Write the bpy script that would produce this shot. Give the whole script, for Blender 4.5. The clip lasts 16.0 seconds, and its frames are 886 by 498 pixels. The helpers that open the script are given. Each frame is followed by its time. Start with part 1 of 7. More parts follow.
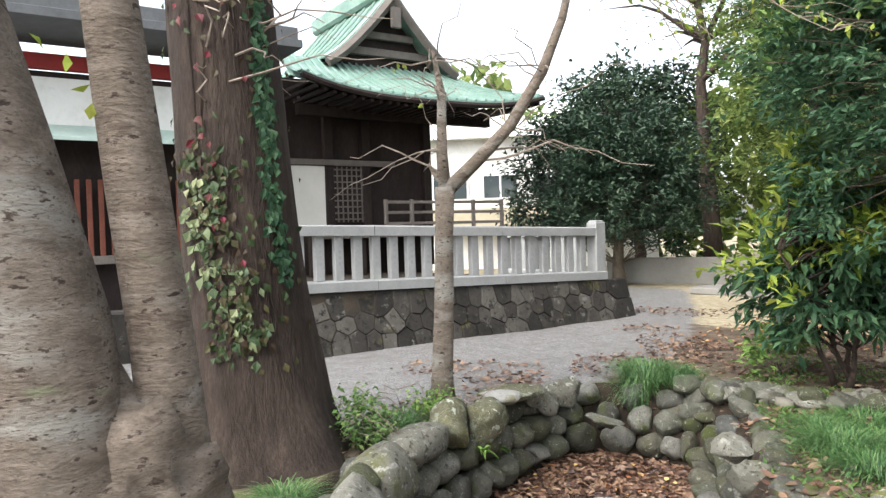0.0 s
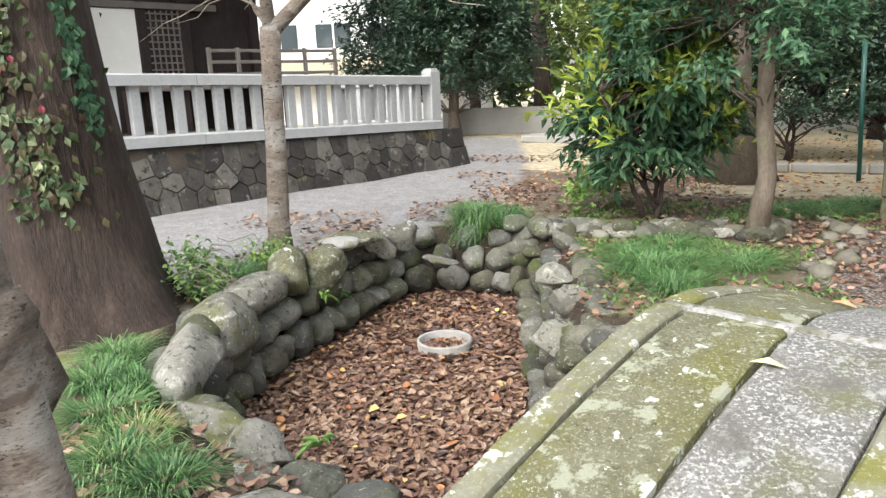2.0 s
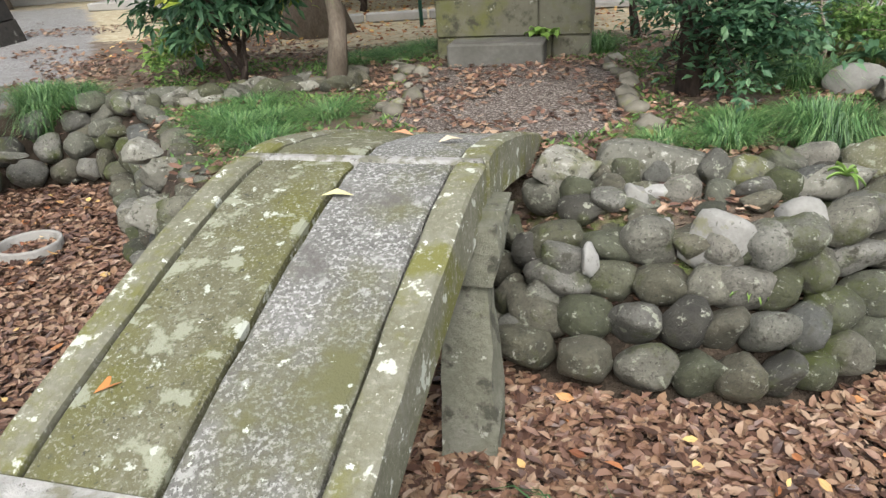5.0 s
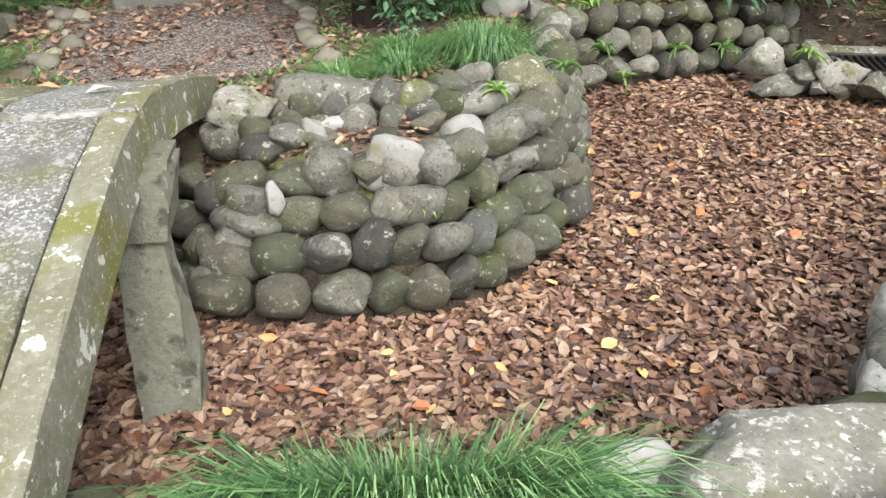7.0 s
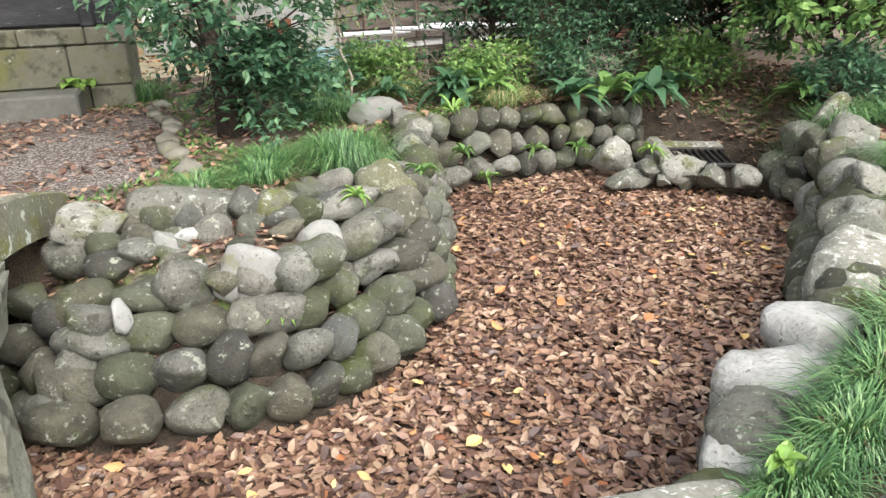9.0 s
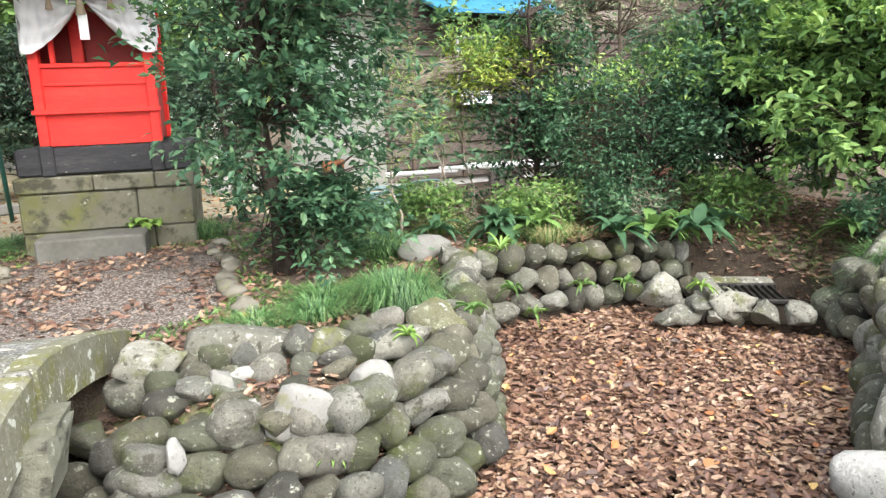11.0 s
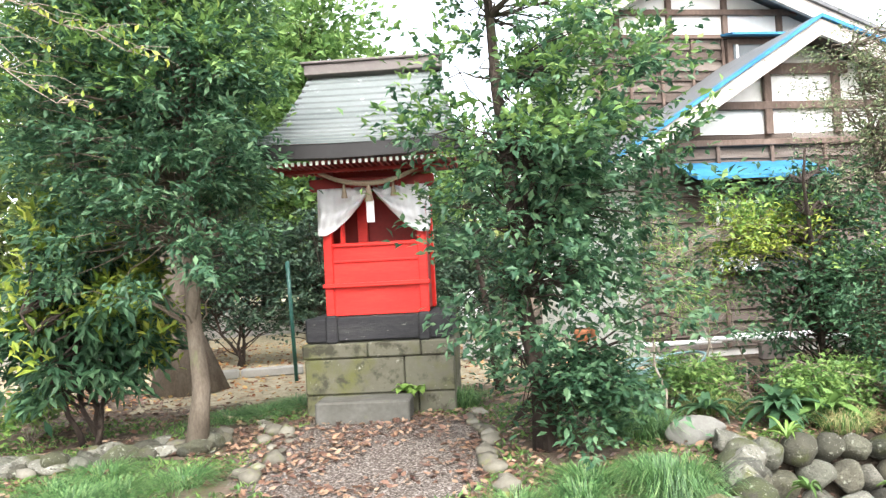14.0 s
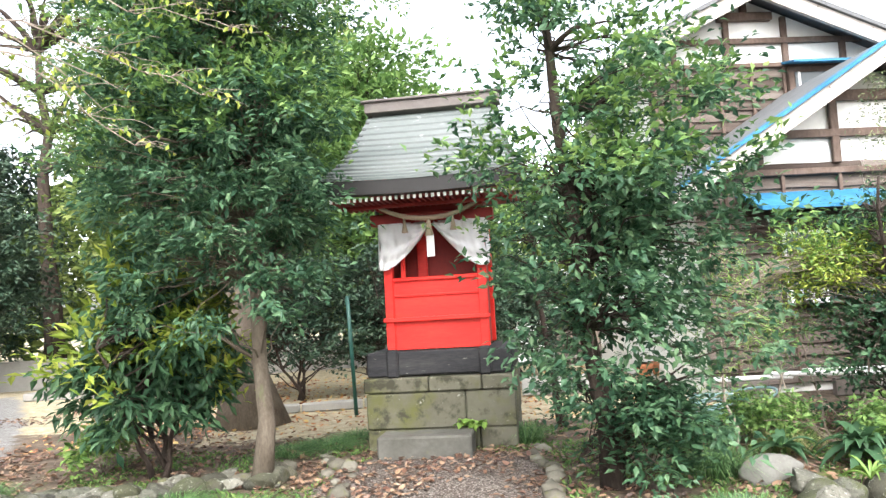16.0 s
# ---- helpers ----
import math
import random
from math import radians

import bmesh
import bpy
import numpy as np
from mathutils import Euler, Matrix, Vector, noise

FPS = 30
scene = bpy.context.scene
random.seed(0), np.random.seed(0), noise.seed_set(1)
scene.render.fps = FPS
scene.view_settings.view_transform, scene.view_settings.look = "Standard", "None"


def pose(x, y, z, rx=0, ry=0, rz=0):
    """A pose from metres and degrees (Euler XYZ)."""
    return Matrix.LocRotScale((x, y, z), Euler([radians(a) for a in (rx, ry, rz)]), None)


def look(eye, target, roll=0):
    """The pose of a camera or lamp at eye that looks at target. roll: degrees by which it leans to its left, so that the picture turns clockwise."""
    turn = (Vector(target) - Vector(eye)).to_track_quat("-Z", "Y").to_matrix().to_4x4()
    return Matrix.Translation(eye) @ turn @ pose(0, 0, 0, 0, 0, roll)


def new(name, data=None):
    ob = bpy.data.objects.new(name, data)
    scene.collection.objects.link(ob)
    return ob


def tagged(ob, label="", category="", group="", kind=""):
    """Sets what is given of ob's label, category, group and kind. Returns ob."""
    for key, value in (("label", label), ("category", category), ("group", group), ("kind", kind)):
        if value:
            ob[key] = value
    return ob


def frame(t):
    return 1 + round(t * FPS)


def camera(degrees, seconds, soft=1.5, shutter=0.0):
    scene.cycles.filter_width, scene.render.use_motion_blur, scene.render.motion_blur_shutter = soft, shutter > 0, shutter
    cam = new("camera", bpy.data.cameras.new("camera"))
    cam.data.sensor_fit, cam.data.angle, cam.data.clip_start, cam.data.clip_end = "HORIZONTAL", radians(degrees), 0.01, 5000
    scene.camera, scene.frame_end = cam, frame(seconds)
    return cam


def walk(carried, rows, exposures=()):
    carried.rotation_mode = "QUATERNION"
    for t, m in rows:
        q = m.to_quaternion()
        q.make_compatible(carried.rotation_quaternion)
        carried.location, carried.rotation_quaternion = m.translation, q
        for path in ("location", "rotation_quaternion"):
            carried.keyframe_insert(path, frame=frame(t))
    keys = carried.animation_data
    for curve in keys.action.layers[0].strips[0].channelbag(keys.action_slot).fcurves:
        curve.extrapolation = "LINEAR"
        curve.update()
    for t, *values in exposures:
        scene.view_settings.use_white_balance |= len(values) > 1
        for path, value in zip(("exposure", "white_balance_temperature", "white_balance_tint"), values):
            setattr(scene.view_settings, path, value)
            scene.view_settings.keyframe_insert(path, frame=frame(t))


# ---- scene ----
cam = camera(62.8, 16.0, soft=1.4)
PATH = [
    (0, (-0.384, -0.076, 1.554), (-1.763, 1.372, 1.516), -1.9),
    (0.5, (-0.393, -0.073, 1.532), (-1.692, 1.438, 1.359), -1.9),
    (1, (-0.388, -0.069, 1.515), (-1.624, 1.482, 1.261), -2.1),
    (1.5, (-0.383, -0.06, 1.497), (-1.517, 1.551, 1.153), -2.2),
    (2, (-0.369, -0.042, 1.46), (-1.386, 1.622, 1.016), -2.5),
    (2.5, (-0.345, -0.044, 1.438), (-1.213, 1.674, 0.897), -2.6),
    (3, (-0.316, -0.036, 1.419), (-1.055, 1.72, 0.812), -3.0),
    (3.5, (-0.273, -0.032, 1.402), (-0.853, 1.761, 0.732), -3.3),
    (4, (-0.224, -0.041, 1.397), (-0.647, 1.777, 0.676), -3.8),
    (6.5, (-0.054, -0.08, 1.403), (0.436, 1.598, 0.431), -1.7),
    (7, (0.045, -0.124, 1.377), (0.666, 1.493, 0.376), -1.7),
    (7.5, (0.111, -0.155, 1.362), (0.857, 1.406, 0.357), -1.6),
    (8, (0.179, -0.17, 1.35), (1.041, 1.376, 0.418), -1.3),
    (10.5, (0.221, -0.234, 1.463), (1.154, 1.456, 0.941), -1.7),
    (11, (0.164, -0.215, 1.463), (1.047, 1.529, 1.041), -2.0),
    (11.5, (0.16, -0.198, 1.49), (0.976, 1.599, 1.165), -2.0),
    (12, (0.14, -0.165, 1.52), (0.882, 1.676, 1.273), -2.2),
    (12.5, (0.1, -0.112, 1.558), (0.753, 1.77, 1.388), -2.3),
    (13, (0.081, -0.088, 1.551), (0.601, 1.84, 1.447), -2.5),
    (13.5, (0.071, -0.085, 1.552), (0.458, 1.877, 1.523), -2.8),
    (14, (0.048, -0.093, 1.551), (0.341, 1.885, 1.6), -3.0),
    (14.5, (0.028, -0.099, 1.547), (0.25, 1.886, 1.663), -3.1),
    (15, (-0.007, -0.1, 1.557), (0.185, 1.884, 1.724), -3.2),
    (15.5, (-0.031, -0.094, 1.549), (0.133, 1.888, 1.76), -3.1),
    (16, (-0.03, -0.096, 1.55), (0.123, 1.893, 1.701), -3.3),
]
walk(cam, [(t, look(e, a, r)) for t, e, a, r in PATH], [(0.0, 0.30), (0.7, 0.44), (1.5, 0.60), (2.5, 0.50), (3.5, 0.20), (4.2, 0.13), (7.0, 0.55), (8.2, 0.60), (10.5, 0.84), (12.5, 1.02), (14.5, 1.06), (16.0, 0.94)])

# ---- sky and sun: a bright overcast day ----
world = bpy.data.worlds.new("world")
scene.world = world
world.use_nodes = True
wn, wl = world.node_tree.nodes, world.node_tree.links
sky = wn.new("ShaderNodeTexSky")
sky.sky_type, sky.sun_disc = "NISHITA", False
sky.sun_elevation, sky.sun_rotation = radians(48), radians(180)
sky.dust_density, sky.air_density = 4.0, 1.0
hsv = wn.new("ShaderNodeHueSaturation")
hsv.inputs["Saturation"].default_value = 0.33
wl.new(sky.outputs[0], hsv.inputs["Color"])
wl.new(hsv.outputs[0], wn["Background"].inputs["Color"])
wn["Background"].inputs["Strength"].default_value = 0.43
sun_data = bpy.data.lights.new("sun", "SUN")
sun_data.energy, sun_data.angle, sun_data.color = 0.7, radians(25), (0.97, 0.985, 1.0)
sun = new("sun", sun_data)
sun.matrix_world = look((0, 0, 0), (-math.sin(radians(180)) * math.cos(radians(48)), -math.cos(radians(180)) * math.cos(radians(48)), -math.sin(radians(48))))

# ---- materials ----
def mat(name, cols, scale=4.0, rough=0.85, bump=0.3, bscale=45.0, spec=0.3, rnd=0.0, island=0.0, stretch=(1, 1, 1), metal=0.0, over=(), bdist=0.01, trans=0.0, pal=()):
    """cols: colours of a ramp over two scales of noise; over: (scale, low, high, colour) patches with a shape of their own."""
    m = bpy.data.materials.new(name)
    m.use_nodes = True
    n, l = m.node_tree.nodes, m.node_tree.links
    p = n["Principled BSDF"]
    geo = n.new("ShaderNodeNewGeometry")
    mp = n.new("ShaderNodeMapping")
    mp.inputs["Scale"].default_value = stretch
    l.new(geo.outputs["Position"], mp.inputs["Vector"])

    def nz(s, d=6.0, r=0.6):
        x = n.new("ShaderNodeTexNoise")
        x.inputs["Scale"].default_value, x.inputs["Detail"].default_value, x.inputs["Roughness"].default_value = s, d, r
        l.new(mp.outputs[0], x.inputs["Vector"])
        return x.outputs["Fac"]

    def math_(op, a, b):
        x = n.new("ShaderNodeMath")
        x.operation = op
        for i, v in enumerate((a, b)):
            if isinstance(v, (int, float)):
                x.inputs[i].default_value = v
            else:
                l.new(v, x.inputs[i])
        return x.outputs[0]

    fac = math_("ADD", math_("MULTIPLY", nz(scale, 4), 0.6), math_("MULTIPLY", nz(scale * 7), 0.4))
    if rnd:
        info = n.new("ShaderNodeObjectInfo")
        fac = math_("ADD", fac, math_("MULTIPLY", math_("SUBTRACT", info.outputs["Random"], 0.5), rnd))
    if island:
        fac = math_("ADD", math_("MULTIPLY", math_("SUBTRACT", geo.outputs["Random Per Island"], 0.5), island), fac)
    ramp = n.new("ShaderNodeValToRGB")
    l.new(fac, ramp.inputs[0])
    els = ramp.color_ramp.elements
    k = len(cols)
    lo, hi = (0.3, 0.7) if not island and not rnd else (0.15, 0.85)
    while len(els) < k:
        els.new(0.5)
    for i, c in enumerate(cols):
        els[i].position = lo + (hi - lo) * i / max(1, k - 1)
        els[i].color = (*c, 1)
    col = ramp.outputs[0]
    if pal:
        info = n.new("ShaderNodeObjectInfo")
        pick = n.new("ShaderNodeValToRGB")
        l.new(info.outputs["Random"], pick.inputs[0])
        pe = pick.color_ramp.elements
        while len(pe) < len(pal):
            pe.new(0.5)
        for i, c in enumerate(pal):
            pe[i].position, pe[i].color = i / (len(pal) - 1), (*c, 1)
        mul = n.new("ShaderNodeMix")
        mul.data_type, mul.blend_type = "RGBA", "MULTIPLY"
        mul.inputs["Factor"].default_value = 1.0
        l.new(col, mul.inputs["A"])
        l.new(pick.outputs[0], mul.inputs["B"])
        col = mul.outputs["Result"]
    for s, a, b, c in over:
        r = n.new("ShaderNodeMapRange")
        r.inputs["From Min"].default_value, r.inputs["From Max"].default_value = a, b
        l.new(nz(s, 5, 0.65), r.inputs["Value"])
        mx = n.new("ShaderNodeMix")
        mx.data_type = "RGBA"
        l.new(r.outputs[0], mx.inputs["Factor"])
        l.new(col, mx.inputs["A"])
        mx.inputs["B"].default_value = (*c, 1)
        col = mx.outputs["Result"]
    l.new(col, p.inputs["Base Color"])
    p.inputs["Roughness"].default_value, p.inputs["Metallic"].default_value = rough, metal
    p.inputs["Specular IOR Level"].default_value = spec
    if bump:
        bp = n.new("ShaderNodeBump")
        bp.inputs["Strength"].default_value, bp.inputs["Distance"].default_value = bump, bdist
        l.new(math_("ADD", nz(bscale, 8, 0.7), nz(bscale * 0.2, 4)), bp.inputs["Height"])
        l.new(bp.outputs[0], p.inputs["Normal"])
    if trans:
        tr = n.new("ShaderNodeBsdfTranslucent")
        l.new(col, tr.inputs["Color"])
        ms = n.new("ShaderNodeMixShader")
        ms.inputs[0].default_value = trans
        l.new(p.outputs[0], ms.inputs[1])
        l.new(tr.outputs[0], ms.inputs[2])
        l.new(ms.outputs[0], n["Material Output"].inputs["Surface"])
    return m


MOSS = (0.11, 0.12, 0.035)
COBBLE = mat("cobble", [(0.45, 0.45, 0.45), (0.8, 0.8, 0.8), (1.15, 1.15, 1.15)], 9, 0.78, 1.0, 34, spec=0.35, bdist=0.028,
             pal=[(0.045, 0.047, 0.032), (0.120, 0.112, 0.082), (0.062, 0.072, 0.030), (0.175, 0.168, 0.130), (0.095, 0.098, 0.090), (0.150, 0.140, 0.098), (0.050, 0.048, 0.040), (0.230, 0.225, 0.195), (0.075, 0.082, 0.046), (0.130, 0.132, 0.102), (0.19, 0.18, 0.15)],
             over=[(2.6, 0.55, 0.66, (0.06, 0.072, 0.018)), (11, 0.58, 0.66, (0.055, 0.052, 0.038)), (17, 0.60, 0.66, (0.27, 0.28, 0.22)), (40, 0.63, 0.69, (0.32, 0.32, 0.28)), (70, 0.56, 0.66, (0.05, 0.05, 0.038))])
WHITEROCK = mat("white_rock", [(0.23, 0.225, 0.201), (0.391, 0.385, 0.356), (0.552, 0.546, 0.517)], 6, 0.85, 1.0, 40, bdist=0.03, over=[(5, 0.58, 0.68, (0.22, 0.215, 0.15)), (28, 0.62, 0.67, (0.16, 0.155, 0.13))])
PALESTONE = mat("pale_stone", [(0.14, 0.137, 0.122), (0.215, 0.212, 0.195), (0.31, 0.306, 0.29)], 8, 0.85, 0.8, 40, rnd=0.5, over=[(6, 0.57, 0.66, (0.16, 0.155, 0.10)), (25, 0.62, 0.66, (0.12, 0.115, 0.10))])
BOULDER = mat("boulder", [(0.098, 0.097, 0.078), (0.165, 0.161, 0.132), (0.259, 0.252, 0.214)], 7.0, 0.88, 1.0, 30, rnd=0.5, bdist=0.025,
              over=[(3, 0.53, 0.66, (0.10, 0.105, 0.035)), (14, 0.58, 0.65, (0.33, 0.33, 0.29)), (38, 0.61, 0.67, (0.36, 0.36, 0.32)), (22, 0.56, 0.64, (0.06, 0.058, 0.042))])
CRUSTED = mat("crusted_rock", [(0.10, 0.098, 0.078), (0.17, 0.165, 0.135), (0.26, 0.255, 0.22)], 7.0, 0.9, 0.9, 36,
              over=[(4, 0.55, 0.68, (0.13, 0.13, 0.07)), (13, 0.56, 0.62, (0.38, 0.38, 0.34)), (34, 0.58, 0.64, (0.42, 0.42, 0.38)), (60, 0.62, 0.68, (0.07, 0.068, 0.055))])
PEBBLE = mat("pebble", [(0.07, 0.065, 0.05), (0.13, 0.12, 0.095), (0.22, 0.21, 0.17)], 6, 0.85, 0.3, 60, rnd=0.6,
             over=[(7, 0.55, 0.7, MOSS)])
SLAB_MOSS = mat("bridge_stone_mossy", [(0.063, 0.063, 0.034), (0.104, 0.102, 0.059), (0.158, 0.155, 0.108)], 5, 0.92, 1.0, 70,
                over=[(2.2, 0.48, 0.66, (0.10, 0.10, 0.028)), (75, 0.54, 0.64, (0.215, 0.21, 0.165)), (48, 0.60, 0.66, (0.05, 0.05, 0.035)), (7, 0.56, 0.61, (0.23, 0.24, 0.175)), (11, 0.62, 0.65, (0.38, 0.40, 0.34)), (36, 0.67, 0.70, (0.48, 0.48, 0.44))])
SLAB_GREY = mat("bridge_stone_grey", [(0.075, 0.075, 0.066), (0.13, 0.128, 0.116), (0.20, 0.198, 0.182)], 5, 0.92, 1.0, 80,
                over=[(62, 0.50, 0.61, (0.36, 0.36, 0.34)), (110, 0.58, 0.64, (0.06, 0.06, 0.055)), (1.6, 0.52, 0.68, (0.105, 0.105, 0.05)), (8, 0.60, 0.65, (0.27, 0.275, 0.25)), (13, 0.65, 0.68, (0.44, 0.46, 0.40)), (2.5, 0.58, 0.7, (0.10, 0.096, 0.085))])
SLAB_EDGE = mat("bridge_stone_edge", [(0.09, 0.09, 0.055), (0.135, 0.132, 0.09), (0.20, 0.195, 0.16)], 4.0, 0.92, 0.9, 50,
                over=[(3.0, 0.48, 0.6, (0.12, 0.12, 0.035)), (50, 0.55, 0.65, (0.22, 0.22, 0.17)), (8, 0.60, 0.63, (0.40, 0.42, 0.35)), (18, 0.64, 0.67, (0.5, 0.52, 0.46))])
MORTAR = mat("mortar", [(0.17, 0.166, 0.15), (0.28, 0.276, 0.26), (0.38, 0.376, 0.36)], 7, 0.9, 1.0, 40, bdist=0.02, over=[(9, 0.48, 0.58, (0.15, 0.146, 0.11)), (30, 0.58, 0.64, (0.09, 0.088, 0.07))])
PILLAR = mat("pillar_stone", [(0.094, 0.097, 0.065), (0.144, 0.144, 0.108), (0.202, 0.202, 0.166)], 5, 0.9, 1.0, 30, bdist=0.02,
             over=[(3, 0.54, 0.7, (0.10, 0.11, 0.04)), (7, 0.56, 0.64, (0.06, 0.06, 0.045)), (16, 0.64, 0.68, (0.30, 0.31, 0.26))])
LITTER = mat("fallen_leaves", [(0.056, 0.032, 0.024), (0.1, 0.054, 0.038), (0.139, 0.076, 0.051), (0.182, 0.102, 0.065), (0.23, 0.142, 0.087), (0.283, 0.198, 0.134)], 0.8, 0.42, 0.0, spec=0.38, island=0.8)
LITTER_DRY = mat("dry_leaves", [(0.16, 0.06, 0.03), (0.32, 0.13, 0.05), (0.42, 0.22, 0.09), (0.50, 0.36, 0.14)], 1.5, 0.6, 0.0, island=0.9)
GRASS = mat("grass_blades", [(0.026, 0.074, 0.024), (0.058, 0.140, 0.043), (0.105, 0.215, 0.068), (0.215, 0.315, 0.130)], 2, 0.45, 0.0, spec=0.45, island=0.7, trans=0.25)
GRASS_DRY = mat("grass_yellowing", [(0.05, 0.11, 0.03), (0.12, 0.22, 0.06), (0.28, 0.30, 0.12), (0.40, 0.33, 0.18)], 2, 0.55, 0.0, island=0.9, trans=0.25)
LEAF_DARK = mat("leaf_dark", [(0.018, 0.050, 0.026), (0.038, 0.094, 0.048), (0.070, 0.148, 0.072), (0.115, 0.215, 0.105)], 1.0, 0.45, 0.0, spec=0.3, island=0.6, trans=0.38)
LEAF_MID = mat("leaf_green", [(0.042, 0.092, 0.030), (0.095, 0.185, 0.054), (0.165, 0.280, 0.080), (0.260, 0.380, 0.118)], 0.9, 0.45, 0.0, spec=0.3, island=0.6, trans=0.38)
LEAF_GLOSS = mat("leaf_bluish", [(0.022, 0.058, 0.033), (0.046, 0.111, 0.059), (0.088, 0.176, 0.089), (0.157, 0.26, 0.13)], 1.0, 0.42, 0.0, spec=0.3, island=0.6, trans=0.38)
LEAF_YELLOW = mat("leaf_yellow_green", [(0.085, 0.150, 0.022), (0.180, 0.260, 0.036), (0.300, 0.370, 0.058), (0.410, 0.450, 0.095)], 1.5, 0.4, 0.0, island=0.7, trans=0.3)
LEAF_LIGHT = mat("leaf_light_green", [(0.060, 0.132, 0.032), (0.128, 0.235, 0.057), (0.217, 0.348, 0.082), (0.314, 0.431, 0.122)], 1.5, 0.42, 0.0, island=0.7, trans=0.3)
LEAF_OLIVE = mat("leaf_olive", [(0.048, 0.083, 0.038), (0.110, 0.152, 0.074), (0.202, 0.243, 0.126), (0.323, 0.351, 0.188)], 1.0, 0.5, 0.0, island=0.7, trans=0.25)
LEAF_WOODS = mat("leaf_woods", [(0.046, 0.08, 0.022), (0.102, 0.16, 0.042), (0.201, 0.263, 0.072), (0.319, 0.358, 0.126)], 0.3, 0.55, 0.0, island=0.5, trans=0.4)
LEAF_BLACKGREEN = mat("leaf_conifer", [(0.012, 0.030, 0.020), (0.026, 0.056, 0.034), (0.050, 0.088, 0.052), (0.090, 0.132, 0.080)], 0.8, 0.45, 0.0, island=0.6, trans=0.12)
IVY_RED = mat("ivy_red", [(0.034, 0.012, 0.012), (0.076, 0.016, 0.02), (0.202, 0.03, 0.045), (0.084, 0.04, 0.024)], 3, 0.5, 0.0, island=0.8, trans=0.25)
IVY_MIX = mat("ivy_turning", [(0.022, 0.043, 0.012), (0.049, 0.069, 0.023), (0.074, 0.066, 0.027), (0.040, 0.023, 0.012)], 3, 0.5, 0.0, island=0.9, trans=0.25)
BARK_CHERRY = mat("bark_cherry", [(0.099, 0.079, 0.061), (0.178, 0.144, 0.112), (0.261, 0.216, 0.174), (0.356, 0.31, 0.26)], 7, 0.88, 1.0, 20, stretch=(1, 1, 2.6), bdist=0.03,
                  over=[(1.6, 0.5, 0.62, (0.36, 0.34, 0.30)), (5, 0.58, 0.64, (0.15, 0.115, 0.09)), (14, 0.60, 0.64, (0.07, 0.05, 0.04)), (55, 0.56, 0.66, (0.13, 0.105, 0.085)), (3, 0.64, 0.72, (0.24, 0.25, 0.16))])
BARK_DARK = mat("bark_dark", [(0.020, 0.014, 0.011), (0.046, 0.033, 0.026), (0.085, 0.064, 0.050)], 6, 0.9, 1.0, 18, stretch=(1.5, 1.5, 0.35), bdist=0.04,
                over=[(1.8, 0.58, 0.75, (0.06, 0.065, 0.03))])
BARK = mat("bark_grey_brown", [(0.07, 0.055, 0.04), (0.13, 0.105, 0.08), (0.2, 0.17, 0.135)], 6, 0.9, 0.7, 30, stretch=(1.4, 1.4, 0.5), bdist=0.015,
           over=[(4, 0.62, 0.75, (0.13, 0.14, 0.07))])
TWIG = mat("twig", [(0.14, 0.11, 0.085), (0.25, 0.205, 0.165), (0.36, 0.32, 0.28)], 8, 0.85, 0.3, 60)
GRANITE = mat("granite", [(0.241, 0.246, 0.241), (0.293, 0.298, 0.293), (0.335, 0.340, 0.335)], 3, 0.75, 0.15, 200, over=[(90, 0.6, 0.7, (0.38, 0.38, 0.37)), (1.1, 0.6, 0.8, (0.40, 0.42, 0.37))])
CUT = mat("cut_letters", [(0.24, 0.24, 0.24), (0.32, 0.32, 0.32)], 9, 0.9, 0.1)
WALLSTONE = mat("wall_stone", [(0.018, 0.016, 0.014), (0.042, 0.038, 0.033), (0.095, 0.088, 0.076)], 2.5, 0.85, 0.6, 30, rnd=0.7,
                over=[(5, 0.60, 0.70, (0.17, 0.165, 0.15)), (2.3, 0.62, 0.72, (0.09, 0.078, 0.03)), (9, 0.56, 0.64, (0.014, 0.013, 0.012))])
SOIL = mat("soil", [(0.03, 0.024, 0.018), (0.07, 0.055, 0.04)], 5, 0.95, 0.8, 40)
PLINTH = mat("plinth_stone", [(0.086, 0.083, 0.060), (0.126, 0.121, 0.090), (0.166, 0.158, 0.125)], 2.2, 0.9, 0.4, 60, rnd=0.25,
             over=[(1.5, 0.5, 0.66, (0.10, 0.105, 0.035)), (5, 0.53, 0.64, (0.05, 0.048, 0.032)), (14, 0.64, 0.7, (0.27, 0.265, 0.23))])
STEPSTONE = mat("step_stone", [(0.068, 0.066, 0.056), (0.098, 0.096, 0.084), (0.137, 0.135, 0.122)], 3, 0.9, 0.4, 60, over=[(2, 0.55, 0.7, (0.12, 0.125, 0.06))])
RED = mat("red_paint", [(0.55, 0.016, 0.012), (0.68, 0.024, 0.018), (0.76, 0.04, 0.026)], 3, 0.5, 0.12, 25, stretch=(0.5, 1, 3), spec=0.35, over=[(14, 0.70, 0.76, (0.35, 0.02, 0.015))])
# darker red, for shrine sides, inner door, lintels, rafters, gable and the wing's beam
RED_DARK = mat("dark_red_paint", [(0.20, 0.022, 0.02), (0.32, 0.03, 0.026)], 4, 0.6, 0.15, 30)
BLACKWOOD = mat("charred_beam", [(0.014, 0.014, 0.016), (0.03, 0.03, 0.033), (0.055, 0.053, 0.052)], 4, 0.75, 0.6, 30, stretch=(0.4, 1, 2),
                over=[(12, 0.66, 0.70, (0.3, 0.28, 0.25))])
FASCIA = mat("dark_fascia", [(0.011, 0.010, 0.010), (0.018, 0.017, 0.017)], 3, 0.6, 0.2, 30)
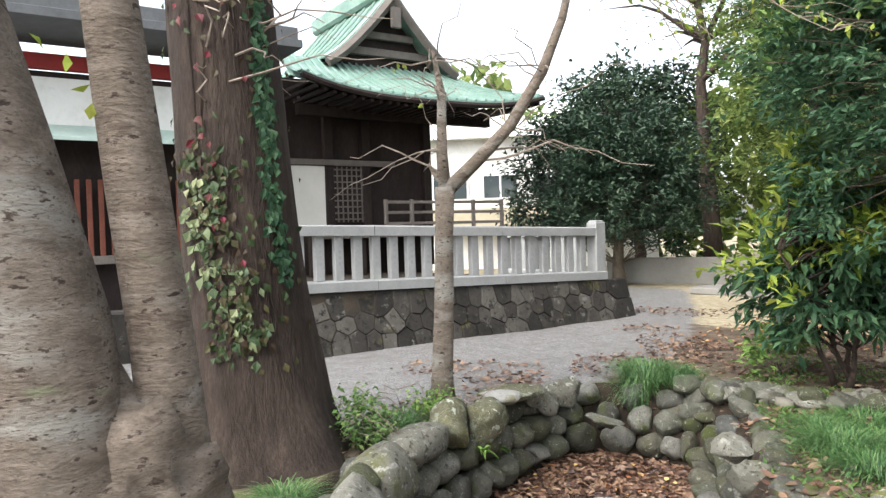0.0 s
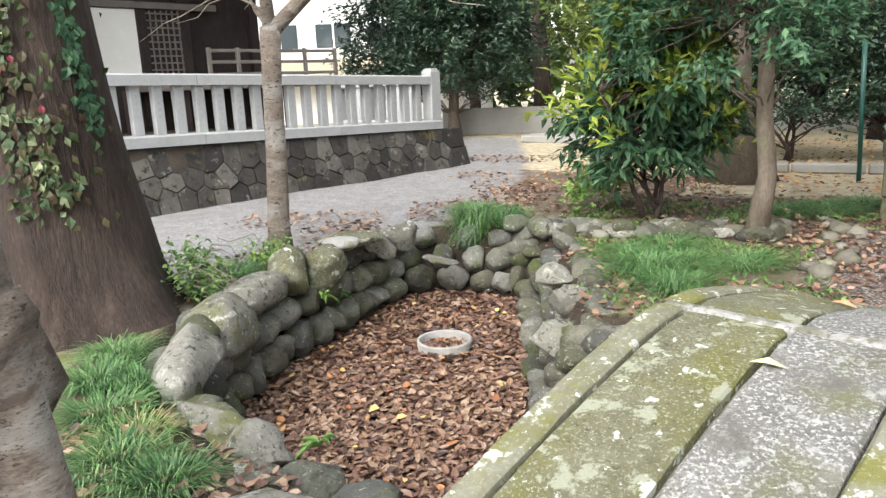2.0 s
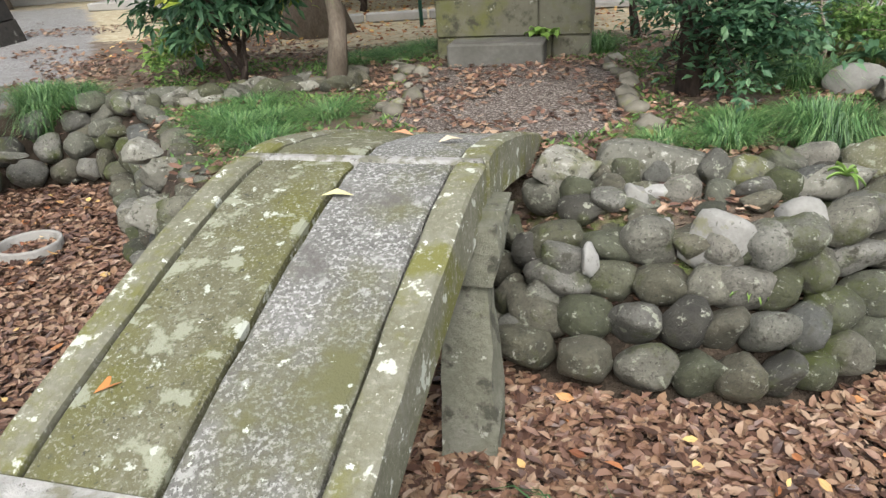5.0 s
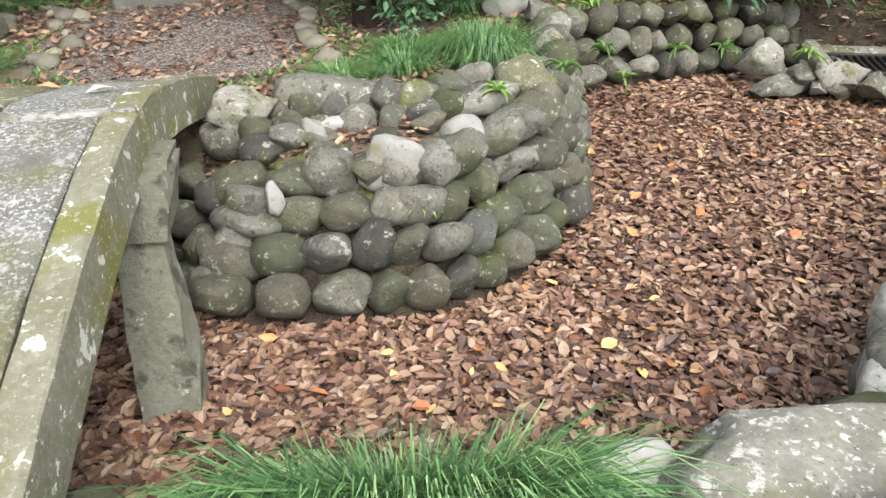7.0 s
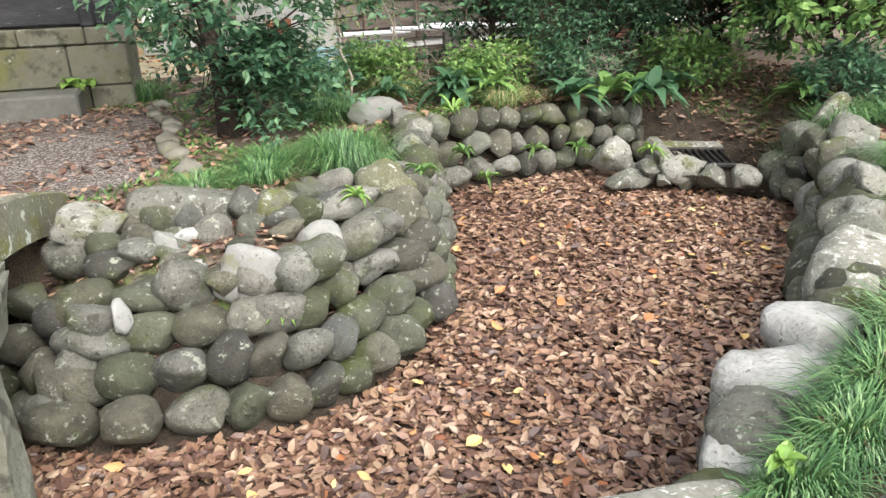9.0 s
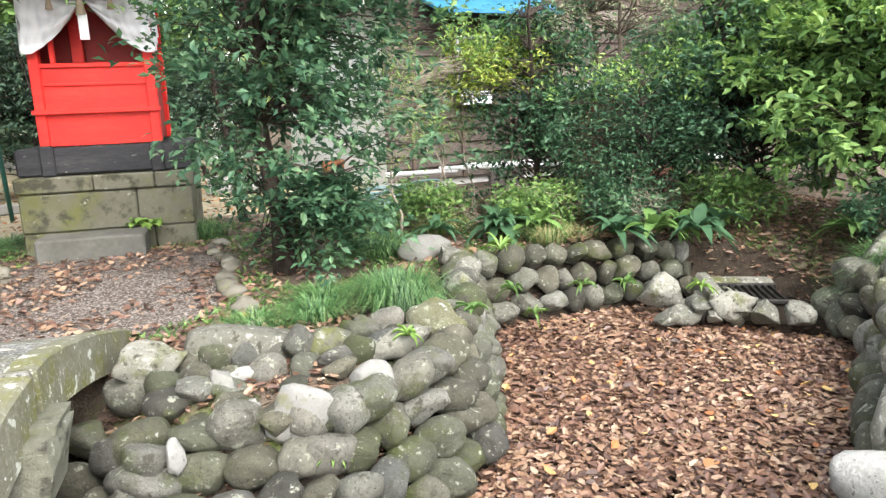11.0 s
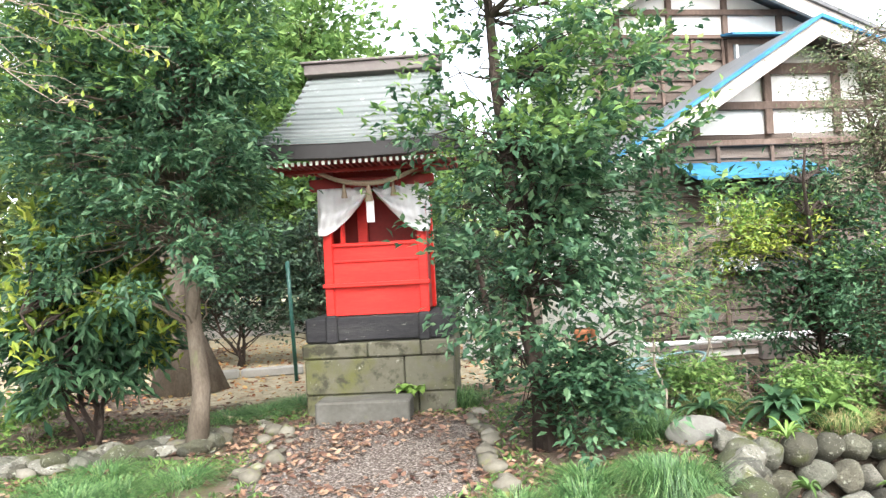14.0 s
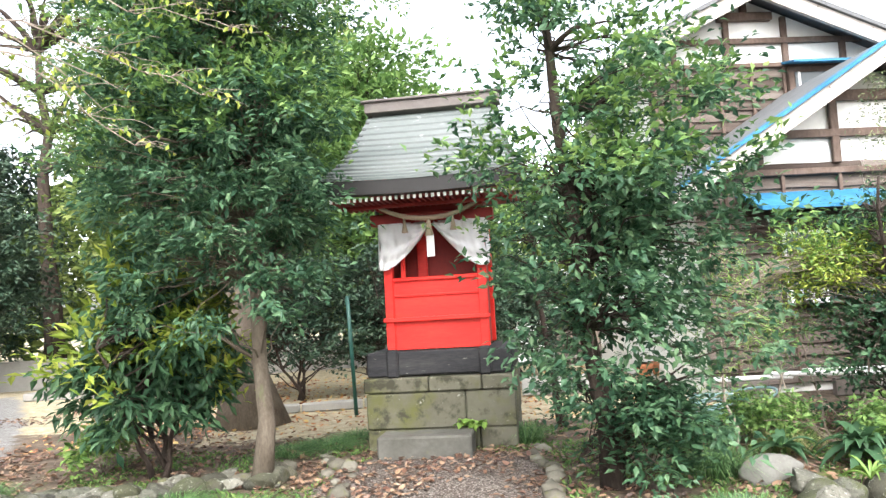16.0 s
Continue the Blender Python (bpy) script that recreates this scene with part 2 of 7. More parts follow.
ROOFSHEET = mat("grey_roof_sheet", [(0.097, 0.114, 0.112), (0.140, 0.158, 0.154), (0.184, 0.198, 0.196)], 2.2, 0.5, 0.15, 25, rnd=0.3, spec=0.25, over=[(6, 0.62, 0.72, (0.5, 0.52, 0.52))])
RIDGEWOOD = mat("ridge_sheet", [(0.10, 0.085, 0.08), (0.17, 0.15, 0.14)], 3, 0.6, 0.2, 30)
WHITE = mat("white_paint", [(0.70, 0.70, 0.68), (0.80, 0.80, 0.78)], 4, 0.6, 0.1, 40)
CLOTH = mat("white_cloth", [(0.70, 0.70, 0.71), (0.82, 0.82, 0.83)], 5, 0.9, 0.15, 250, trans=0.2)
ROPE = mat("straw_rope", [(0.30, 0.24, 0.17), (0.46, 0.38, 0.28)], 12, 0.9, 0.7, 120)
PLASTER = mat("white_plaster", [(0.62, 0.62, 0.59), (0.74, 0.74, 0.71), (0.80, 0.80, 0.78)], 1.2, 0.9, 0.15, 30, over=[(2.2, 0.64, 0.78, (0.5, 0.48, 0.43))])
BOARD = mat("weathered_board", [(0.029, 0.02, 0.017), (0.069, 0.052, 0.043), (0.127, 0.104, 0.089), (0.207, 0.184, 0.167)], 2.2, 0.9, 0.7, 25, stretch=(0.35, 1, 4), rnd=0.35, bdist=0.015)
TIMBER = mat("brown_timber", [(0.06, 0.042, 0.034), (0.12, 0.085, 0.068), (0.19, 0.14, 0.115)], 3, 0.85, 0.5, 30, stretch=(1, 1, 0.5))
PALEWOOD = mat("pale_barge_board", [(0.30, 0.27, 0.24), (0.44, 0.41, 0.38), (0.56, 0.53, 0.5)], 4, 0.9, 0.5, 40, over=[(7, 0.62, 0.68, (0.16, 0.13, 0.11))])
BLUE = mat("blue_sheet", [(0.018, 0.102, 0.216), (0.03, 0.162, 0.3), (0.06, 0.216, 0.348)], 3, 0.6, 0.2, 20, spec=0.25)
DARKROOF = mat("roof_tile", [(0.09, 0.095, 0.10), (0.15, 0.155, 0.16)], 4, 0.55, 0.3, 20)
COPPER = mat("green_copper", [(0.115, 0.205, 0.168), (0.18, 0.285, 0.24), (0.29, 0.375, 0.335)], 1.2, 0.55, 0.15, 15, spec=0.5, over=[(2.0, 0.62, 0.76, (0.14, 0.16, 0.12))])
COPPER_PALE = mat("pale_copper", [(0.34, 0.46, 0.40), (0.48, 0.58, 0.53)], 2, 0.6, 0.15, 20)
DARKWOOD = mat("dark_timber", [(0.011, 0.007, 0.006), (0.022, 0.015, 0.013), (0.040, 0.029, 0.024)], 3, 0.75, 0.35, 25, stretch=(1, 1, 0.4))
GREYWOOD = mat("grey_timber", [(0.10, 0.085, 0.075), (0.17, 0.15, 0.135)], 4, 0.85, 0.4, 40)
REDSLAT = mat("russet_slat", [(0.11, 0.035, 0.022), (0.19, 0.065, 0.042)], 4, 0.75, 0.3, 30)
CREAM = mat("cream_panel", [(0.66, 0.64, 0.57), (0.76, 0.74, 0.68)], 1, 0.7, 0.05, 20)
CONCRETE = mat("concrete", [(0.223, 0.217, 0.198), (0.298, 0.288, 0.267)], 3, 0.9, 0.3, 60, over=[(3, 0.6, 0.75, (0.27, 0.26, 0.22))])
GREENPIPE = mat("green_pole", [(0.008, 0.06, 0.045), (0.014, 0.09, 0.065)], 6, 0.4, 0.05, 50, spec=0.5)
HOSE = mat("hose", [(0.14, 0.27, 0.27), (0.22, 0.36, 0.36), (0.32, 0.45, 0.45)], 5, 0.5, 0.05, 60, island=0.5)
TERRACOTTA = mat("terracotta", [(0.36, 0.14, 0.07), (0.46, 0.20, 0.11)], 8, 0.8, 0.2, 60)
RUST = mat("rusty_sheet", [(0.12, 0.055, 0.038), (0.19, 0.085, 0.058), (0.26, 0.13, 0.09)], 2, 0.8, 0.2, 25)
WHITEMETAL = mat("white_metal", [(0.66, 0.67, 0.67), (0.78, 0.78, 0.78)], 4, 0.45, 0.05, 40)
TAN = mat("tan_siding", [(0.42, 0.38, 0.27), (0.52, 0.47, 0.35)], 2, 0.8, 0.1, 30)
IRON = mat("iron", [(0.02, 0.02, 0.02), (0.05, 0.045, 0.04)], 8, 0.6, 0.2, 60, metal=0.6)
GLASS = bpy.data.materials.new("window_glass")
GLASS.use_nodes = True
gp = GLASS.node_tree.nodes["Principled BSDF"]
gp.inputs["Base Color"].default_value, gp.inputs["Roughness"].default_value = (0.06, 0.075, 0.08, 1), 0.06


def ground_material():
    """Gravel, soil with moss, dry leaf-strewn earth, and earth darkened with the shade of the wall's gaps, by the zones
    of the plan.
    """
    m = bpy.data.materials.new("ground")
    m.use_nodes = True
    n, l = m.node_tree.nodes, m.node_tree.links
    p = n["Principled BSDF"]
    geo = n.new("ShaderNodeNewGeometry")

    def nz(s, d=6, r=0.6):
        x = n.new("ShaderNodeTexNoise")
        x.inputs["Scale"].default_value, x.inputs["Detail"].default_value, x.inputs["Roughness"].default_value = s, d, r
        l.new(geo.outputs["Position"], x.inputs["Vector"])
        return x.outputs["Fac"]

    def ramp(f, cols):
        r = n.new("ShaderNodeValToRGB")
        l.new(f, r.inputs[0])
        while len(r.color_ramp.elements) < len(cols):
            r.color_ramp.elements.new(0.5)
        for e, (a, c) in zip(r.color_ramp.elements, cols):
            e.position, e.color = a, (*c, 1)
        return r.outputs[0]

    def vor(s):
        v = n.new("ShaderNodeTexVoronoi")
        v.inputs["Scale"].default_value = s
        l.new(geo.outputs["Position"], v.inputs["Vector"])
        return v

    def mixc(f, a, b):
        x = n.new("ShaderNodeMix")
        x.data_type = "RGBA"
        l.new(f, x.inputs["Factor"])
        l.new(a, x.inputs["A"])
        l.new(b, x.inputs["B"])
        return x.outputs["Result"]

    def zone(name, s):
        a = n.new("ShaderNodeAttribute")
        a.attribute_name = name
        ad = n.new("ShaderNodeMath")
        ad.operation = "ADD"
        l.new(a.outputs["Fac"], ad.inputs[0])
        sc = n.new("ShaderNodeMapRange")
        sc.inputs["To Min"].default_value, sc.inputs["To Max"].default_value = -s, s
        l.new(nz(3.0, 8, 0.7), sc.inputs["Value"])
        l.new(sc.outputs[0], ad.inputs[1])
        r = n.new("ShaderNodeMapRange")
        r.inputs["From Min"].default_value, r.inputs["From Max"].default_value = 0.4, 0.6
        l.new(ad.outputs[0], r.inputs["Value"])
        return r.outputs[0]

    v = vor(75)
    grains = n.new("ShaderNodeSeparateColor")
    l.new(v.outputs["Color"], grains.inputs[0])
    gravel = mixc(nz(1.1, 4), ramp(grains.outputs[0], [(0.0, (0.085, 0.08, 0.075)), (0.5, (0.195, 0.192, 0.188)), (1.0, (0.38, 0.38, 0.375))]),
                  ramp(nz(5, 8), [(0.3, (0.115, 0.105, 0.092)), (0.7, (0.24, 0.236, 0.232))]))
    soil = ramp(nz(4, 8, 0.7), [(0.3, (0.05, 0.04, 0.03)), (0.5, (0.115, 0.088, 0.065)), (0.7, (0.19, 0.15, 0.115))])
    pebbles = ramp(grains.outputs[1], [(0.0, (0.035, 0.028, 0.024)), (0.6, (0.12, 0.098, 0.082)), (1.0, (0.30, 0.275, 0.25))])
    moss = ramp(nz(7, 8, 0.7), [(0.3, (0.045, 0.06, 0.018)), (0.5, (0.085, 0.115, 0.03)), (0.7, (0.14, 0.15, 0.055))])
    dry = ramp(nz(6, 8, 0.75), [(0.3, (0.20, 0.16, 0.10)), (0.5, (0.36, 0.31, 0.21)), (0.7, (0.48, 0.44, 0.33))])
    col = mixc(zone("moss", 0.9), soil, moss)
    col = mixc(zone("path", 0.6), col, pebbles)
    col = mixc(zone("dry", 0.7), col, dry)
    # near-black earth: shade between the wall stones, put into the ground colour
    gap_shade = ramp(nz(9, 8, 0.7), [(0.3, (0.018, 0.014, 0.01)), (0.7, (0.06, 0.045, 0.032))])
    col = mixc(zone("gravel", 0.5), col, gravel)
    col = mixc(zone("gap_shade", 0.2), col, gap_shade)
    l.new(col, p.inputs["Base Color"])
    p.inputs["Roughness"].default_value = 0.92
    p.inputs["Specular IOR Level"].default_value = 0.2
    b = n.new("ShaderNodeBump")
    b.inputs["Strength"].default_value, b.inputs["Distance"].default_value = 0.6, 0.015
    l.new(v.outputs["Distance"], b.inputs["Height"])
    l.new(b.outputs[0], p.inputs["Normal"])
    return m


# ---- mesh tools ----
class Mesh:
    def __init__(self):
        self.v, self.f, self.n = [], [], 0

    def add(self, verts, faces, m=None):
        verts = np.asarray(verts, float).reshape(-1, 3)
        if m is not None:
            m = np.array(m)
            verts = verts @ m[:3, :3].T + m[:3, 3]
        self.v.append(verts)
        k = self.n
        self.f += [tuple(i + k for i in f) for f in faces]
        self.n += len(verts)
        return self

    def many(self, verts, faces):
        """verts (N, k, 3) and the faces of one."""
        N, k, _ = verts.shape
        base = self.n + np.arange(N)[:, None, None] * k
        self.v.append(verts.reshape(-1, 3))
        for f in faces:
            self.f += map(tuple, (base[:, 0] + np.array(f)[None]).tolist())
        self.n += N * k
        return self

    def box(self, c, s, m=None, bevel=0.008):
        x, y, z = (a / 2 for a in s)
        b = min(bevel, x * 0.45, y * 0.45, z * 0.45)
        vs, idx = [], {}
        for sx in (-1, 1):
            for sy in (-1, 1):
                for sz in (-1, 1):
                    for ax in range(3):
                        p = [sx * (x - b), sy * (y - b), sz * (z - b)]
                        p[ax] = (sx * x, sy * y, sz * z)[ax]
                        idx[sx, sy, sz, ax] = len(vs)
                        vs.append([p[0] + c[0], p[1] + c[1], p[2] + c[2]])
        fs = []
        for ax in range(3):
            a, d = [k for k in range(3) if k != ax]
            for s_ in (-1, 1):
                q = []
                for i, j in ((-1, -1), (1, -1), (1, 1), (-1, 1)):
                    k = [0, 0, 0]
                    k[ax], k[a], k[d] = s_, i, j
                    q.append(idx[(*k, ax)])
                if (s_ > 0) == (ax == 1):
                    q = q[::-1]
                fs.append(q)
            for i in (-1, 1):
                for j in (-1, 1):
                    k0, k1 = [0, 0, 0], [0, 0, 0]
                    k0[a], k0[d], k0[ax] = i, j, -1
                    k1[a], k1[d], k1[ax] = i, j, 1
                    q = [idx[(*k0, a)], idx[(*k1, a)], idx[(*k1, d)], idx[(*k0, d)]]
                    if (i * j > 0) == (ax != 1):
                        q = q[::-1]
                    fs.append(q)
        for sx in (-1, 1):
            for sy in (-1, 1):
                for sz in (-1, 1):
                    q = [idx[sx, sy, sz, k] for k in range(3)]
                    fs.append(q if sx * sy * sz > 0 else q[::-1])
        return self.add(vs, fs, m)

    def tube(self, pts, radii, n=8, cap=True, wob=0.0, rs=None):
        pts = np.asarray(pts, float)
        radii = np.broadcast_to(np.asarray(radii, float), (len(pts),))
        t = np.gradient(pts, axis=0)
        t /= np.linalg.norm(t, axis=1, keepdims=True) + 1e-9
        ref = np.array([0.0, 0.0, 1.0]) if abs(t[0, 2]) < 0.9 else np.array([1.0, 0.0, 0.0])
        a = np.linspace(0, 2 * np.pi, n, endpoint=False)
        rings = []
        u = np.cross(t[0], ref)
        for p, d, r in zip(pts, t, radii):
            u = u - d * (u @ d)
            u /= np.linalg.norm(u) + 1e-9
            w = np.cross(d, u)
            k = 1 + (wob * rs.standard_normal(n)[:, None] if wob else 0)
            rings.append(p + r * k * (np.cos(a)[:, None] * u + np.sin(a)[:, None] * w))
        L = len(pts)
        f = [(i * n + j, i * n + (j + 1) % n, (i + 1) * n + (j + 1) % n, (i + 1) * n + j) for i in range(L - 1) for j in range(n)]
        if cap:
            f += [tuple(range(n))[::-1], tuple((L - 1) * n + j for j in range(n))]
        return self.add(np.concatenate(rings), f)

    def data(self, name, material, smooth=False):
        me = bpy.data.meshes.new(name)
        me.from_pydata(np.concatenate(self.v).tolist(), [], self.f)
        me.materials.append(material)
        if smooth:
            me.polygons.foreach_set("use_smooth", [True] * len(me.polygons))
        me.update()
        return me


def part(name, mesh, material, parent=None, label="", smooth=False):
    """Links a mesh as one object, under its thing if there is one."""
    ob = new(name, mesh if isinstance(mesh, bpy.types.Mesh) else mesh.data(name, material, smooth))
    if parent is not None:
        ob.parent = parent
    return tagged(ob, label)


def thing(name, m, label, category, group="", kind=""):
    ob = new(name)
    ob.empty_display_size = 0.1
    ob.matrix_world = m
    return tagged(ob, label, category, group, kind)


LEAF_F = [(0, 4, 1), (4, 3, 1), (0, 2, 4), (4, 2, 3)]


def unit(a):
    return a / (np.linalg.norm(a, axis=-1, keepdims=True) + 1e-9)


def leaf_verts(P, D, U, L, W, fold=0.18, droop=0.1):
    """Folded leaves with a pointed tip: (N, 5, 3)."""
    D = unit(D)
    S = unit(np.cross(D, U))
    U = np.cross(S, D)
    L, W = np.broadcast_to(L, len(P))[:, None], np.broadcast_to(W, len(P))[:, None]
    mid = P + D * L * 0.48
    return np.stack([P, mid + S * W / 2 + U * W * fold, mid - S * W / 2 + U * W * fold, P + D * L - U * L * droop, mid], 1)


OVAL_F = [(0, 1, 2), (0, 2, 3), (1, 4, 5, 2), (2, 5, 6, 3), (4, 7, 5), (5, 7, 6)]


def oval_leaf(P, D, U, L, W, fold, curl):
    """Dead oval leaves, folded along the rib and curled up at the tip: (N, 8, 3)."""
    D = unit(D)
    S = unit(np.cross(D, U))
    U = np.cross(S, D)
    n = len(P)
    L, W, fold, curl = (np.broadcast_to(a, n)[:, None] for a in (L, W, fold, curl))
    a, b, c = (P + D * L * t + U * L * curl * (t * t - 0.3 * t) for t in (0.3, 0.68, 1.0))
    up = U * W * fold
    return np.stack([P, a + S * W * 0.47 + up, a, a - S * W * 0.47 + up, b + S * W * 0.42 + up, b, b - S * W * 0.42 + up, c], 1)


def icosphere(sub):
    bm = bmesh.new()
    bmesh.ops.create_icosphere(bm, subdivisions=sub, radius=1.0)
    v = np.array([x.co[:] for x in bm.verts])
    f = [tuple(x.index for x in q.verts) for q in bm.faces]
    bm.free()
    return v, f


ICO = {k: icosphere(k) for k in (1, 2, 3)}


def stone_mesh(name, material, seed, sub=2, rough=0.16, cuts=9, flat=(0.52, 0.88, 0.85)):
    """A river stone: a ball cut by a few soft planes and roughened, about 1 m across."""
    rs = np.random.RandomState(seed)
    v, f = ICO[sub]
    v = v.copy()
    for _ in range(cuts):
        d = unit(rs.standard_normal(3))
        h = rs.uniform(flat[0], flat[1])
        over = np.maximum(0, v @ d - h)
        v -= over[:, None] * d * flat[2]
    off = rs.uniform(0, 50, 3)
    k = np.array([noise.noise(Vector(p * 1.3 + off)) + 0.4 * noise.noise(Vector(p * 3.5 + off)) + 0.22 * noise.noise(Vector(p * 8 + off)) for p in v])
    v *= (1 + rough * k)[:, None] * 0.56
    return Mesh().add(v, f).data(name, material, True)


STONES = [stone_mesh("stone", COBBLE, s, 3, 0.14, 4 + s % 6) for s in range(20)]
PALE = [stone_mesh("pale_stone", PALESTONE, 205 + s, 3, 0.2, 11, (0.5, 0.8, 0.97)) for s in range(4)]
BOULDERS = [stone_mesh("boulder", BOULDER, 40 + s, 3, 0.3, 15, (0.46, 0.76, 0.97)) for s in range(6)]
def block_rock(name, material, seed, power=0.55, rough=0.1):
    """A squarish rock with worn corners and broken faces, about 1 m across."""
    rs = np.random.RandomState(seed)
    v, f = ICO[3]
    v = np.sign(v) * np.abs(v) ** power
    for _ in range(4):
        d = unit(rs.standard_normal(3))
        v = v - np.maximum(0, v @ d - rs.uniform(0.95, 1.15))[:, None] * d * 0.95
    off = rs.uniform(0, 50, 3)
    k = np.array([noise.noise(Vector(p * 1.2 + off)) + 0.5 * noise.noise(Vector(p * 3.2 + off)) + 0.25 * noise.noise(Vector(p * 9 + off)) for p in v])
    return Mesh().add(v * (1 + rough * k)[:, None] * 0.5, f).data(name, material, True)


BLOCKS = [block_rock("block_rock", CRUSTED, 300, 0.62, 0.16), block_rock("block_rock", WHITEROCK, 301, 0.36, 0.08), block_rock("block_rock", BOULDER, 302, 0.55), block_rock("block_rock", BOULDER, 303, 0.6)]
PEBBLES = [stone_mesh("small_stone", PEBBLE, 60 + s, 1, 0.2) for s in range(6)]
SLABS = [stone_mesh("mossy_stone", SLAB_MOSS, 70 + s, 3, 0.25) for s in range(2)]

# ---- the plan of the pond: foot of its stone walls ----
POND = np.array([(-3.5, 2.62), (-3.1, 2.42), (-2.4, 2.28), (-1.7, 2.1), (-0.7, 1.8), (0.3, 1.46), (1.25, 1.13), (1.9, 1.16), (2.45, 1.36), (3.0, 1.56),
                 (3.66, 1.88), (4.15, 2.28), (4.75, 2.66), (5.2, 2.94), (5.8, 3.77), (5.75, 4.4), (5.43, 4.7), (5.0, 4.86), (4.39, 4.95), (3.55, 5.06),
                 (3.25, 4.9), (2.85, 4.2), (2.49, 3.54), (2.15, 2.99), (1.71, 2.67), (1.4, 2.49), (1.0, 2.44), (0.62, 2.55), (0.18, 2.73), (-0.05, 2.9),
                 (-0.3, 3.5), (-1.1, 3.9), (-1.9, 3.6), (-2.3, 3.85), (-2.6, 4.55), (-3.05, 5.55), (-3.3, 6.05), (-4.05, 6.08), (-4.3, 5.75), (-4.28, 5.3),
                 (-4.15, 4.5), (-4.12, 4.0), (-3.97, 3.4), (-3.75, 2.95)])
FLOOR_Z = -0.62


def pond_distance(P):
    """Signed distance to the pond's edge, positive outside it."""
    A, B = POND, np.roll(POND, -1, 0)
    d = np.full(len(P), 1e9)
    inside = np.zeros(len(P), bool)
    for a, b in zip(A, B):
        e = b - a
        t = np.clip(((P - a) @ e) / (e @ e), 0, 1)
        d = np.minimum(d, np.linalg.norm(P - a - t[:, None] * e, axis=1))
        c = (a[1] > P[:, 1]) != (b[1] > P[:, 1])
        x = a[0] + (P[:, 1] - a[1]) * (b[0] - a[0]) / (b[1] - a[1] + 1e-12)
        inside ^= c & (P[:, 0] < x)
    return np.where(inside, -d, d)


def terrain(P):
    P = np.asarray(P, float).reshape(-1, 2)
    d = pond_distance(P)
    z = FLOOR_Z - 0.04 + (0.64 + 0.0) * np.clip((d - 0.15) / np.where((P[:, 0] > -0.2) & (P[:, 0] < 1.8) & (P[:, 1] > 2.3) & (P[:, 1] < 3.9), 0.62, 0.30), 0, 1)
    wob = np.array([noise.noise(Vector((x * 0.8, y * 0.8, 0.0))) for x, y in P]) * 0.03
    near = np.clip(1 - np.hypot(P[:, 0] - 0.5, P[:, 1] - 5.6) / 2.6, 0, 1)
    channel = np.exp(-((P[:, 0] - 6.1) ** 2 + (P[:, 1] - 4.15) ** 2) / 0.35) * 0.4
    return z + np.where(d > 0.5, wob, wob * 0.4) + 0.06 * near - channel


def axis(lo, hi, step, far):
    a = list(np.arange(lo, hi + 1e-6, step))
    k, s = 0, step
    while a[-1] < far:
        s *= 1.25
        a.append(a[-1] + s)
    s = step
    while a[0] > -far:
        s *= 1.25
        a.insert(0, a[0] - s)
    return np.array(a)


def build_ground():
    xs, ys = axis(-9, 8.5, 0.11, 400), axis(-1.5, 12.5, 0.11, 400)
    X, Y = np.meshgrid(xs, ys)
    P = np.stack([X.ravel(), Y.ravel()], 1)
    Z = terrain(P)
    nx, ny = len(xs), len(ys)
    i = np.arange(nx * ny).reshape(ny, nx)
    F = np.stack([i[:-1, :-1], i[:-1, 1:], i[1:, 1:], i[1:, :-1]], -1).reshape(-1, 4)
    me = bpy.data.meshes.new("ground")
    me.from_pydata(np.c_[P, Z].tolist(), [], F.tolist())
    me.polygons.foreach_set("use_smooth", [True] * len(me.polygons))
    d = pond_distance(P)
    x, y = P.T
    edge = np.interp(y, [-5, 1.5, 3.0, 4.5, 6.4, 8.0, 10.0, 12.5, 15, 20], [-3.8, -4.4, -5.1, -4.9, -4.5, -4.4, -5.1, -6.1, -7.4, -9.5])
    zones = dict(gravel=np.clip((edge - x) / 0.9 + 0.5, 0, 1) * np.clip((19 - y) / 3, 0, 1),
                 path=np.clip((1.35 - np.hypot((x - 0.25) * 1.1, (y - 6.2) * 0.75)) / 0.5 + 0.3, 0, 1),
                 dry=np.clip((y - np.where(x < -2.6, 10.5, 8.7)) / 1.2, 0, 1) * np.clip((5 - x) / 1.0, 0, 1),
                 moss=np.clip(0.5 - 0.1 * np.abs(d), 0, 1))
    # painted shade covers the pond bed and the slope behind its stones
    zones["gap_shade"] = np.where(d < 0.42, 1.0, np.clip(1 - (d - 0.42) / 0.2, 0, 1))
    zones["moss"][d < 0.1] = 0
    for k, val in zones.items():
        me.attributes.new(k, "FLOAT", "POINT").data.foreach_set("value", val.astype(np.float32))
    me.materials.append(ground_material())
    ob = new("ground", me)
    tagged(ob, "grey gravel, mossy soil and a sunken pond bed", "ground", kind="structure")


build_ground()


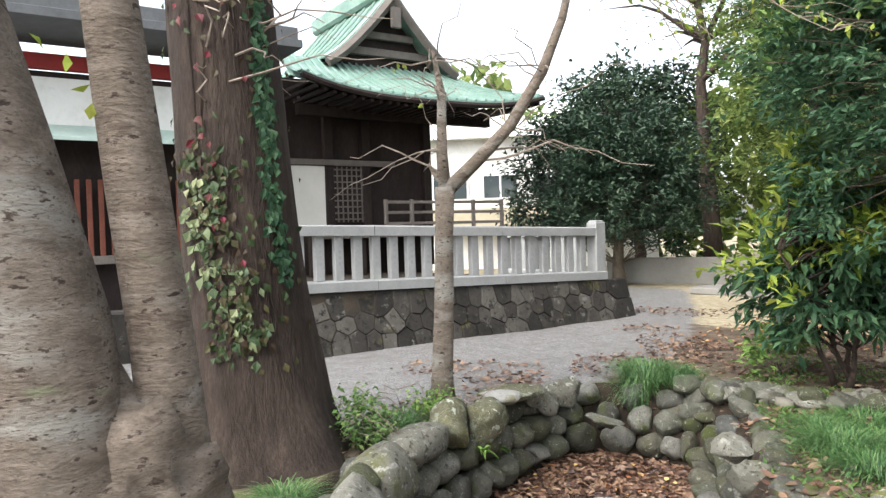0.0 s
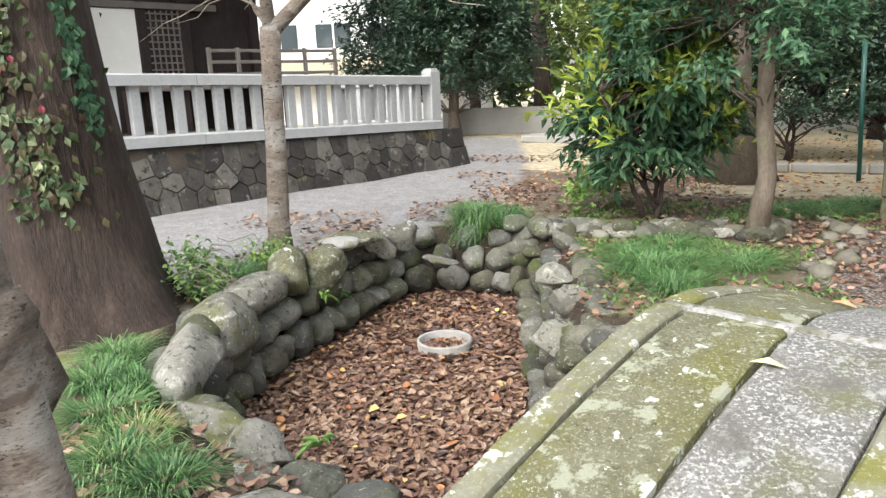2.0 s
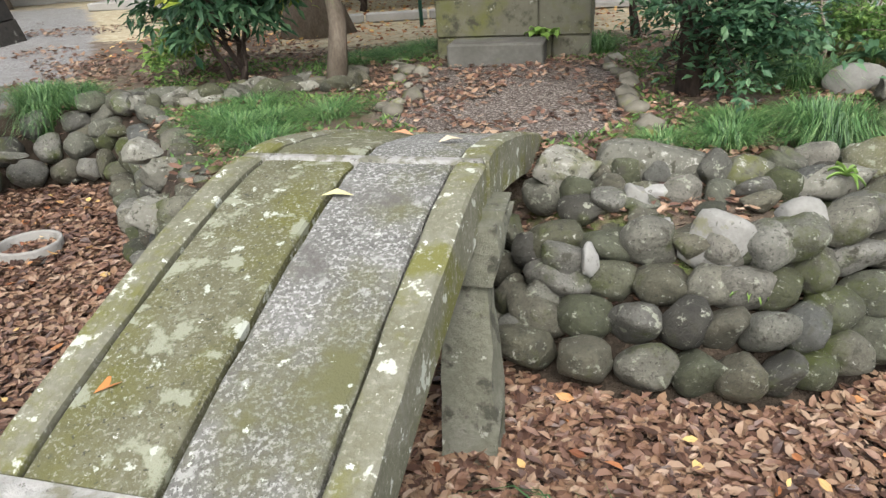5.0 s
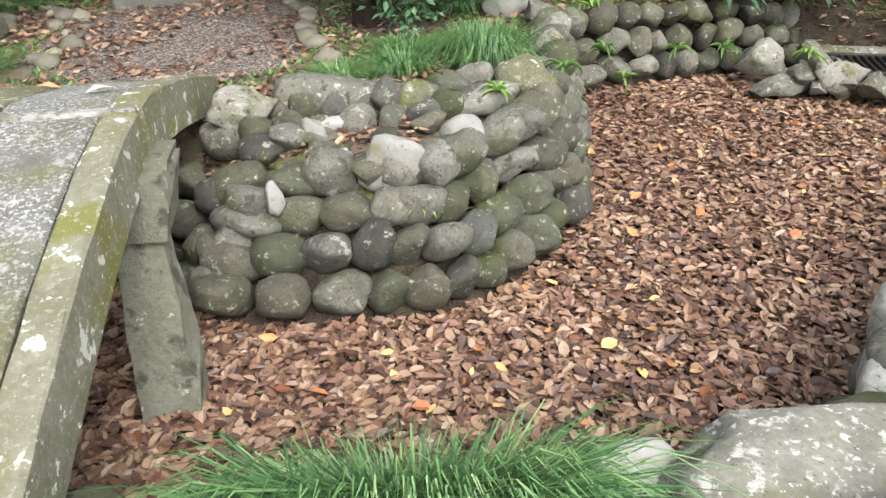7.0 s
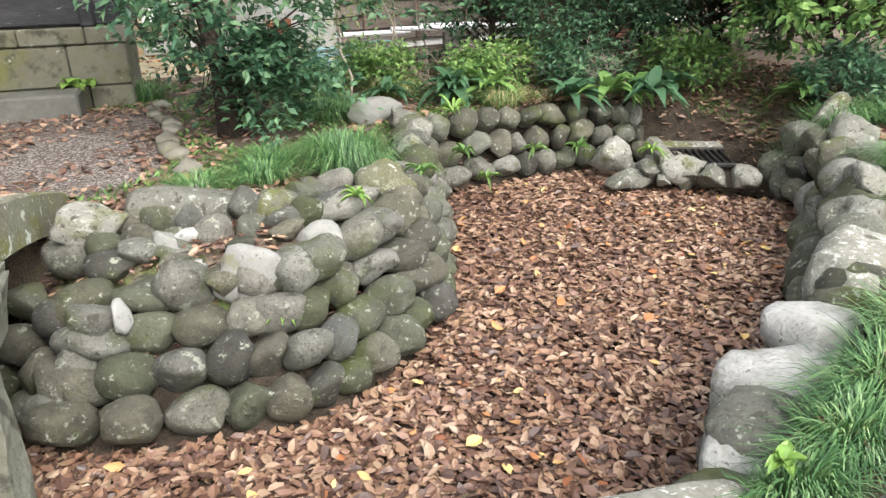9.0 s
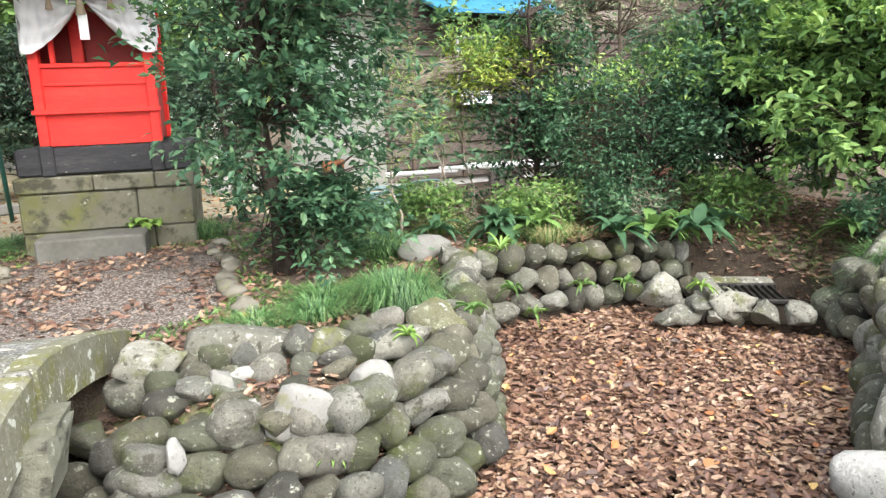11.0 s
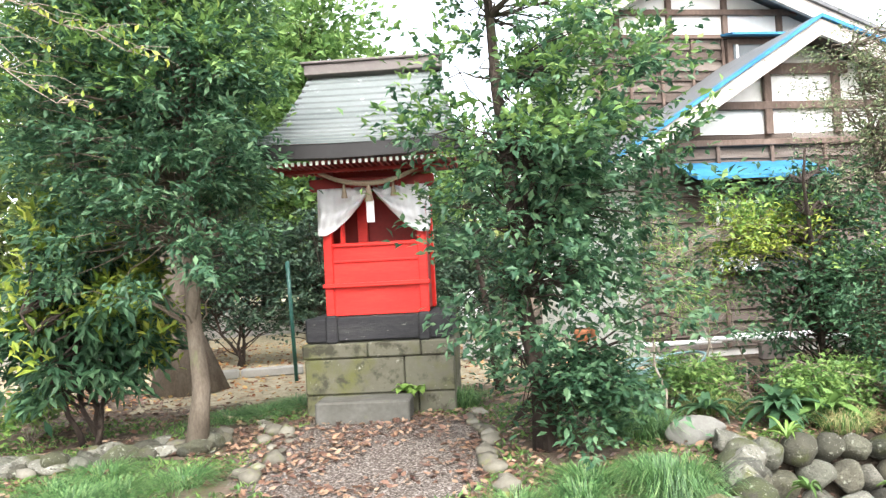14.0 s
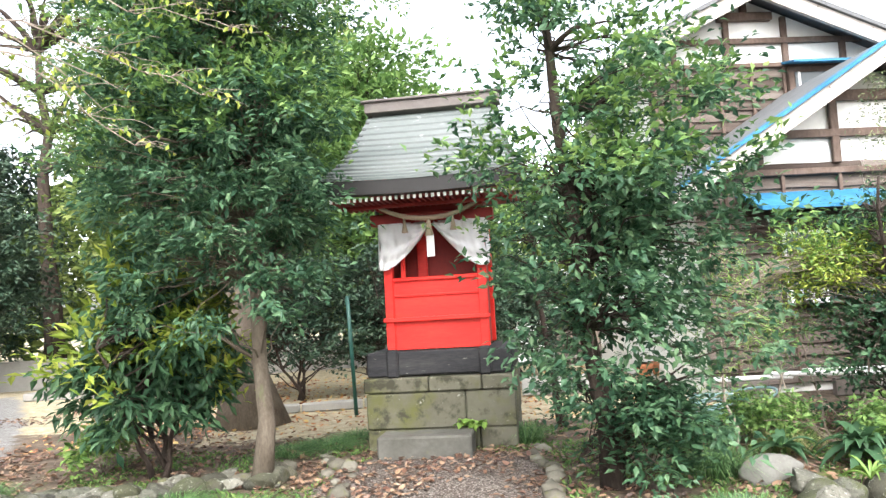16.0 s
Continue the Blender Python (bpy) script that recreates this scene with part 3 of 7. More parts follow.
def pond_wall(name, pts, size, seed, label="", z0=FLOOR_Z + 0.03, tall=0.82):
    """Dry-laid river stones fitted to one another; pts: (x, y, batter, height) along the foot, the outward side to the left."""
    rs = np.random.RandomState(seed)
    pts = np.array(pts, float)
    for _ in range(2):
        q = np.empty((2 * len(pts) - 2, 4))
        q[0::2], q[1::2] = pts[:-1] * 0.75 + pts[1:] * 0.25, pts[:-1] * 0.25 + pts[1:] * 0.75
        pts = np.vstack([pts[:1], q, pts[-1:]])
    cum = np.r_[0, np.cumsum(np.linalg.norm(np.diff(pts[:, :2], axis=0), axis=1))]
    L, H = cum[-1], float(np.mean(np.hypot(pts[:, 2], pts[:, 3])))
    wall = thing(name, pose(0, 0, 0), label or "dry-laid wall of mossy grey river stones", "stone wall", kind="structure")

    def surface(a, h):
        x, y, b, t = (np.interp(a, cum, pts[:, k]) for k in range(4))
        x1, y1 = (np.interp(a + 0.06, cum, pts[:, k]) for k in (0, 1))
        x0, y0 = (np.interp(a - 0.06, cum, pts[:, k]) for k in (0, 1))
        along = unit(np.array([x1 - x0, y1 - y0, 0]))
        out = np.array([-along[1], along[0], 0])
        f = h / H
        up = unit(out * b + np.array([0, 0, t]))
        return np.array([x, y, z0]) + out * (0.10 + b * f) + np.array([0, 0, t * f]), along, up

    rows = max(2, int(round(H / (size * tall))))
    site, k = [], 0
    for r in range(rows):
        a = rs.uniform(0, size)
        while a < L:
            w = size * rs.uniform(0.6, 1.45)
            site.append((a + w / 2, (r + 0.5 + rs.uniform(-0.32, 0.32)) * H / rows))
            a += w
    site = np.array(site)
    ga, gh = np.meshgrid(np.arange(0.01, L, 0.022), np.arange(0.01, H, 0.022))
    G = np.c_[ga.ravel(), gh.ravel()]
    for it in range(6):
        near = np.argmin(((G[:, None] - site[None]) ** 2 * np.array([0.85, 1.1])).sum(-1), 1)
        if it < 5:
            for k in range(len(site)):
                c = G[near == k]
                if len(c):
                    site[k] = site[k] * 0.5 + c.mean(0) * 0.5
    for k in range(len(site)):
        c = G[near == k]
        if len(c) < 6:
            continue
        m = c.mean(0)
        w, e = np.linalg.eigh(np.cov((c - m).T))
        a1, a2 = 2 * np.sqrt(w[1]), 2 * np.sqrt(w[0])
        e1 = e[:, 1] * (1 if e[0, 1] > 0 else -1)
        p, along, up = surface(m[0], m[1])
        u1, u2 = along * e1[0] + up * e1[1], -along * e1[1] + up * e1[0]
        n = unit(np.cross(u1, u2) + np.array([along[1], -along[0], 0]) * 0.4)
        tilt = rs.uniform(-0.16, 0.16, 2)
        n = unit(n + u1 * tilt[0] + u2 * tilt[1])
        u1 = unit(u1 - n * (u1 @ n))
        u2 = np.cross(n, u1)
        fl = rs.choice((-1.0, 1.0))
        p = p + n * rs.uniform(-0.045, 0.03)
        k = rs.uniform(1.72, 1.94)
        sx, sy, sz = a1 * k, a2 * k, 2 * math.sqrt(a1 * a2) * rs.uniform(1.0, 1.3)
        ob = new("stone", STONES[rs.randint(len(STONES))])
        ob.parent = wall
        M = Matrix.Identity(4)
        for r in range(3):
            M[r][0], M[r][1], M[r][2], M[r][3] = u1[r] * sx * fl, u2[r] * sy * fl, n[r] * sz, p[r]
        ob.matrix_basis = M
    return wall


pond_wall("pond_wall_1", [(-2.45, 2.3, 0.3, 0.5), (-3.1, 2.45, 0.3, 0.55), (-3.5, 2.62, 0.25, 0.6), (-3.75, 2.95, 0.22, 0.66), (-3.97, 3.4, 0.2, 0.68), (-4.12, 4.0, 0.2, 0.7),
                          (-4.15, 4.5, 0.2, 0.7), (-4.28, 5.3, 0.22, 0.66), (-4.3, 5.75, 0.25, 0.6), (-4.05, 6.08, 0.35, 0.55), (-3.3, 6.08, 0.42, 0.58)], 0.25, 11)
pond_wall("pond_wall_2", [(-3.35, 6.08, 0.5, 0.58), (-3.05, 5.55, 0.55, 0.58), (-2.6, 4.55, 0.62, 0.58), (-2.3, 3.85, 0.62, 0.58), (-1.9, 3.6, 0.3, 0.5), (-1.1, 3.9, 0.3, 0.5)], 0.25, 12)
pond_wall("pond_wall_3", [(-1.1, 3.9, 0.3, 0.5), (-0.3, 3.5, 0.3, 0.5), (-0.05, 2.9, 0.45, 0.5)], 0.22, 13)
pond_wall("pond_wall_4", [(-0.12, 2.95, 0.5, 0.5), (0.18, 2.73, 0.58, 0.53), (0.62, 2.55, 0.62, 0.56), (1.0, 2.44, 0.62, 0.56), (1.4, 2.49, 0.52, 0.6), (1.71, 2.67, 0.4, 0.65), (2.15, 2.99, 0.26, 0.68),
                          (2.49, 3.54, 0.2, 0.7), (2.85, 4.2, 0.2, 0.72), (3.28, 4.95, 0.22, 0.72)], 0.25, 14, "bulging dry-laid wall of mossy river stones")
pond_wall("pond_wall_8", [(0.1, 3.6, 0.3, 0.14), (0.5, 3.4, 0.4, 0.13), (1.0, 3.28, 0.42, 0.13), (1.5, 3.3, 0.4, 0.13), (1.9, 3.55, 0.3, 0.12), (2.15, 3.85, 0.2, 0.1)], 0.2, 19, "loose upper course of grey river stones", z0=-0.03, tall=0.95)
pond_wall("pond_wall_5", [(3.3, 5.0, 0.22, 0.66), (3.6, 5.06, 0.25, 0.64), (4.39, 4.95, 0.25, 0.6), (5.0, 4.86, 0.25, 0.58), (5.43, 4.7, 0.25, 0.5)], 0.23, 15)
pond_wall("pond_wall_6", [(5.8, 3.77, 0.25, 0.5), (5.2, 2.94, 0.25, 0.62), (4.75, 2.66, 0.25, 0.64), (4.15, 2.28, 0.25, 0.62), (3.66, 1.88, 0.25, 0.6), (3.0, 1.56, 0.25, 0.5)], 0.24, 16, tall=1.1)
pond_wall("pond_wall_7", [(2.4, 1.32, 0.25, 0.42), (1.9, 1.16, 0.3, 0.45), (1.25, 1.13, 0.3, 0.45), (0.3, 1.46, 0.3, 0.45), (-0.7, 1.8, 0.3, 0.45), (-1.7, 2.1, 0.3, 0.5), (-2.4, 2.3, 0.3, 0.5)], 0.28, 17)

# ---- plants ----
def bent(a, b, n, sag, rs, wob=0.03):
    """Points from a to b, bowed upwards and a little uneven."""
    t = np.linspace(0, 1, n)[:, None]
    p = a + (b - a) * t
    p[:, 2] += sag * np.sin(np.pi * t[:, 0])
    p[1:-1] += rs.standard_normal((n - 2, 3)) * wob
    return p


def foliage(crown, ends, starts, per, rs, L, W, spread, droop=0.15, up=1.0, subs=3, reach=0.28):
    """Leaves in clumps round the ends of twigs."""
    E = np.repeat(ends, subs, 0)
    out = unit(np.repeat(ends - starts, subs, 0))
    tips = E + out * reach * 0.6 + rs.standard_normal(E.shape) * reach * np.array([0.6, 0.6, 0.28])
    P0, P1 = np.repeat(E, per, 0), np.repeat(tips, per, 0)
    t = rs.uniform(0, 1, (len(P0), 1))
    P = P0 + (P1 - P0) * t + rs.standard_normal(P0.shape) * spread
    D = unit(P1 - P0) * 0.6 + rs.standard_normal(P0.shape) * np.array([0.6, 0.6, 0.35]) + np.array([0, 0, -droop])
    U = rs.standard_normal(P0.shape) * 0.5 + np.array([0, 0, up])
    k = rs.uniform(0.65, 1.25, len(P))
    crown.many(leaf_verts(P, D, U, L * k, W * k), LEAF_F)


def tree(name, label, base, trunk_top, r0, centre, radii, twigs, per, L, W, bark, leaf, seed, category="tree", group="",
         subs=3, reach=0.28, spread=0.05, limbs=9, low=0.0, leaf2=None, shell=0.42, droop=0.15, stems=1, flare=1.35, keep=None, young=0.55):
    rs = np.random.RandomState(seed)
    base, top, centre, radii = (np.array(a, float) for a in (base, trunk_top, centre, radii))
    root = thing(name, pose(*base), label, category, group)
    wood, branches, crown = Mesh(), Mesh(), Mesh()
    lines = []
    for s in range(stems):
        o = rs.standard_normal(3) * np.array([0.14, 0.14, 0]) * (stems > 1)
        e = top + rs.standard_normal(3) * np.array([0.4, 0.4, 0.2]) * (stems > 1)
        line = bent(base + o * 0.5 - np.array([0, 0, 0.05]), e + o, 9, 0.0, rs, 0.025 + 0.015 * r0 / 0.1)
        rr = r0 * np.linspace(1, 0.3, 9) / (stems ** 0.4)
        rr[0] *= flare
        wood.tube(line - base, rr, 12, wob=0.04, rs=rs)
        lines.append(line)
    d = unit(rs.standard_normal((twigs, 3)))
    d[:, 2] = np.where(d[:, 2] < -0.75, -d[:, 2], d[:, 2])
    lump = np.array([1 + 0.3 * noise.noise(Vector(q * 2.2 + seed)) for q in d])
    rad = rs.uniform(0, 1, twigs) ** shell * lump
    ends = centre + d * rad[:, None] * radii
    ends[:, 2] = np.where(ends[:, 2] < base[2] + low, base[2] + low + rs.uniform(0, 0.8, twigs) * min(1.0, radii[2]), ends[:, 2])
    if keep:
        ok = np.array([keep(e, rs.uniform()) for e in ends])
        ends, rad = ends[ok], rad[ok]
    starts = []
    for i, e in enumerate(ends):
        line = lines[i % stems]
        z = e[2] - 0.45 * np.hypot(*(e - centre)[:2]) - 0.1
        k = int(np.clip(np.searchsorted(line[:, 2], z), 1, len(line) - 1))
        s = line[k]
        starts.append(s)
        thick = i < limbs
        pts = bent(s, e, 6, 0.12 * np.linalg.norm(e - s), rs, 0.03) - base
        if thick:
            part("limb", Mesh().tube(pts, np.linspace(r0 * 0.34, 0.004, 6), 6, cap=False), bark, root, smooth=True)
        else:
            branches.tube(pts, np.linspace(min(0.012, r0 * 0.3), 0.003, 6), 4, cap=False)
    starts = np.array(starts)
    foliage(crown, ends - base, starts - base, per, rs, L, W, spread, droop, subs=subs, reach=reach)
    part("trunk", wood, bark, root, smooth=True)
    tagged(part("twig_work", branches, bark, root, smooth=True), kind="stuff")
    part("crown", crown, leaf, root)
    if leaf2:
        c2 = Mesh()
        out = np.argsort(-(0.45 * rad + 0.9 * (ends - centre)[:, 2] / radii[2]))[: int(len(ends) * young)]
        foliage(c2, ends[out] - base + unit(ends[out] - centre) * 0.07 + np.array([0, 0, 0.05]), starts[out] - base, max(3, int(per * 0.7)), rs, L, W, spread, -0.2, subs=subs, reach=reach)
        part("young_foliage", c2, leaf2, root, "yellow-green young leaves")
    return root


def grass_tuft(name, label, at, r, h, blades, seed, material=GRASS, w=0.0027, flat=1.0, category="grass"):
    rs = np.random.RandomState(seed)
    n = int(blades * 2.2)
    a = rs.uniform(0, 2 * np.pi, n)
    q = np.sqrt(rs.uniform(0, 1, n))
    B = np.c_[np.cos(a) * q * r * 0.6, np.sin(a) * q * r * 0.6 * flat, np.zeros(n)]
    z = terrain(B[:, :2] + np.array(at)[:2])
    B[:, 2] = z - at[2] - 0.01
    d = np.c_[np.cos(a), np.sin(a) * flat, np.zeros(n)] * (0.25 + 0.75 * q)[:, None] + rs.standard_normal((n, 3)) * np.array([0.3, 0.3, 0])
    H = h * rs.uniform(0.6, 1.15, n)[:, None]
    R = r * rs.uniform(0.45, 1.05, n)[:, None]
    side = unit(np.c_[-d[:, 1], d[:, 0], np.zeros(n)]) * w
    up = np.array([0, 0, 1.0])
    p1, p2, p3 = B + d * R * 0.22 + up * H * 0.65, B + d * R * 0.6 + up * H * 0.95, B + d * R * 1.0 + up * H * (0.62 + 0.3 * rs.uniform(-1, 1, (n, 1)))
    V = np.stack([B - side, B + side, p1 + side, p1 - side, p2 + side * 0.8, p2 - side * 0.8, p3], 1)
    m = Mesh().many(V, [(0, 1, 2, 3), (3, 2, 4, 5), (5, 4, 6)])
    ob = part(name, m, material)
    ob.matrix_basis = pose(*at)
    return tagged(ob, label, category, "", "stuff")


def leaf_carpet(name, label, pts, zs, L, W, material, seed, tilt=0.35, lift=0.03):
    rs = np.random.RandomState(seed)
    n = len(pts)
    P = np.c_[pts, zs + rs.uniform(0, lift, n)]
    a = rs.uniform(0, 2 * np.pi, n)
    D = np.c_[np.cos(a), np.sin(a), rs.uniform(-tilt, tilt, n) * 0.7]
    U = np.c_[rs.standard_normal((n, 2)) * tilt, np.ones(n)]
    k = rs.uniform(0.45, 1.35, n)
    m = Mesh().many(oval_leaf(P, D, U, L * k, W * k * rs.uniform(0.75, 1.2, n), rs.uniform(-0.18, 0.35, n), rs.uniform(-0.3, 0.5, n)), OVAL_F)
    return tagged(part(name, m, material), label, "leaves", "", "stuff")


def scatter(n, x0, x1, y0, y1, keep, seed):
    rs = np.random.RandomState(seed)
    P = rs.uniform((x0, y0), (x1, y1), (n, 2))
    return P[keep(P)]


# ---- the arched stone bridge ----
BRIDGE = pose(-1.03, 1.32, 0, 0, 0, -14.2)
CREST, FAR_END = 1.70, 3.5


def deck(s):
    return 0.05 + 0.43 * np.sin(np.clip(s / CREST, -0.2, 1) * 1.25) / math.sin(1.25) if s <= CREST else 0.48 - 0.42 * ((s - CREST) / (FAR_END - CREST)) ** 1.45


def slab(x0, x1, s0, s1, lift, thick, seed, n=14):
    """A curved slab between two lines across the bridge, with worn edges."""
    rs = np.random.RandomState(seed)
    xs = np.array([x0, x0 + 0.012, (x0 * 2 + x1) / 3, (x0 + 2 * x1) / 3, x1 - 0.012, x1])
    top = np.array([-0.012, 0, 0, 0, 0, -0.012])
    V, F = [], []
    for i, s in enumerate(np.linspace(s0, s1, n)):
        e = -0.012 if i in (0, n - 1) else 0
        for x, z in zip(xs, top):
            V.append((x + rs.uniform(-0.004, 0.004), s, deck(s) + lift + z + e + rs.uniform(-0.003, 0.003)))
        V += [(x1, s, deck(s) + lift - thick), (x0, s, deck(s) + lift - thick)]
    for i in range(n - 1):
        for j in range(8):
            F.append((i * 8 + j, i * 8 + (j + 1) % 8, i * 8 + 8 + (j + 1) % 8, i * 8 + 8 + j))
    F += [tuple(range(8))[::-1], tuple((n - 1) * 8 + j for j in range(8))]
    return Mesh().add(V, [f[::-1] for f in F])


bridge = thing("stone_bridge", BRIDGE, "arched stone slab footbridge with moss and lichen", "bridge")
for k, (a, b) in enumerate(((0.08, CREST - 0.035), (CREST + 0.035, FAR_END))):
    part("deck_slab", slab(-0.43, -0.012, a, b, 0, 0.17, 3 + k), SLAB_MOSS, bridge, "moss-green deck slab")
    part("deck_slab", slab(0.012, 0.43, a, b, 0, 0.17, 5 + k), SLAB_GREY, bridge, "grey lichen-speckled deck slab")
    part("edge_stone", slab(-0.57, -0.445, a, b, 0.012, 0.24, 7 + k), SLAB_EDGE, bridge)
    part("edge_stone", slab(0.445, 0.57, a, b, 0.012, 0.24, 9 + k), SLAB_EDGE, bridge)
part("mortar_joint", slab(-0.55, 0.55, CREST - 0.036, CREST + 0.036, 0.0, 0.12, 21, 5), MORTAR, bridge, "white mortar joint")
part("mortar_joint", slab(-0.62, 0.6, -0.08, 0.076, 0.0, 0.2, 22, 5), WHITEROCK, bridge, "white mortar joint")
part("core", slab(-0.38, 0.38, 0.1, FAR_END - 0.4, -0.05, 0.1, 23), PILLAR, bridge)


def rough_post(a, b, wa, wb, depth, seed, n=9):
    rs = np.random.RandomState(seed)
    a, b = np.array(a, float), np.array(b, float)
    V, F = [], []
    for i, t in enumerate(np.linspace(0, 1, n)):
        c, w = a + (b - a) * t, wa + (wb - wa) * t
        for x, y in ((-1, -1), (1, -1), (1, 1), (-1, 1)):
            V.append(c + np.array([x * w / 2, y * depth / 2, 0]) + rs.uniform(-0.014, 0.014, 3))
    for i in range(n - 1):
        for j in range(4):
            F.append((i * 4 + j, i * 4 + (j + 1) % 4, i * 4 + 4 + (j + 1) % 4, i * 4 + 4 + j))
    F += [(3, 2, 1, 0), tuple(n * 4 - 4 + j for j in range(4))]
    return Mesh().add(V, F)


part("pillar", rough_post((0.58, 1.20, -0.68), (0.50, 1.60, 0.06), 0.25, 0.18, 0.16, 31), PILLAR, bridge, "leaning stone pillar")
part("pillar_cap", rough_post((0.50, 1.58, 0.03), (0.50, 1.62, 0.27), 0.27, 0.31, 0.3, 33, 3), PILLAR, bridge, "rough capping stone")
part("cross_beam", rough_post((0.03, 1.66, 0.02), (0.03, 1.70, 0.30), 1.1, 1.26, 0.26, 32, 3), PILLAR, bridge, "rough stone cross beam")

# ---- single stones on the banks ----
def lone_stone(at, size, seed, mesh, label, turn=None, group=""):
    rs = np.random.RandomState(seed)
    ob = new("boulder", mesh)
    ob.matrix_basis = pose(*at, rs.uniform(-12, 12), rs.uniform(-12, 12), rs.uniform(0, 360) if turn is None else turn) @ Matrix.Diagonal((*size, 1))
    return tagged(ob, label, "stone", group)


G1 = "boulders along the pond"
for i, (x, y, z, a, b, c, turn, pick) in enumerate((
        (1.44, 0.76, -0.2, 0.86, 0.46, 0.42, -12, "c"), (2.62, 1.26, -0.36, 0.62, 0.4, 0.5, 10, "w"), (2.1, 1.04, -0.26, 0.4, 0.26, 0.28, 35, "w"), (0.97, 0.99, -0.16, 0.34, 0.22, 0.24, 0, "p"), (0.05, 1.2, -0.12, 0.42, 0.3, 0.24, -18, "b"),
        (3.1, 1.42, -0.24, 0.62, 0.36, 0.3, 8, "w"), (3.62, 1.6, -0.18, 0.7, 0.4, 0.44, 25, "c"), (4.1, 1.86, -0.04, 0.5, 0.36, 0.32, 40, "b"), (4.65, 2.2, -0.02, 0.46, 0.34, 0.3, 40, "b"), (5.2, 2.5, 0.0, 0.5, 0.36, 0.3, 40, "b"), (5.75, 2.95, 0.02, 0.7, 0.46, 0.34, 30, "b"), (6.2, 3.4, 0.0, 0.5, 0.42, 0.34, 10, "b"), (-2.0, 4.12, -0.2, 0.52, 0.34, 0.34, 35, "b"), (-2.2, 4.6, -0.08, 0.36, 0.3, 0.28, 0, "b"), (-2.5, 5.1, -0.06, 0.38, 0.3, 0.24, 20, "b"), (-1.7, 4.05, -0.1, 0.34, 0.26, 0.24, 0, "b"),
        (-2.08, 1.56, -0.03, 0.7, 0.52, 0.32, 0, "b"), (-1.74, 1.36, -0.08, 0.66, 0.42, 0.2, -14, "q"), (-2.5, 1.3, -0.06, 0.4, 0.34, 0.22, 30, "b"), (-2.42, 1.78, -0.08, 0.34, 0.3, 0.26, 0, "b"), (-2.62, 1.98, -0.06, 0.34, 0.28, 0.26, 20, "b"), (-2.4, 1.5, -0.06, 0.3, 0.28, 0.2, 0, "b"), (-2.95, 2.06, -0.04, 0.5, 0.36, 0.26, -25, "b"),
        (-3.6, 2.42, -0.03, 0.72, 0.46, 0.36, -50, "b"), (-4.0, 3.05, -0.04, 0.5, 0.4, 0.4, -65, "q"), (-4.24, 3.6, 0.02, 0.62, 0.38, 0.24, -75, "q"), (-4.3, 4.05, 0.04, 0.4, 0.34, 0.4, 80, "m"), (-4.28, 4.42, 0.04, 0.4, 0.36, 0.4, 80, "m"), (-4.42, 5.35, 0.02, 0.42, 0.34, 0.36, 80, "b"), (-4.4, 5.75, -0.03, 0.36, 0.32, 0.34, 60, "b"),
        (0.42, 3.72, 0.1, 0.42, 0.36, 0.32, 0, "b"), (0.92, 3.82, 0.08, 0.66, 0.3, 0.24, -8, "q"), (1.35, 3.62, 0.06, 0.36, 0.28, 0.22, -20, "b"), (1.75, 3.5, 0.05, 0.44, 0.34, 0.26, 15, "b"), (2.05, 3.62, 0.07, 0.42, 0.36, 0.28, 40, "m"),
        (2.92, 5.62, 0.06, 0.5, 0.36, 0.26, -10, "p"), (3.0, 5.2, 0.05, 0.46, 0.4, 0.3, 30, "b"), (2.82, 4.7, 0.05, 0.4, 0.36, 0.3, 0, "b"), (2.6, 4.25, 0.05, 0.36, 0.32, 0.28, 0, "b"), (5.15, 4.05, -0.44, 0.42, 0.35, 0.42, 0, "b"), (4.7, 4.3, -0.52, 0.46, 0.32, 0.22, 0, "b"), (4.85, 4.6, -0.42, 0.3, 0.5, 0.36, 20, "b"))):
    lone_stone((x, y, z), (a, b, c), i, {"p": PALE[i % 4], "m": SLABS[i % 2], "b": BOULDERS[i % 6], "c": BLOCKS[0], "w": BLOCKS[1], "q": BLOCKS[2 + i % 2]}[pick],
               {"p": "pale lichen-crusted boulder on the pond bank", "m": "moss-green boulder on the pond bank", "b": "weathered grey boulder with pale lichen on the pond bank",
                "c": "broad flat rock crusted with white lichen", "w": "squarish whitish rock at the foot of the bank", "q": "squarish weathered grey rock on the pond wall"}[pick], turn, G1)
lone_stone((-4.75, 2.75, 0.05), (0.62, 0.5, 0.16), 92, BOULDERS[2], "flat pale stone at the foot of the tree", 30)
lone_stone((-4.45, 4.95, 0.13), (0.75, 0.45, 0.12), 93, SLABS[1], "flat mossy stone on the pond wall", 80)
lone_stone((-4.35, 4.72, 0.14), (0.42, 0.2, 0.12), 94, PALE[1], "small white stone on the pond wall", 60)
lone_stone((-3.92, 5.72, -0.2), (0.42, 0.36, 0.1), 96, BOULDERS[3], "flat projecting stone of the pond wall", 0)
for i, (x, y, z, w, h) in enumerate(((1.02, 3.05, -0.06, 0.34, 0.3), (1.4, 3.1, -0.02, 0.26, 0.26), (0.72, 3.4, 0.03, 0.2, 0.2), (0.42, 3.08, -0.13, 0.17, 0.17))):
    lone_stone((x, y, z), (w, w * 0.75, h), 100 + i, PALE[i % 4], "pale grey stone on top of the wall", None, "pale stones")

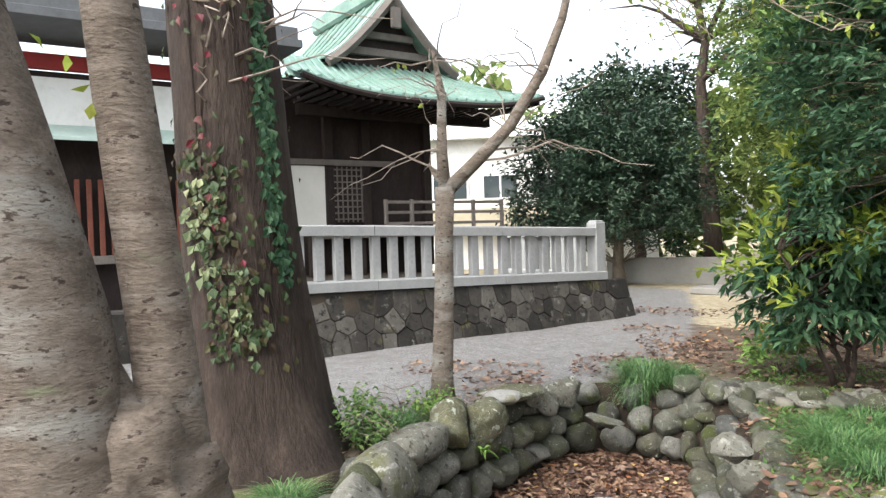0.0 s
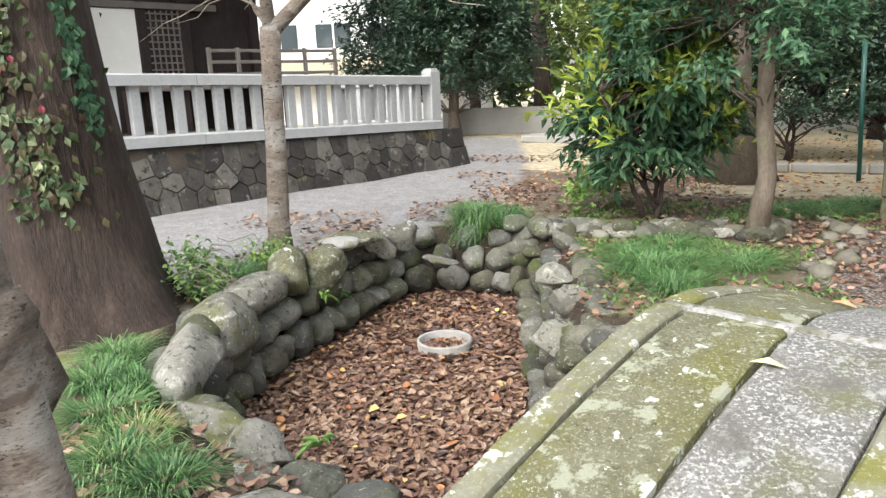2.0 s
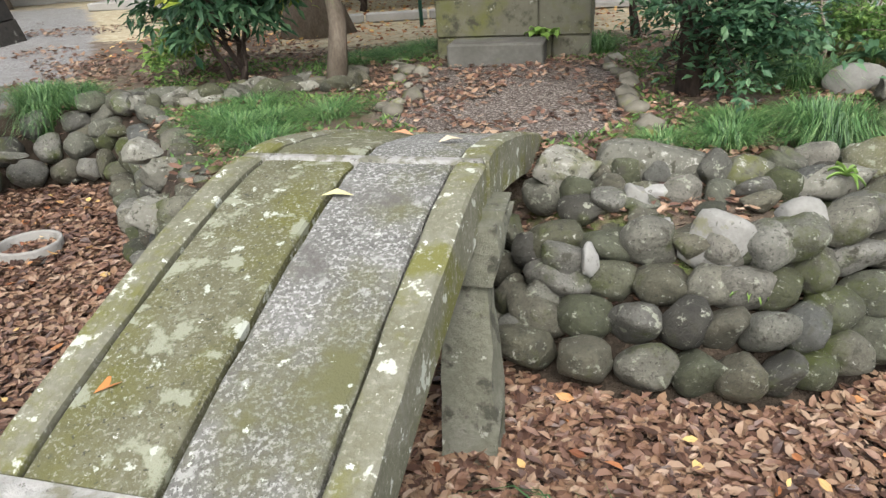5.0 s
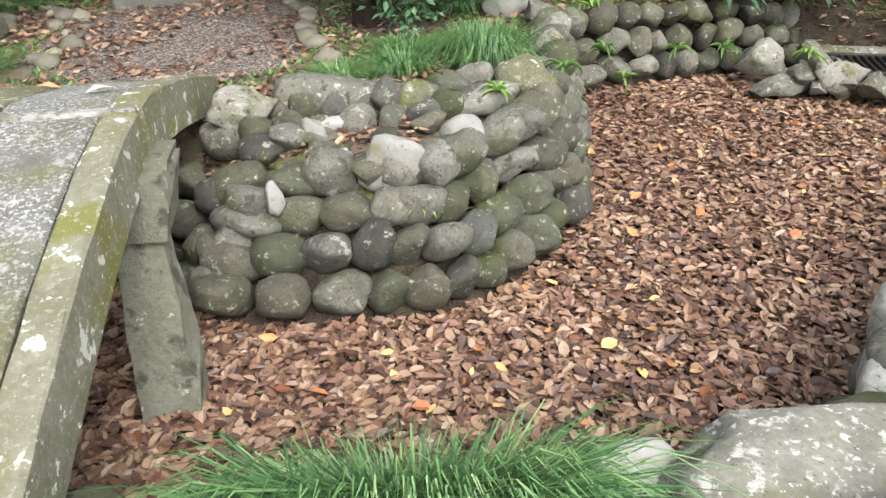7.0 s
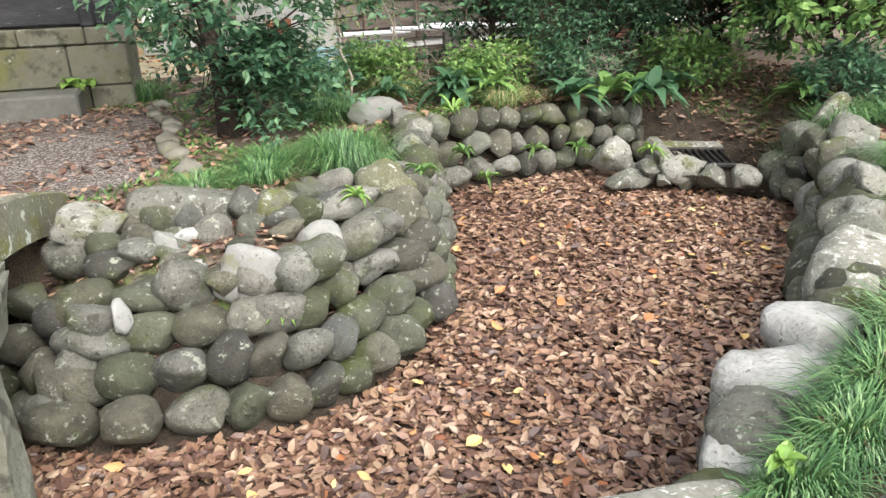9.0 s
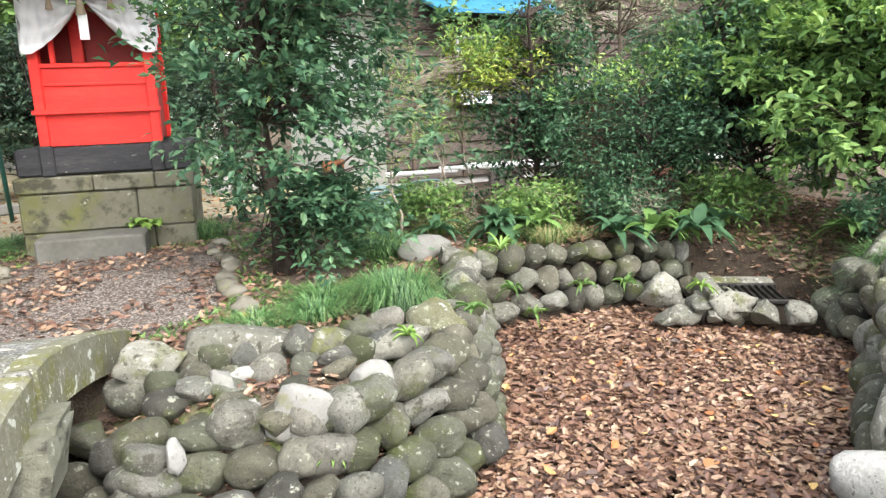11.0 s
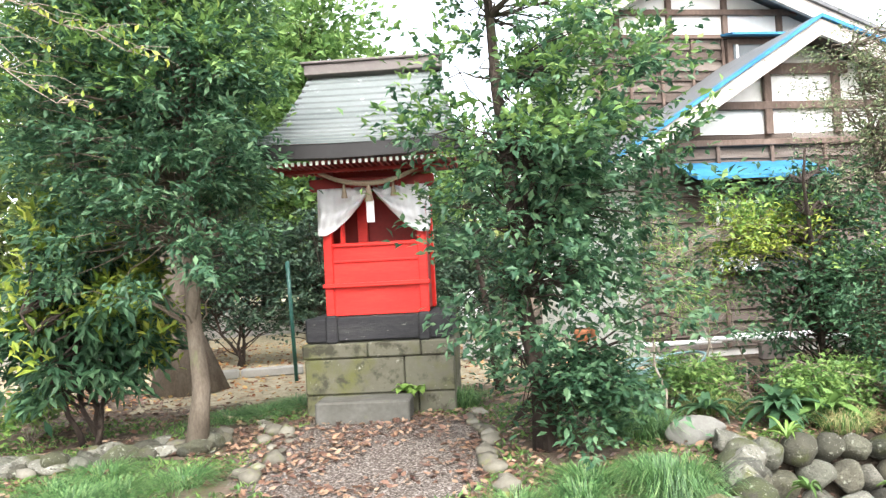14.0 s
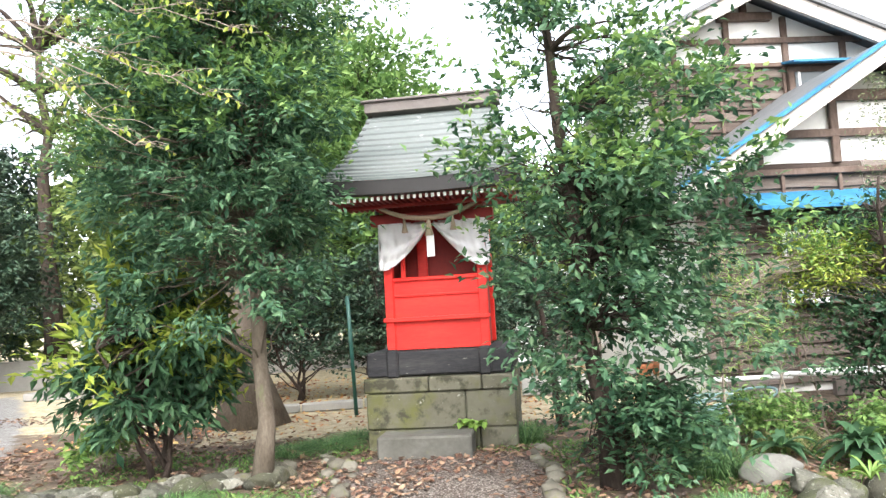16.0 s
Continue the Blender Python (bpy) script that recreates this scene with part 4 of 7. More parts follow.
for i in range(36):
    rs = np.random.RandomState(600 + i)
    x, y = rs.uniform(0.2, 2.0), rs.uniform(3.2, 3.8)
    s = rs.uniform(0.09, 0.24)
    ob = lone_stone((x, y, float(terrain((x, y))[0]) + s * 0.2), (s * 1.3, s, s * 0.6), 640 + i, PALE[i % 4] if i % 5 == 0 else STONES[i % 20], "small loose stone on top of the pond wall", None, "loose stones on the wall")
    ob.name = "loose_stone"
for i in range(9):
    rs = np.random.RandomState(670 + i)
    x, y = (4.75 + 0.75 * rs.uniform(), 3.95 + 0.75 * rs.uniform()) if i > 3 else (5.42 - 0.15 * i, 3.62 + 0.22 * i)
    s = rs.uniform(0.14, 0.26) if i > 3 else 0.3
    lone_stone((x, y, -0.56 + s * 0.3), (s * 1.3, s, s * 0.8), 690 + i, BOULDERS[i % 6], "grey rubble stone beside the drain", None, "rubble by the drain")
for i in range(70):
    rs = np.random.RandomState(1200 + i)
    t = rs.uniform()
    x, y = -3.7 + 2.5 * t + rs.uniform(-0.15, 0.15), 6.42 + 0.45 * t + rs.uniform(-0.22, 0.25)
    w = rs.uniform(0.12, 0.27)
    ob = new("rubble_stone", STONES[i % 20] if i % 3 else BOULDERS[i % 6])
    ob.matrix_basis = pose(x, y, float(terrain((x, y))[0]) + w * 0.2, rs.uniform(-20, 20), rs.uniform(-20, 20), rs.uniform(0, 360)) @ Matrix.Diagonal((w * 1.3, w, w * 0.75, 1))
    tagged(ob, "rounded rubble stone on the bank beside the road", "stone", "rubble on the bank")
# stones lining the path to the little shrine and the edge of the lawn
for i in range(52):
    rs = np.random.RandomState(300 + i)
    if i < 16:
        t = i / 15
        x, y = 1.05 + 0.35 * t + rs.uniform(-0.08, 0.08), 4.3 + 3.2 * t
    elif i < 32:
        t = (i - 16) / 15
        x, y = -0.75 - 0.15 * t + rs.uniform(-0.12, 0.12) + 0.25 * math.sin(t * 3), 5.6 + 2.4 * t
    else:
        t = (i - 32) / 19
        x, y = -3.0 + 2.0 * t + rs.uniform(-0.2, 0.2), 6.55 + 0.75 * t + rs.uniform(-0.25, 0.25)
    s = rs.uniform(0.09, 0.22)
    ob = lone_stone((x, y, float(terrain((x, y))[0]) + s * 0.15), (s * 1.2, s, s * 0.75), 400 + i, PEBBLES[i % 6], "small mossy stone edging the path", None, "edging stones")
    ob.name = "edging_stone"

# ---- pipe ring in the pond, drain and its grating ----
ring = Mesh()
prof = [(0.21, -0.05), (0.226, 0.125), (0.221, 0.14), (0.205, 0.14), (0.198, 0.128), (0.185, -0.05)]
N = 32
V = [(r * math.cos(2 * math.pi * k / N), r * math.sin(2 * math.pi * k / N), z) for k in range(N) for r, z in prof]
F = [(k * 6 + j, ((k + 1) % N) * 6 + j, ((k + 1) % N) * 6 + j + 1, k * 6 + j + 1) for k in range(N) for j in range(5)]
ob = part("drain_pipe_rim", Mesh().add(V, F), CONCRETE, smooth=True)
ob.matrix_basis = pose(-3.29, 4.70, -0.69)
tagged(ob, "pale concrete pipe rim standing in fallen leaves", "pipe")
drain = thing("drain_grating", pose(5.52, 4.2, -0.42, 0, 0, -35), "rusty iron grating over a concrete drain", "grating")
for k in range(9):
    part("bar", Mesh().box((-0.24 + 0.06 * k, 0, 0), (0.022, 0.5, 0.03)), IRON, drain)
part("rim", Mesh().box((0, 0.27, 0), (0.6, 0.04, 0.04)).box((0, -0.27, 0), (0.6, 0.04, 0.04)), IRON, drain)
part("pit", Mesh().box((0, 0, -0.12), (0.56, 0.5, 0.2)), SOIL, drain)
part("kerb", Mesh().box((-0.36, 0, 0.0), (0.14, 0.75, 0.22), bevel=0.03).box((0, 0.37, -0.05), (0.6, 0.14, 0.2), bevel=0.03), BOULDER, drain)

# ---- the little red shrine on its plinth ----
SHRINE = pose(0.46, 7.93, 0, 0, 0, -12)
plinth = thing("stone_plinth", SHRINE, "mossy cut-stone plinth of three courses", "plinth")
for z0, z1, cuts, inset in ((-0.05, 0.2, (-0.83, -0.52, 0.42, 0.83), 0.012), (0.2, 0.595, (-0.83, 0.28, 0.83), 0.0), (0.6, 0.765, (-0.85, -0.12, 0.47, 0.85), -0.015)):
    for a, b in zip(cuts, cuts[1:]):
        part("block", Mesh().box(((a + b) / 2, 0.18 + inset, (z0 + z1) / 2), (b - a - 0.008, 0.36, z1 - z0 - 0.006), bevel=0.015), PLINTH, plinth)
    for x in (-0.66, 0.66):
        part("block", Mesh().box((x, 0.98, (z0 + z1) / 2), (0.33 - inset, 1.2, z1 - z0 - 0.006), bevel=0.015), PLINTH, plinth)
part("fill", Mesh().box((0, 0.9, 0.36), (1.0, 1.1, 0.78)), PLINTH, plinth)
ob = part("stone_step", Mesh().box((0, 0, 0.09), (0.98, 0.42, 0.26), bevel=0.02), STEPSTONE)
ob.matrix_basis = SHRINE @ pose(-0.11, -0.35, 0)
tagged(ob, "worn grey stone step before the plinth", "step")

shrine = thing("small_shrine", SHRINE @ pose(0, 0.06, 0.765), "small red-painted wooden shrine with grey roof", "shrine")
part("sill_beam", Mesh().box((0, 0.09, 0.15), (1.02, 0.16, 0.27), bevel=0.015), BLACKWOOD, shrine, "charred black sill beam")
for x in (-0.67, 0.67):
    part("sill_beam", Mesh().box((x, 0.66, 0.14), (0.3, 1.3, 0.27), bevel=0.02), BLACKWOOD, shrine, "charred black sill beam")
for x in (-0.515, 0.515):
    part("sill_block", Mesh().box((x, 0.0, 0.15), (0.13, 0.1, 0.31), bevel=0.02), BLACKWOOD, shrine)
ZB = 0.30
part("lower_panel", Mesh().box((0, 0.10, ZB + 0.16), (1.1, 0.04, 0.33), bevel=0.004), RED, shrine)
part("middle_panel", Mesh().box((0, 0.11, ZB + 0.55), (1.02, 0.04, 0.46), bevel=0.004), RED, shrine)
part("shelf_rail", Mesh().box((0, 0.06, ZB + 0.335), (1.2, 0.1, 0.045), bevel=0.006), RED, shrine)
part("rail", Mesh().box((0, 0.085, ZB + 0.6), (0.98, 0.03, 0.03)).box((0, 0.085, ZB + 0.785), (0.98, 0.05, 0.045)), RED, shrine)
for x in (-0.53, 0.53):
    part("post", Mesh().box((x, 0.1, ZB + 0.72), (0.1, 0.11, 1.44), bevel=0.008), RED, shrine)
    part("post", Mesh().box((x, 1.1, ZB + 0.72), (0.1, 0.11, 1.44), bevel=0.008), RED, shrine)
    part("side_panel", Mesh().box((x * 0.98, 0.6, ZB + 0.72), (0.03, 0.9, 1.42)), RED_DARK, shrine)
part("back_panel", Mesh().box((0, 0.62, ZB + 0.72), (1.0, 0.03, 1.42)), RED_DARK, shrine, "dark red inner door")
part("inner_post", Mesh().box((-0.37, 0.14, ZB + 1.0), (0.05, 0.05, 0.42)), RED, shrine)
part("inner_post", Mesh().box((-0.2, 0.5, ZB + 1.05), (0.12, 0.05, 0.6)), RED, shrine)
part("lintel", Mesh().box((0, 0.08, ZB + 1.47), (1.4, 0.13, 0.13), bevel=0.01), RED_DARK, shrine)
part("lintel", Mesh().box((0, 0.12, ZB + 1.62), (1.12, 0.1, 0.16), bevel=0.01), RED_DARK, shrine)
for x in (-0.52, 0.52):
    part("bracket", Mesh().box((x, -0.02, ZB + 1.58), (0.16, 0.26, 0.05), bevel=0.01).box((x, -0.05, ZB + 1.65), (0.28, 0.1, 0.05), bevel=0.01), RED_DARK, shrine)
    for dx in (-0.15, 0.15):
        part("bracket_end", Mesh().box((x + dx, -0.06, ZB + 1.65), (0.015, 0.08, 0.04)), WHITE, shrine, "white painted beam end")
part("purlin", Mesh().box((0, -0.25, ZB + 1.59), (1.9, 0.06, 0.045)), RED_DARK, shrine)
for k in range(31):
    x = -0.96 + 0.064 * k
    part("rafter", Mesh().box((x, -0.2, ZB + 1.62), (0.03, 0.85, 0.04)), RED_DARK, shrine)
    part("rafter_tip", Mesh().box((x, -0.632, ZB + 1.62), (0.032, 0.012, 0.042), bevel=0.003), WHITE, shrine)


def roof_point(u, v):
    """u across (-1..1), v from the eave (0) to the ridge (1), front side."""
    y = -0.72 + 1.37 * v
    z = ZB + 1.80 + 0.035 * u * u * (1 - v) + 0.52 * v + 0.52 * v ** 1.8
    return (u * (1.10 - 0.30 * v ** 0.8), y, z)


for side in (1, -1):
    for r in range(13):
        v0, v1 = r / 13, (r + 1.15) / 13
        us = np.linspace(-1, 1, 15)
        V = []
        for u in us:
            for v, dz in ((v0, 0.0), (v0, 0.03), (v1, 0.002)):
                x, y, z = roof_point(u, min(v, 1))
                V.append((x, y if side > 0 else 1.3 - y, z + dz))
        F = []
        for i in range(14):
            a = i * 3
            F += [(a, a + 3, a + 4, a + 1), (a + 1, a + 4, a + 5, a + 2)]
        part("roof_course", Mesh().add(V, F if side > 0 else [f[::-1] for f in F]), ROOFSHEET, shrine)
V, F = [], []
for i, u in enumerate(np.linspace(-1, 1, 15)):
    x, y, z = roof_point(u, 0)
    for yy, zz in ((y + 0.01, z + 0.0), (y - 0.005, z - 0.15), (y + 0.08, z - 0.16), (y + 0.09, z)):
        V.append((x, yy, zz))
for i in range(14):
    for j in range(4):
        F.append((i * 4 + j, i * 4 + (j + 1) % 4, i * 4 + 4 + (j + 1) % 4, i * 4 + 4 + j))
part("eave_board", Mesh().add(V, F), FASCIA, shrine, "dark eave board")
for s in (-1, 1):
    pts0 = [roof_point(s * 1.0, v) for v in np.linspace(0, 1, 8)]
    V, F = [], []
    for x, y, z in pts0:
        V += [(x, y, z + 0.01), (x, y, z - 0.11), (x - s * 0.05, y, z - 0.11), (x - s * 0.05, y, z + 0.01)]
    for x, y, z in pts0[-2::-1]:
        V += [(x, 1.3 - y, z + 0.01), (x, 1.3 - y, z - 0.11), (x - s * 0.05, 1.3 - y, z - 0.11), (x - s * 0.05, 1.3 - y, z + 0.01)]
    for i in range(len(V) // 4 - 1):
        for j in range(4):
            F.append((i * 4 + j, i * 4 + (j + 1) % 4, i * 4 + 4 + (j + 1) % 4, i * 4 + 4 + j))
    part("barge_board", Mesh().add(V, F), FASCIA, shrine)
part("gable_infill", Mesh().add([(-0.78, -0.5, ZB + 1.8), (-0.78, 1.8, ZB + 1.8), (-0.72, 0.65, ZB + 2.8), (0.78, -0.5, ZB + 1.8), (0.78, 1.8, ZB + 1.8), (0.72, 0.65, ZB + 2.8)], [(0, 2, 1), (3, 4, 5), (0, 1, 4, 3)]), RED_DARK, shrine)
part("ridge", Mesh().box((0, 0.65, ZB + 2.93), (1.66, 0.2, 0.13)).box((0, 0.65, ZB + 3.01), (1.74, 0.26, 0.03)), RIDGEWOOD, shrine, "boxed ridge")


def cloth(side):
    """Half of a curtain, gathered up at the middle."""
    nu, nv = 26, 16
    V, F = [], []
    for i in range(nu):
        u = i / (nu - 1)
        x = side * (0.02 + 0.58 * u)
        drop = 0.05 + 0.50 * (1 - (1 - u) ** 1.6) * (1.0 if u < 0.85 else 1 - 0.4 * (u - 0.85))
        for j in range(nv):
            v = j / (nv - 1)
            fold = 0.022 * math.sin(v * 19 + 5 * u) * (0.5 + v) * (1 - 0.3 * u) + 0.016 * math.sin(u * 26 + 3 * v) * (1 - 0.6 * u) + 0.01 * math.sin(u * 41 - 7 * v)
            V.append((x + side * 0.015 * math.sin(v * 9), 0.005 + fold - 0.015 * v, ZB + 1.42 - drop * v))
    for i in range(nu - 1):
        for j in range(nv - 1):
            F.append((i * nv + j, i * nv + j + 1, (i + 1) * nv + j + 1, (i + 1) * nv + j))
    base = len(V)
    for i in range(10):
        y = 0.005 + 0.35 * i / 9
        for j in range(nv):
            v = j / (nv - 1)
            V.append((side * (0.605 + 0.02 * math.sin(i * 1.6) * (0.3 + v)), y, ZB + 1.42 - v * (0.53 - 0.02 * i)))
    for i in range(9):
        for j in range(nv - 1):
            F.append((base + i * nv + j, base + i * nv + j + 1, base + (i + 1) * nv + j + 1, base + (i + 1) * nv + j))
    return Mesh().add(V, F)


curtain = thing("shrine_curtain", SHRINE @ pose(0, 0.06, 0.765), "white cloth curtain gathered at the middle", "curtain")
for s in (-1, 1):
    ob = part("curtain_half", cloth(s), CLOTH, curtain, smooth=True)
    md = ob.modifiers.new("thickness", "SOLIDIFY")
    md.thickness = 0.004
rope = thing("straw_rope", SHRINE @ pose(0, 0.06, 0.765), "twisted straw rope with hanging tassels", "rope")
t = np.linspace(-1, 1, 60)
mid = np.c_[0.55 * t, -0.17 + 0 * t, ZB + 1.59 - 0.15 * (1 - np.abs(t) ** 2.2)]
for ph in (0, 2.1, 4.2):
    tw = mid + np.c_[0 * t, 0.014 * np.cos(t * 38 + ph), 0.014 * np.sin(t * 38 + ph)]
    part("strand", Mesh().tube(tw, 0.017 * (1.15 - 0.4 * np.abs(t)), 6), ROPE, rope, smooth=True)
for x, z, k in ((-0.27, 1.45, 1.0), (0.27, 1.45, 1.0)):
    part("tassel", Mesh().tube([(x, -0.17, ZB + z), (x, -0.17, ZB + z - 0.05), (x, -0.17, ZB + z - 0.16)], [0.012, 0.016, 0.036], 10), ROPE, rope, smooth=True)
part("tassel", Mesh().tube([(0, -0.17, ZB + 1.46), (0, -0.17, ZB + 1.36), (0, -0.17, ZB + 1.24)], [0.015, 0.028, 0.05], 10), ROPE, rope, smooth=True)
part("paper_streamer", Mesh().box((0.01, -0.18, ZB + 1.13), (0.085, 0.012, 0.24), bevel=0.003), CLOTH, rope, "white paper streamer")

# ---- granite fence on its stone wall ----
FENCE = pose(-6.95, 11.3, 0, 0, 0, 77.4 - 180)      # local x runs along the fence, away from its corner post; local y points outwards, to the road
wall = thing("fence_wall", FENCE, "dark fitted-stone retaining wall below the fence", "stone wall", kind="structure")
LEN = 7.0


def fz(x, z):
    return z + 0.028 * min(x, 6.5)


rs = np.random.RandomState(9)
core = Mesh().add([(0.0, -0.10, -0.1), (LEN, -0.10, -0.1), (LEN, -0.32, fz(LEN, 0.66)), (0.0, -0.32, 0.66), (0, -14, -0.1), (LEN, -14, -0.1), (LEN, -14, 0.80), (0, -14, 0.62)],
                  [(0, 1, 2, 3), (3, 2, 6, 7), (0, 3, 7, 4), (1, 5, 6, 2)])
part("core", core, SOIL, wall)
sites = np.array([(0.27 * (i + 0.5 * (r % 2)) + rs.uniform(-0.09, 0.09), 0.09 + 0.235 * r + rs.uniform(-0.065, 0.065)) for i in range(int(LEN / 0.27) + 1) for r in range(3)])
for q in sites:
    poly = [np.array(c) for c in ((q[0] - 0.4, -0.05), (q[0] + 0.4, -0.05), (q[0] + 0.4, fz(q[0], 0.665)), (q[0] - 0.4, fz(q[0], 0.665)))]
    for o in sites:
        d = o - q
        if 0 < d @ d < 0.7:
            lim, out = (d @ (o + q)) / 2, []
            for a, b in zip(poly, poly[1:] + poly[:1]):
                fa, fb = a @ d - lim, b @ d - lim
                if fa <= 0:
                    out.append(a)
                if fa * fb < 0:
                    out.append(a + (b - a) * fa / (fa - fb))
            poly = out
    if len(poly) < 3:
        continue
    c = sum(poly) / len(poly)
    n, lift = len(poly), rs.uniform(0.045, 0.085)

    def at(p, k, out):
        x, z = c + (p - c) * k
        return (x, -0.10 - 0.23 * (z + 0.04) / 0.7 + out, z)
    V = [at(p, 0.985, -0.05) for p in poly] + [at(p, 0.96, lift * 0.6) for p in poly] + [at(p, 0.91, lift * 0.85) for p in poly]
    F = [tuple(range(2 * n, 3 * n))] + [(j + s, j + s + n, (j + 1) % n + s + n, (j + 1) % n + s)[::-1] for s in (0, n) for j in range(n)]
    part("stone", Mesh().add(V, F), WALLSTONE, wall)
for k in range(7):
    for r in range(3):
        w = 0.34
        part("stone", Mesh().box((-0.02 + 0.05 * r, -0.35 - w * k - 0.1 * r, 0.1 + 0.22 * r), (0.16, w - 0.015, 0.21), bevel=0.03), WALLSTONE, wall)

fence = thing("granite_fence", FENCE, "pale granite shrine fence with square balusters", "fence")
for k in range(3):
    x0, x1 = 0.02 + k * 2.33, 0.02 + (k + 1) * 2.33
    for z0, h, d, nm in ((0.67, 0.15, 0.34, "base_rail"), (1.45, 0.15, 0.22, "top_rail")):
        V, F = [], []
        y0 = -0.42
        for x in (x0 + 0.004, x1 - 0.004):
            for yy, zz in ((-d / 2, 0), (d / 2, 0), (d / 2, h - 0.02), (d / 2 - 0.02, h), (-d / 2 + 0.02, h), (-d / 2, h - 0.02)):
                V.append((x, y0 + yy, fz(x, z0) + zz))
        F = [(j, (j + 1) % 6, 6 + (j + 1) % 6, 6 + j) for j in range(6)] + [(5, 4, 3, 2, 1, 0), (6, 7, 8, 9, 10, 11)]
        part(nm, Mesh().add(V, F), GRANITE, fence)
x = 0.5
while x < LEN:
    b = part("baluster", Mesh().box((x, -0.42, fz(x, 1.135)), (0.135, 0.11, 0.64), bevel=0.008), GRANITE, fence)
    for j in range(4):
        part("cut_mark", Mesh().box((x, -0.364, fz(x, 1.31 - 0.085 * j)), (0.045 - 0.008 * (j % 2), 0.004, 0.045), bevel=0.001), CUT, b)
    x += 0.295
part("corner_post", Mesh().box((0.12, -0.42, 1.24), (0.24, 0.24, 0.9), bevel=0.012).box((0.12, -0.42, 1.705), (0.19, 0.19, 0.05), bevel=0.02), GRANITE, fence)
for k in range(8):
    part("baluster", Mesh().box((0.12, -0.9 - 0.3 * k, 1.13), (0.14, 0.15, 0.64), bevel=0.008), GRANITE, fence)
part("base_rail", Mesh().box((0.12, -1.8, 0.745), (0.34, 2.5, 0.15), bevel=0.015), GRANITE, fence)
part("top_rail", Mesh().box((0.12, -1.8, 1.525), (0.22, 2.5, 0.15), bevel=0.015), GRANITE, fence)

log = part("stone_kerb", Mesh().box((0, 0, 0.05), (1.7, 0.16, 0.18), bevel=0.05), STEPSTONE)
log.matrix_basis = pose(1.88, 0.41, 0.0, 0, 0, -5)
tagged(log, "long grey stone kerb on the near bank", "kerb")

# ---- the hall behind the fence: local x along the fence to its near end, local y towards the road ----
hall = thing("shrine_hall", FENCE, "dark timber shrine hall with a green copper roof", "building")
HY = -7.2                                              # the wall that faces the fence
part("wall", Mesh().box((1.9, HY - 2.0, 2.7), (5.3, 4.0, 5.3)), DARKWOOD, hall)
part("floor_beam", Mesh().box((0.3, HY + 0.75, 1.62), (4.6, 1.5, 0.14)), GREYWOOD, hall)
for x in (-0.6, 0.7, 2.0, 3.2):
    part("stilt", Mesh().box((x, HY + 1.3, 0.8), (0.16, 0.16, 1.6)), DARKWOOD, hall)
for z in (1.86, 2.12, 2.36):
    part("veranda_rail", Mesh().box((-0.3, HY + 1.42, z), (3.5, 0.06, 0.07)), GREYWOOD, hall)
for x in (-2.0, -1.1, -0.2, 0.7, 1.4):
    part("rail_post", Mesh().box((x, HY + 1.42, 2.05), (0.08, 0.08, 0.75)), GREYWOOD, hall)
for x in (-0.6, 1.2, 2.2, 3.5):
    part("column", Mesh().box((x, HY + 0.06, 3.1), (0.22, 0.22, 4.6)), DARKWOOD, hall)
part("panel", Mesh().box((2.75, HY + 0.1, 2.55), (1.35, 0.06, 1.5)), CREAM, hall, "cream sliding panel")
lat = part("lattice_window", Mesh().box((1.72, HY + 0.08, 2.62), (0.92, 0.05, 1.4)), DARKWOOD, hall)
for k in range(7):
    part("lattice_bar", Mesh().box((1.33 + 0.13 * k, HY + 0.12, 2.62), (0.035, 0.03, 1.35)), GREYWOOD, lat)
for k in range(9):
    part("lattice_bar", Mesh().box((1.72, HY + 0.135, 2.02 + 0.15 * k), (0.88, 0.03, 0.035)), GREYWOOD, lat)
part("lintel", Mesh().box((1.9, HY + 0.14, 3.38), (3.0, 0.12, 0.14)), GREYWOOD, hall)
part("eave_beam", Mesh().box((0.5, HY + 0.7, 4.5), (5.4, 0.2, 0.25)).box((0.5, HY + 0.35, 4.85), (5.0, 0.2, 0.2)), DARKWOOD, hall)


def hall_roof(u, v, side):
    """The lower, curved skirt of the roof on one side; v from the eave up."""
    y = HY + 2.1 - 3.3 * v
    z = 4.72 + 0.35 * abs(u) ** 3 * (1 - v) + 0.75 * v + 0.75 * v * v
    return (u * (3.3 - 0.9 * v) + 0.35, y, z)


sheet = Mesh()
us, vs = np.linspace(-1, 1, 25), np.linspace(0, 1, 9)
V = [hall_roof(u, v, 1) for u in us for v in vs]
V += [(x, y, z - 0.14) for x, y, z in V]
tot = 25 * 9
F = []
for i in range(24):
    for j in range(8):
        a = i * 9 + j
        F += [(a, a + 9, a + 10, a + 1), (tot + a, tot + a + 1, tot + a + 10, tot + a + 9)]
    F.append((i * 9, tot + i * 9, tot + i * 9 + 9, i * 9 + 9))
part("skirt_roof", sheet.add(V, [f[::-1] for f in F]), COPPER, hall, "green copper roof")
for k in range(23):
    u = -1 + 2 * (k + 0.5) / 23
    pts = [np.array(hall_roof(u, v, 1)) + (0, 0, 0.025) for v in vs]
    part("roof_seam", Mesh().tube(pts, 0.035, 5), COPPER, hall)
part("eave_edge", Mesh().tube([np.array(hall_roof(u, 0, 1)) + (0, 0, -0.1) for u in us], 0.07, 6), DARKWOOD, hall)
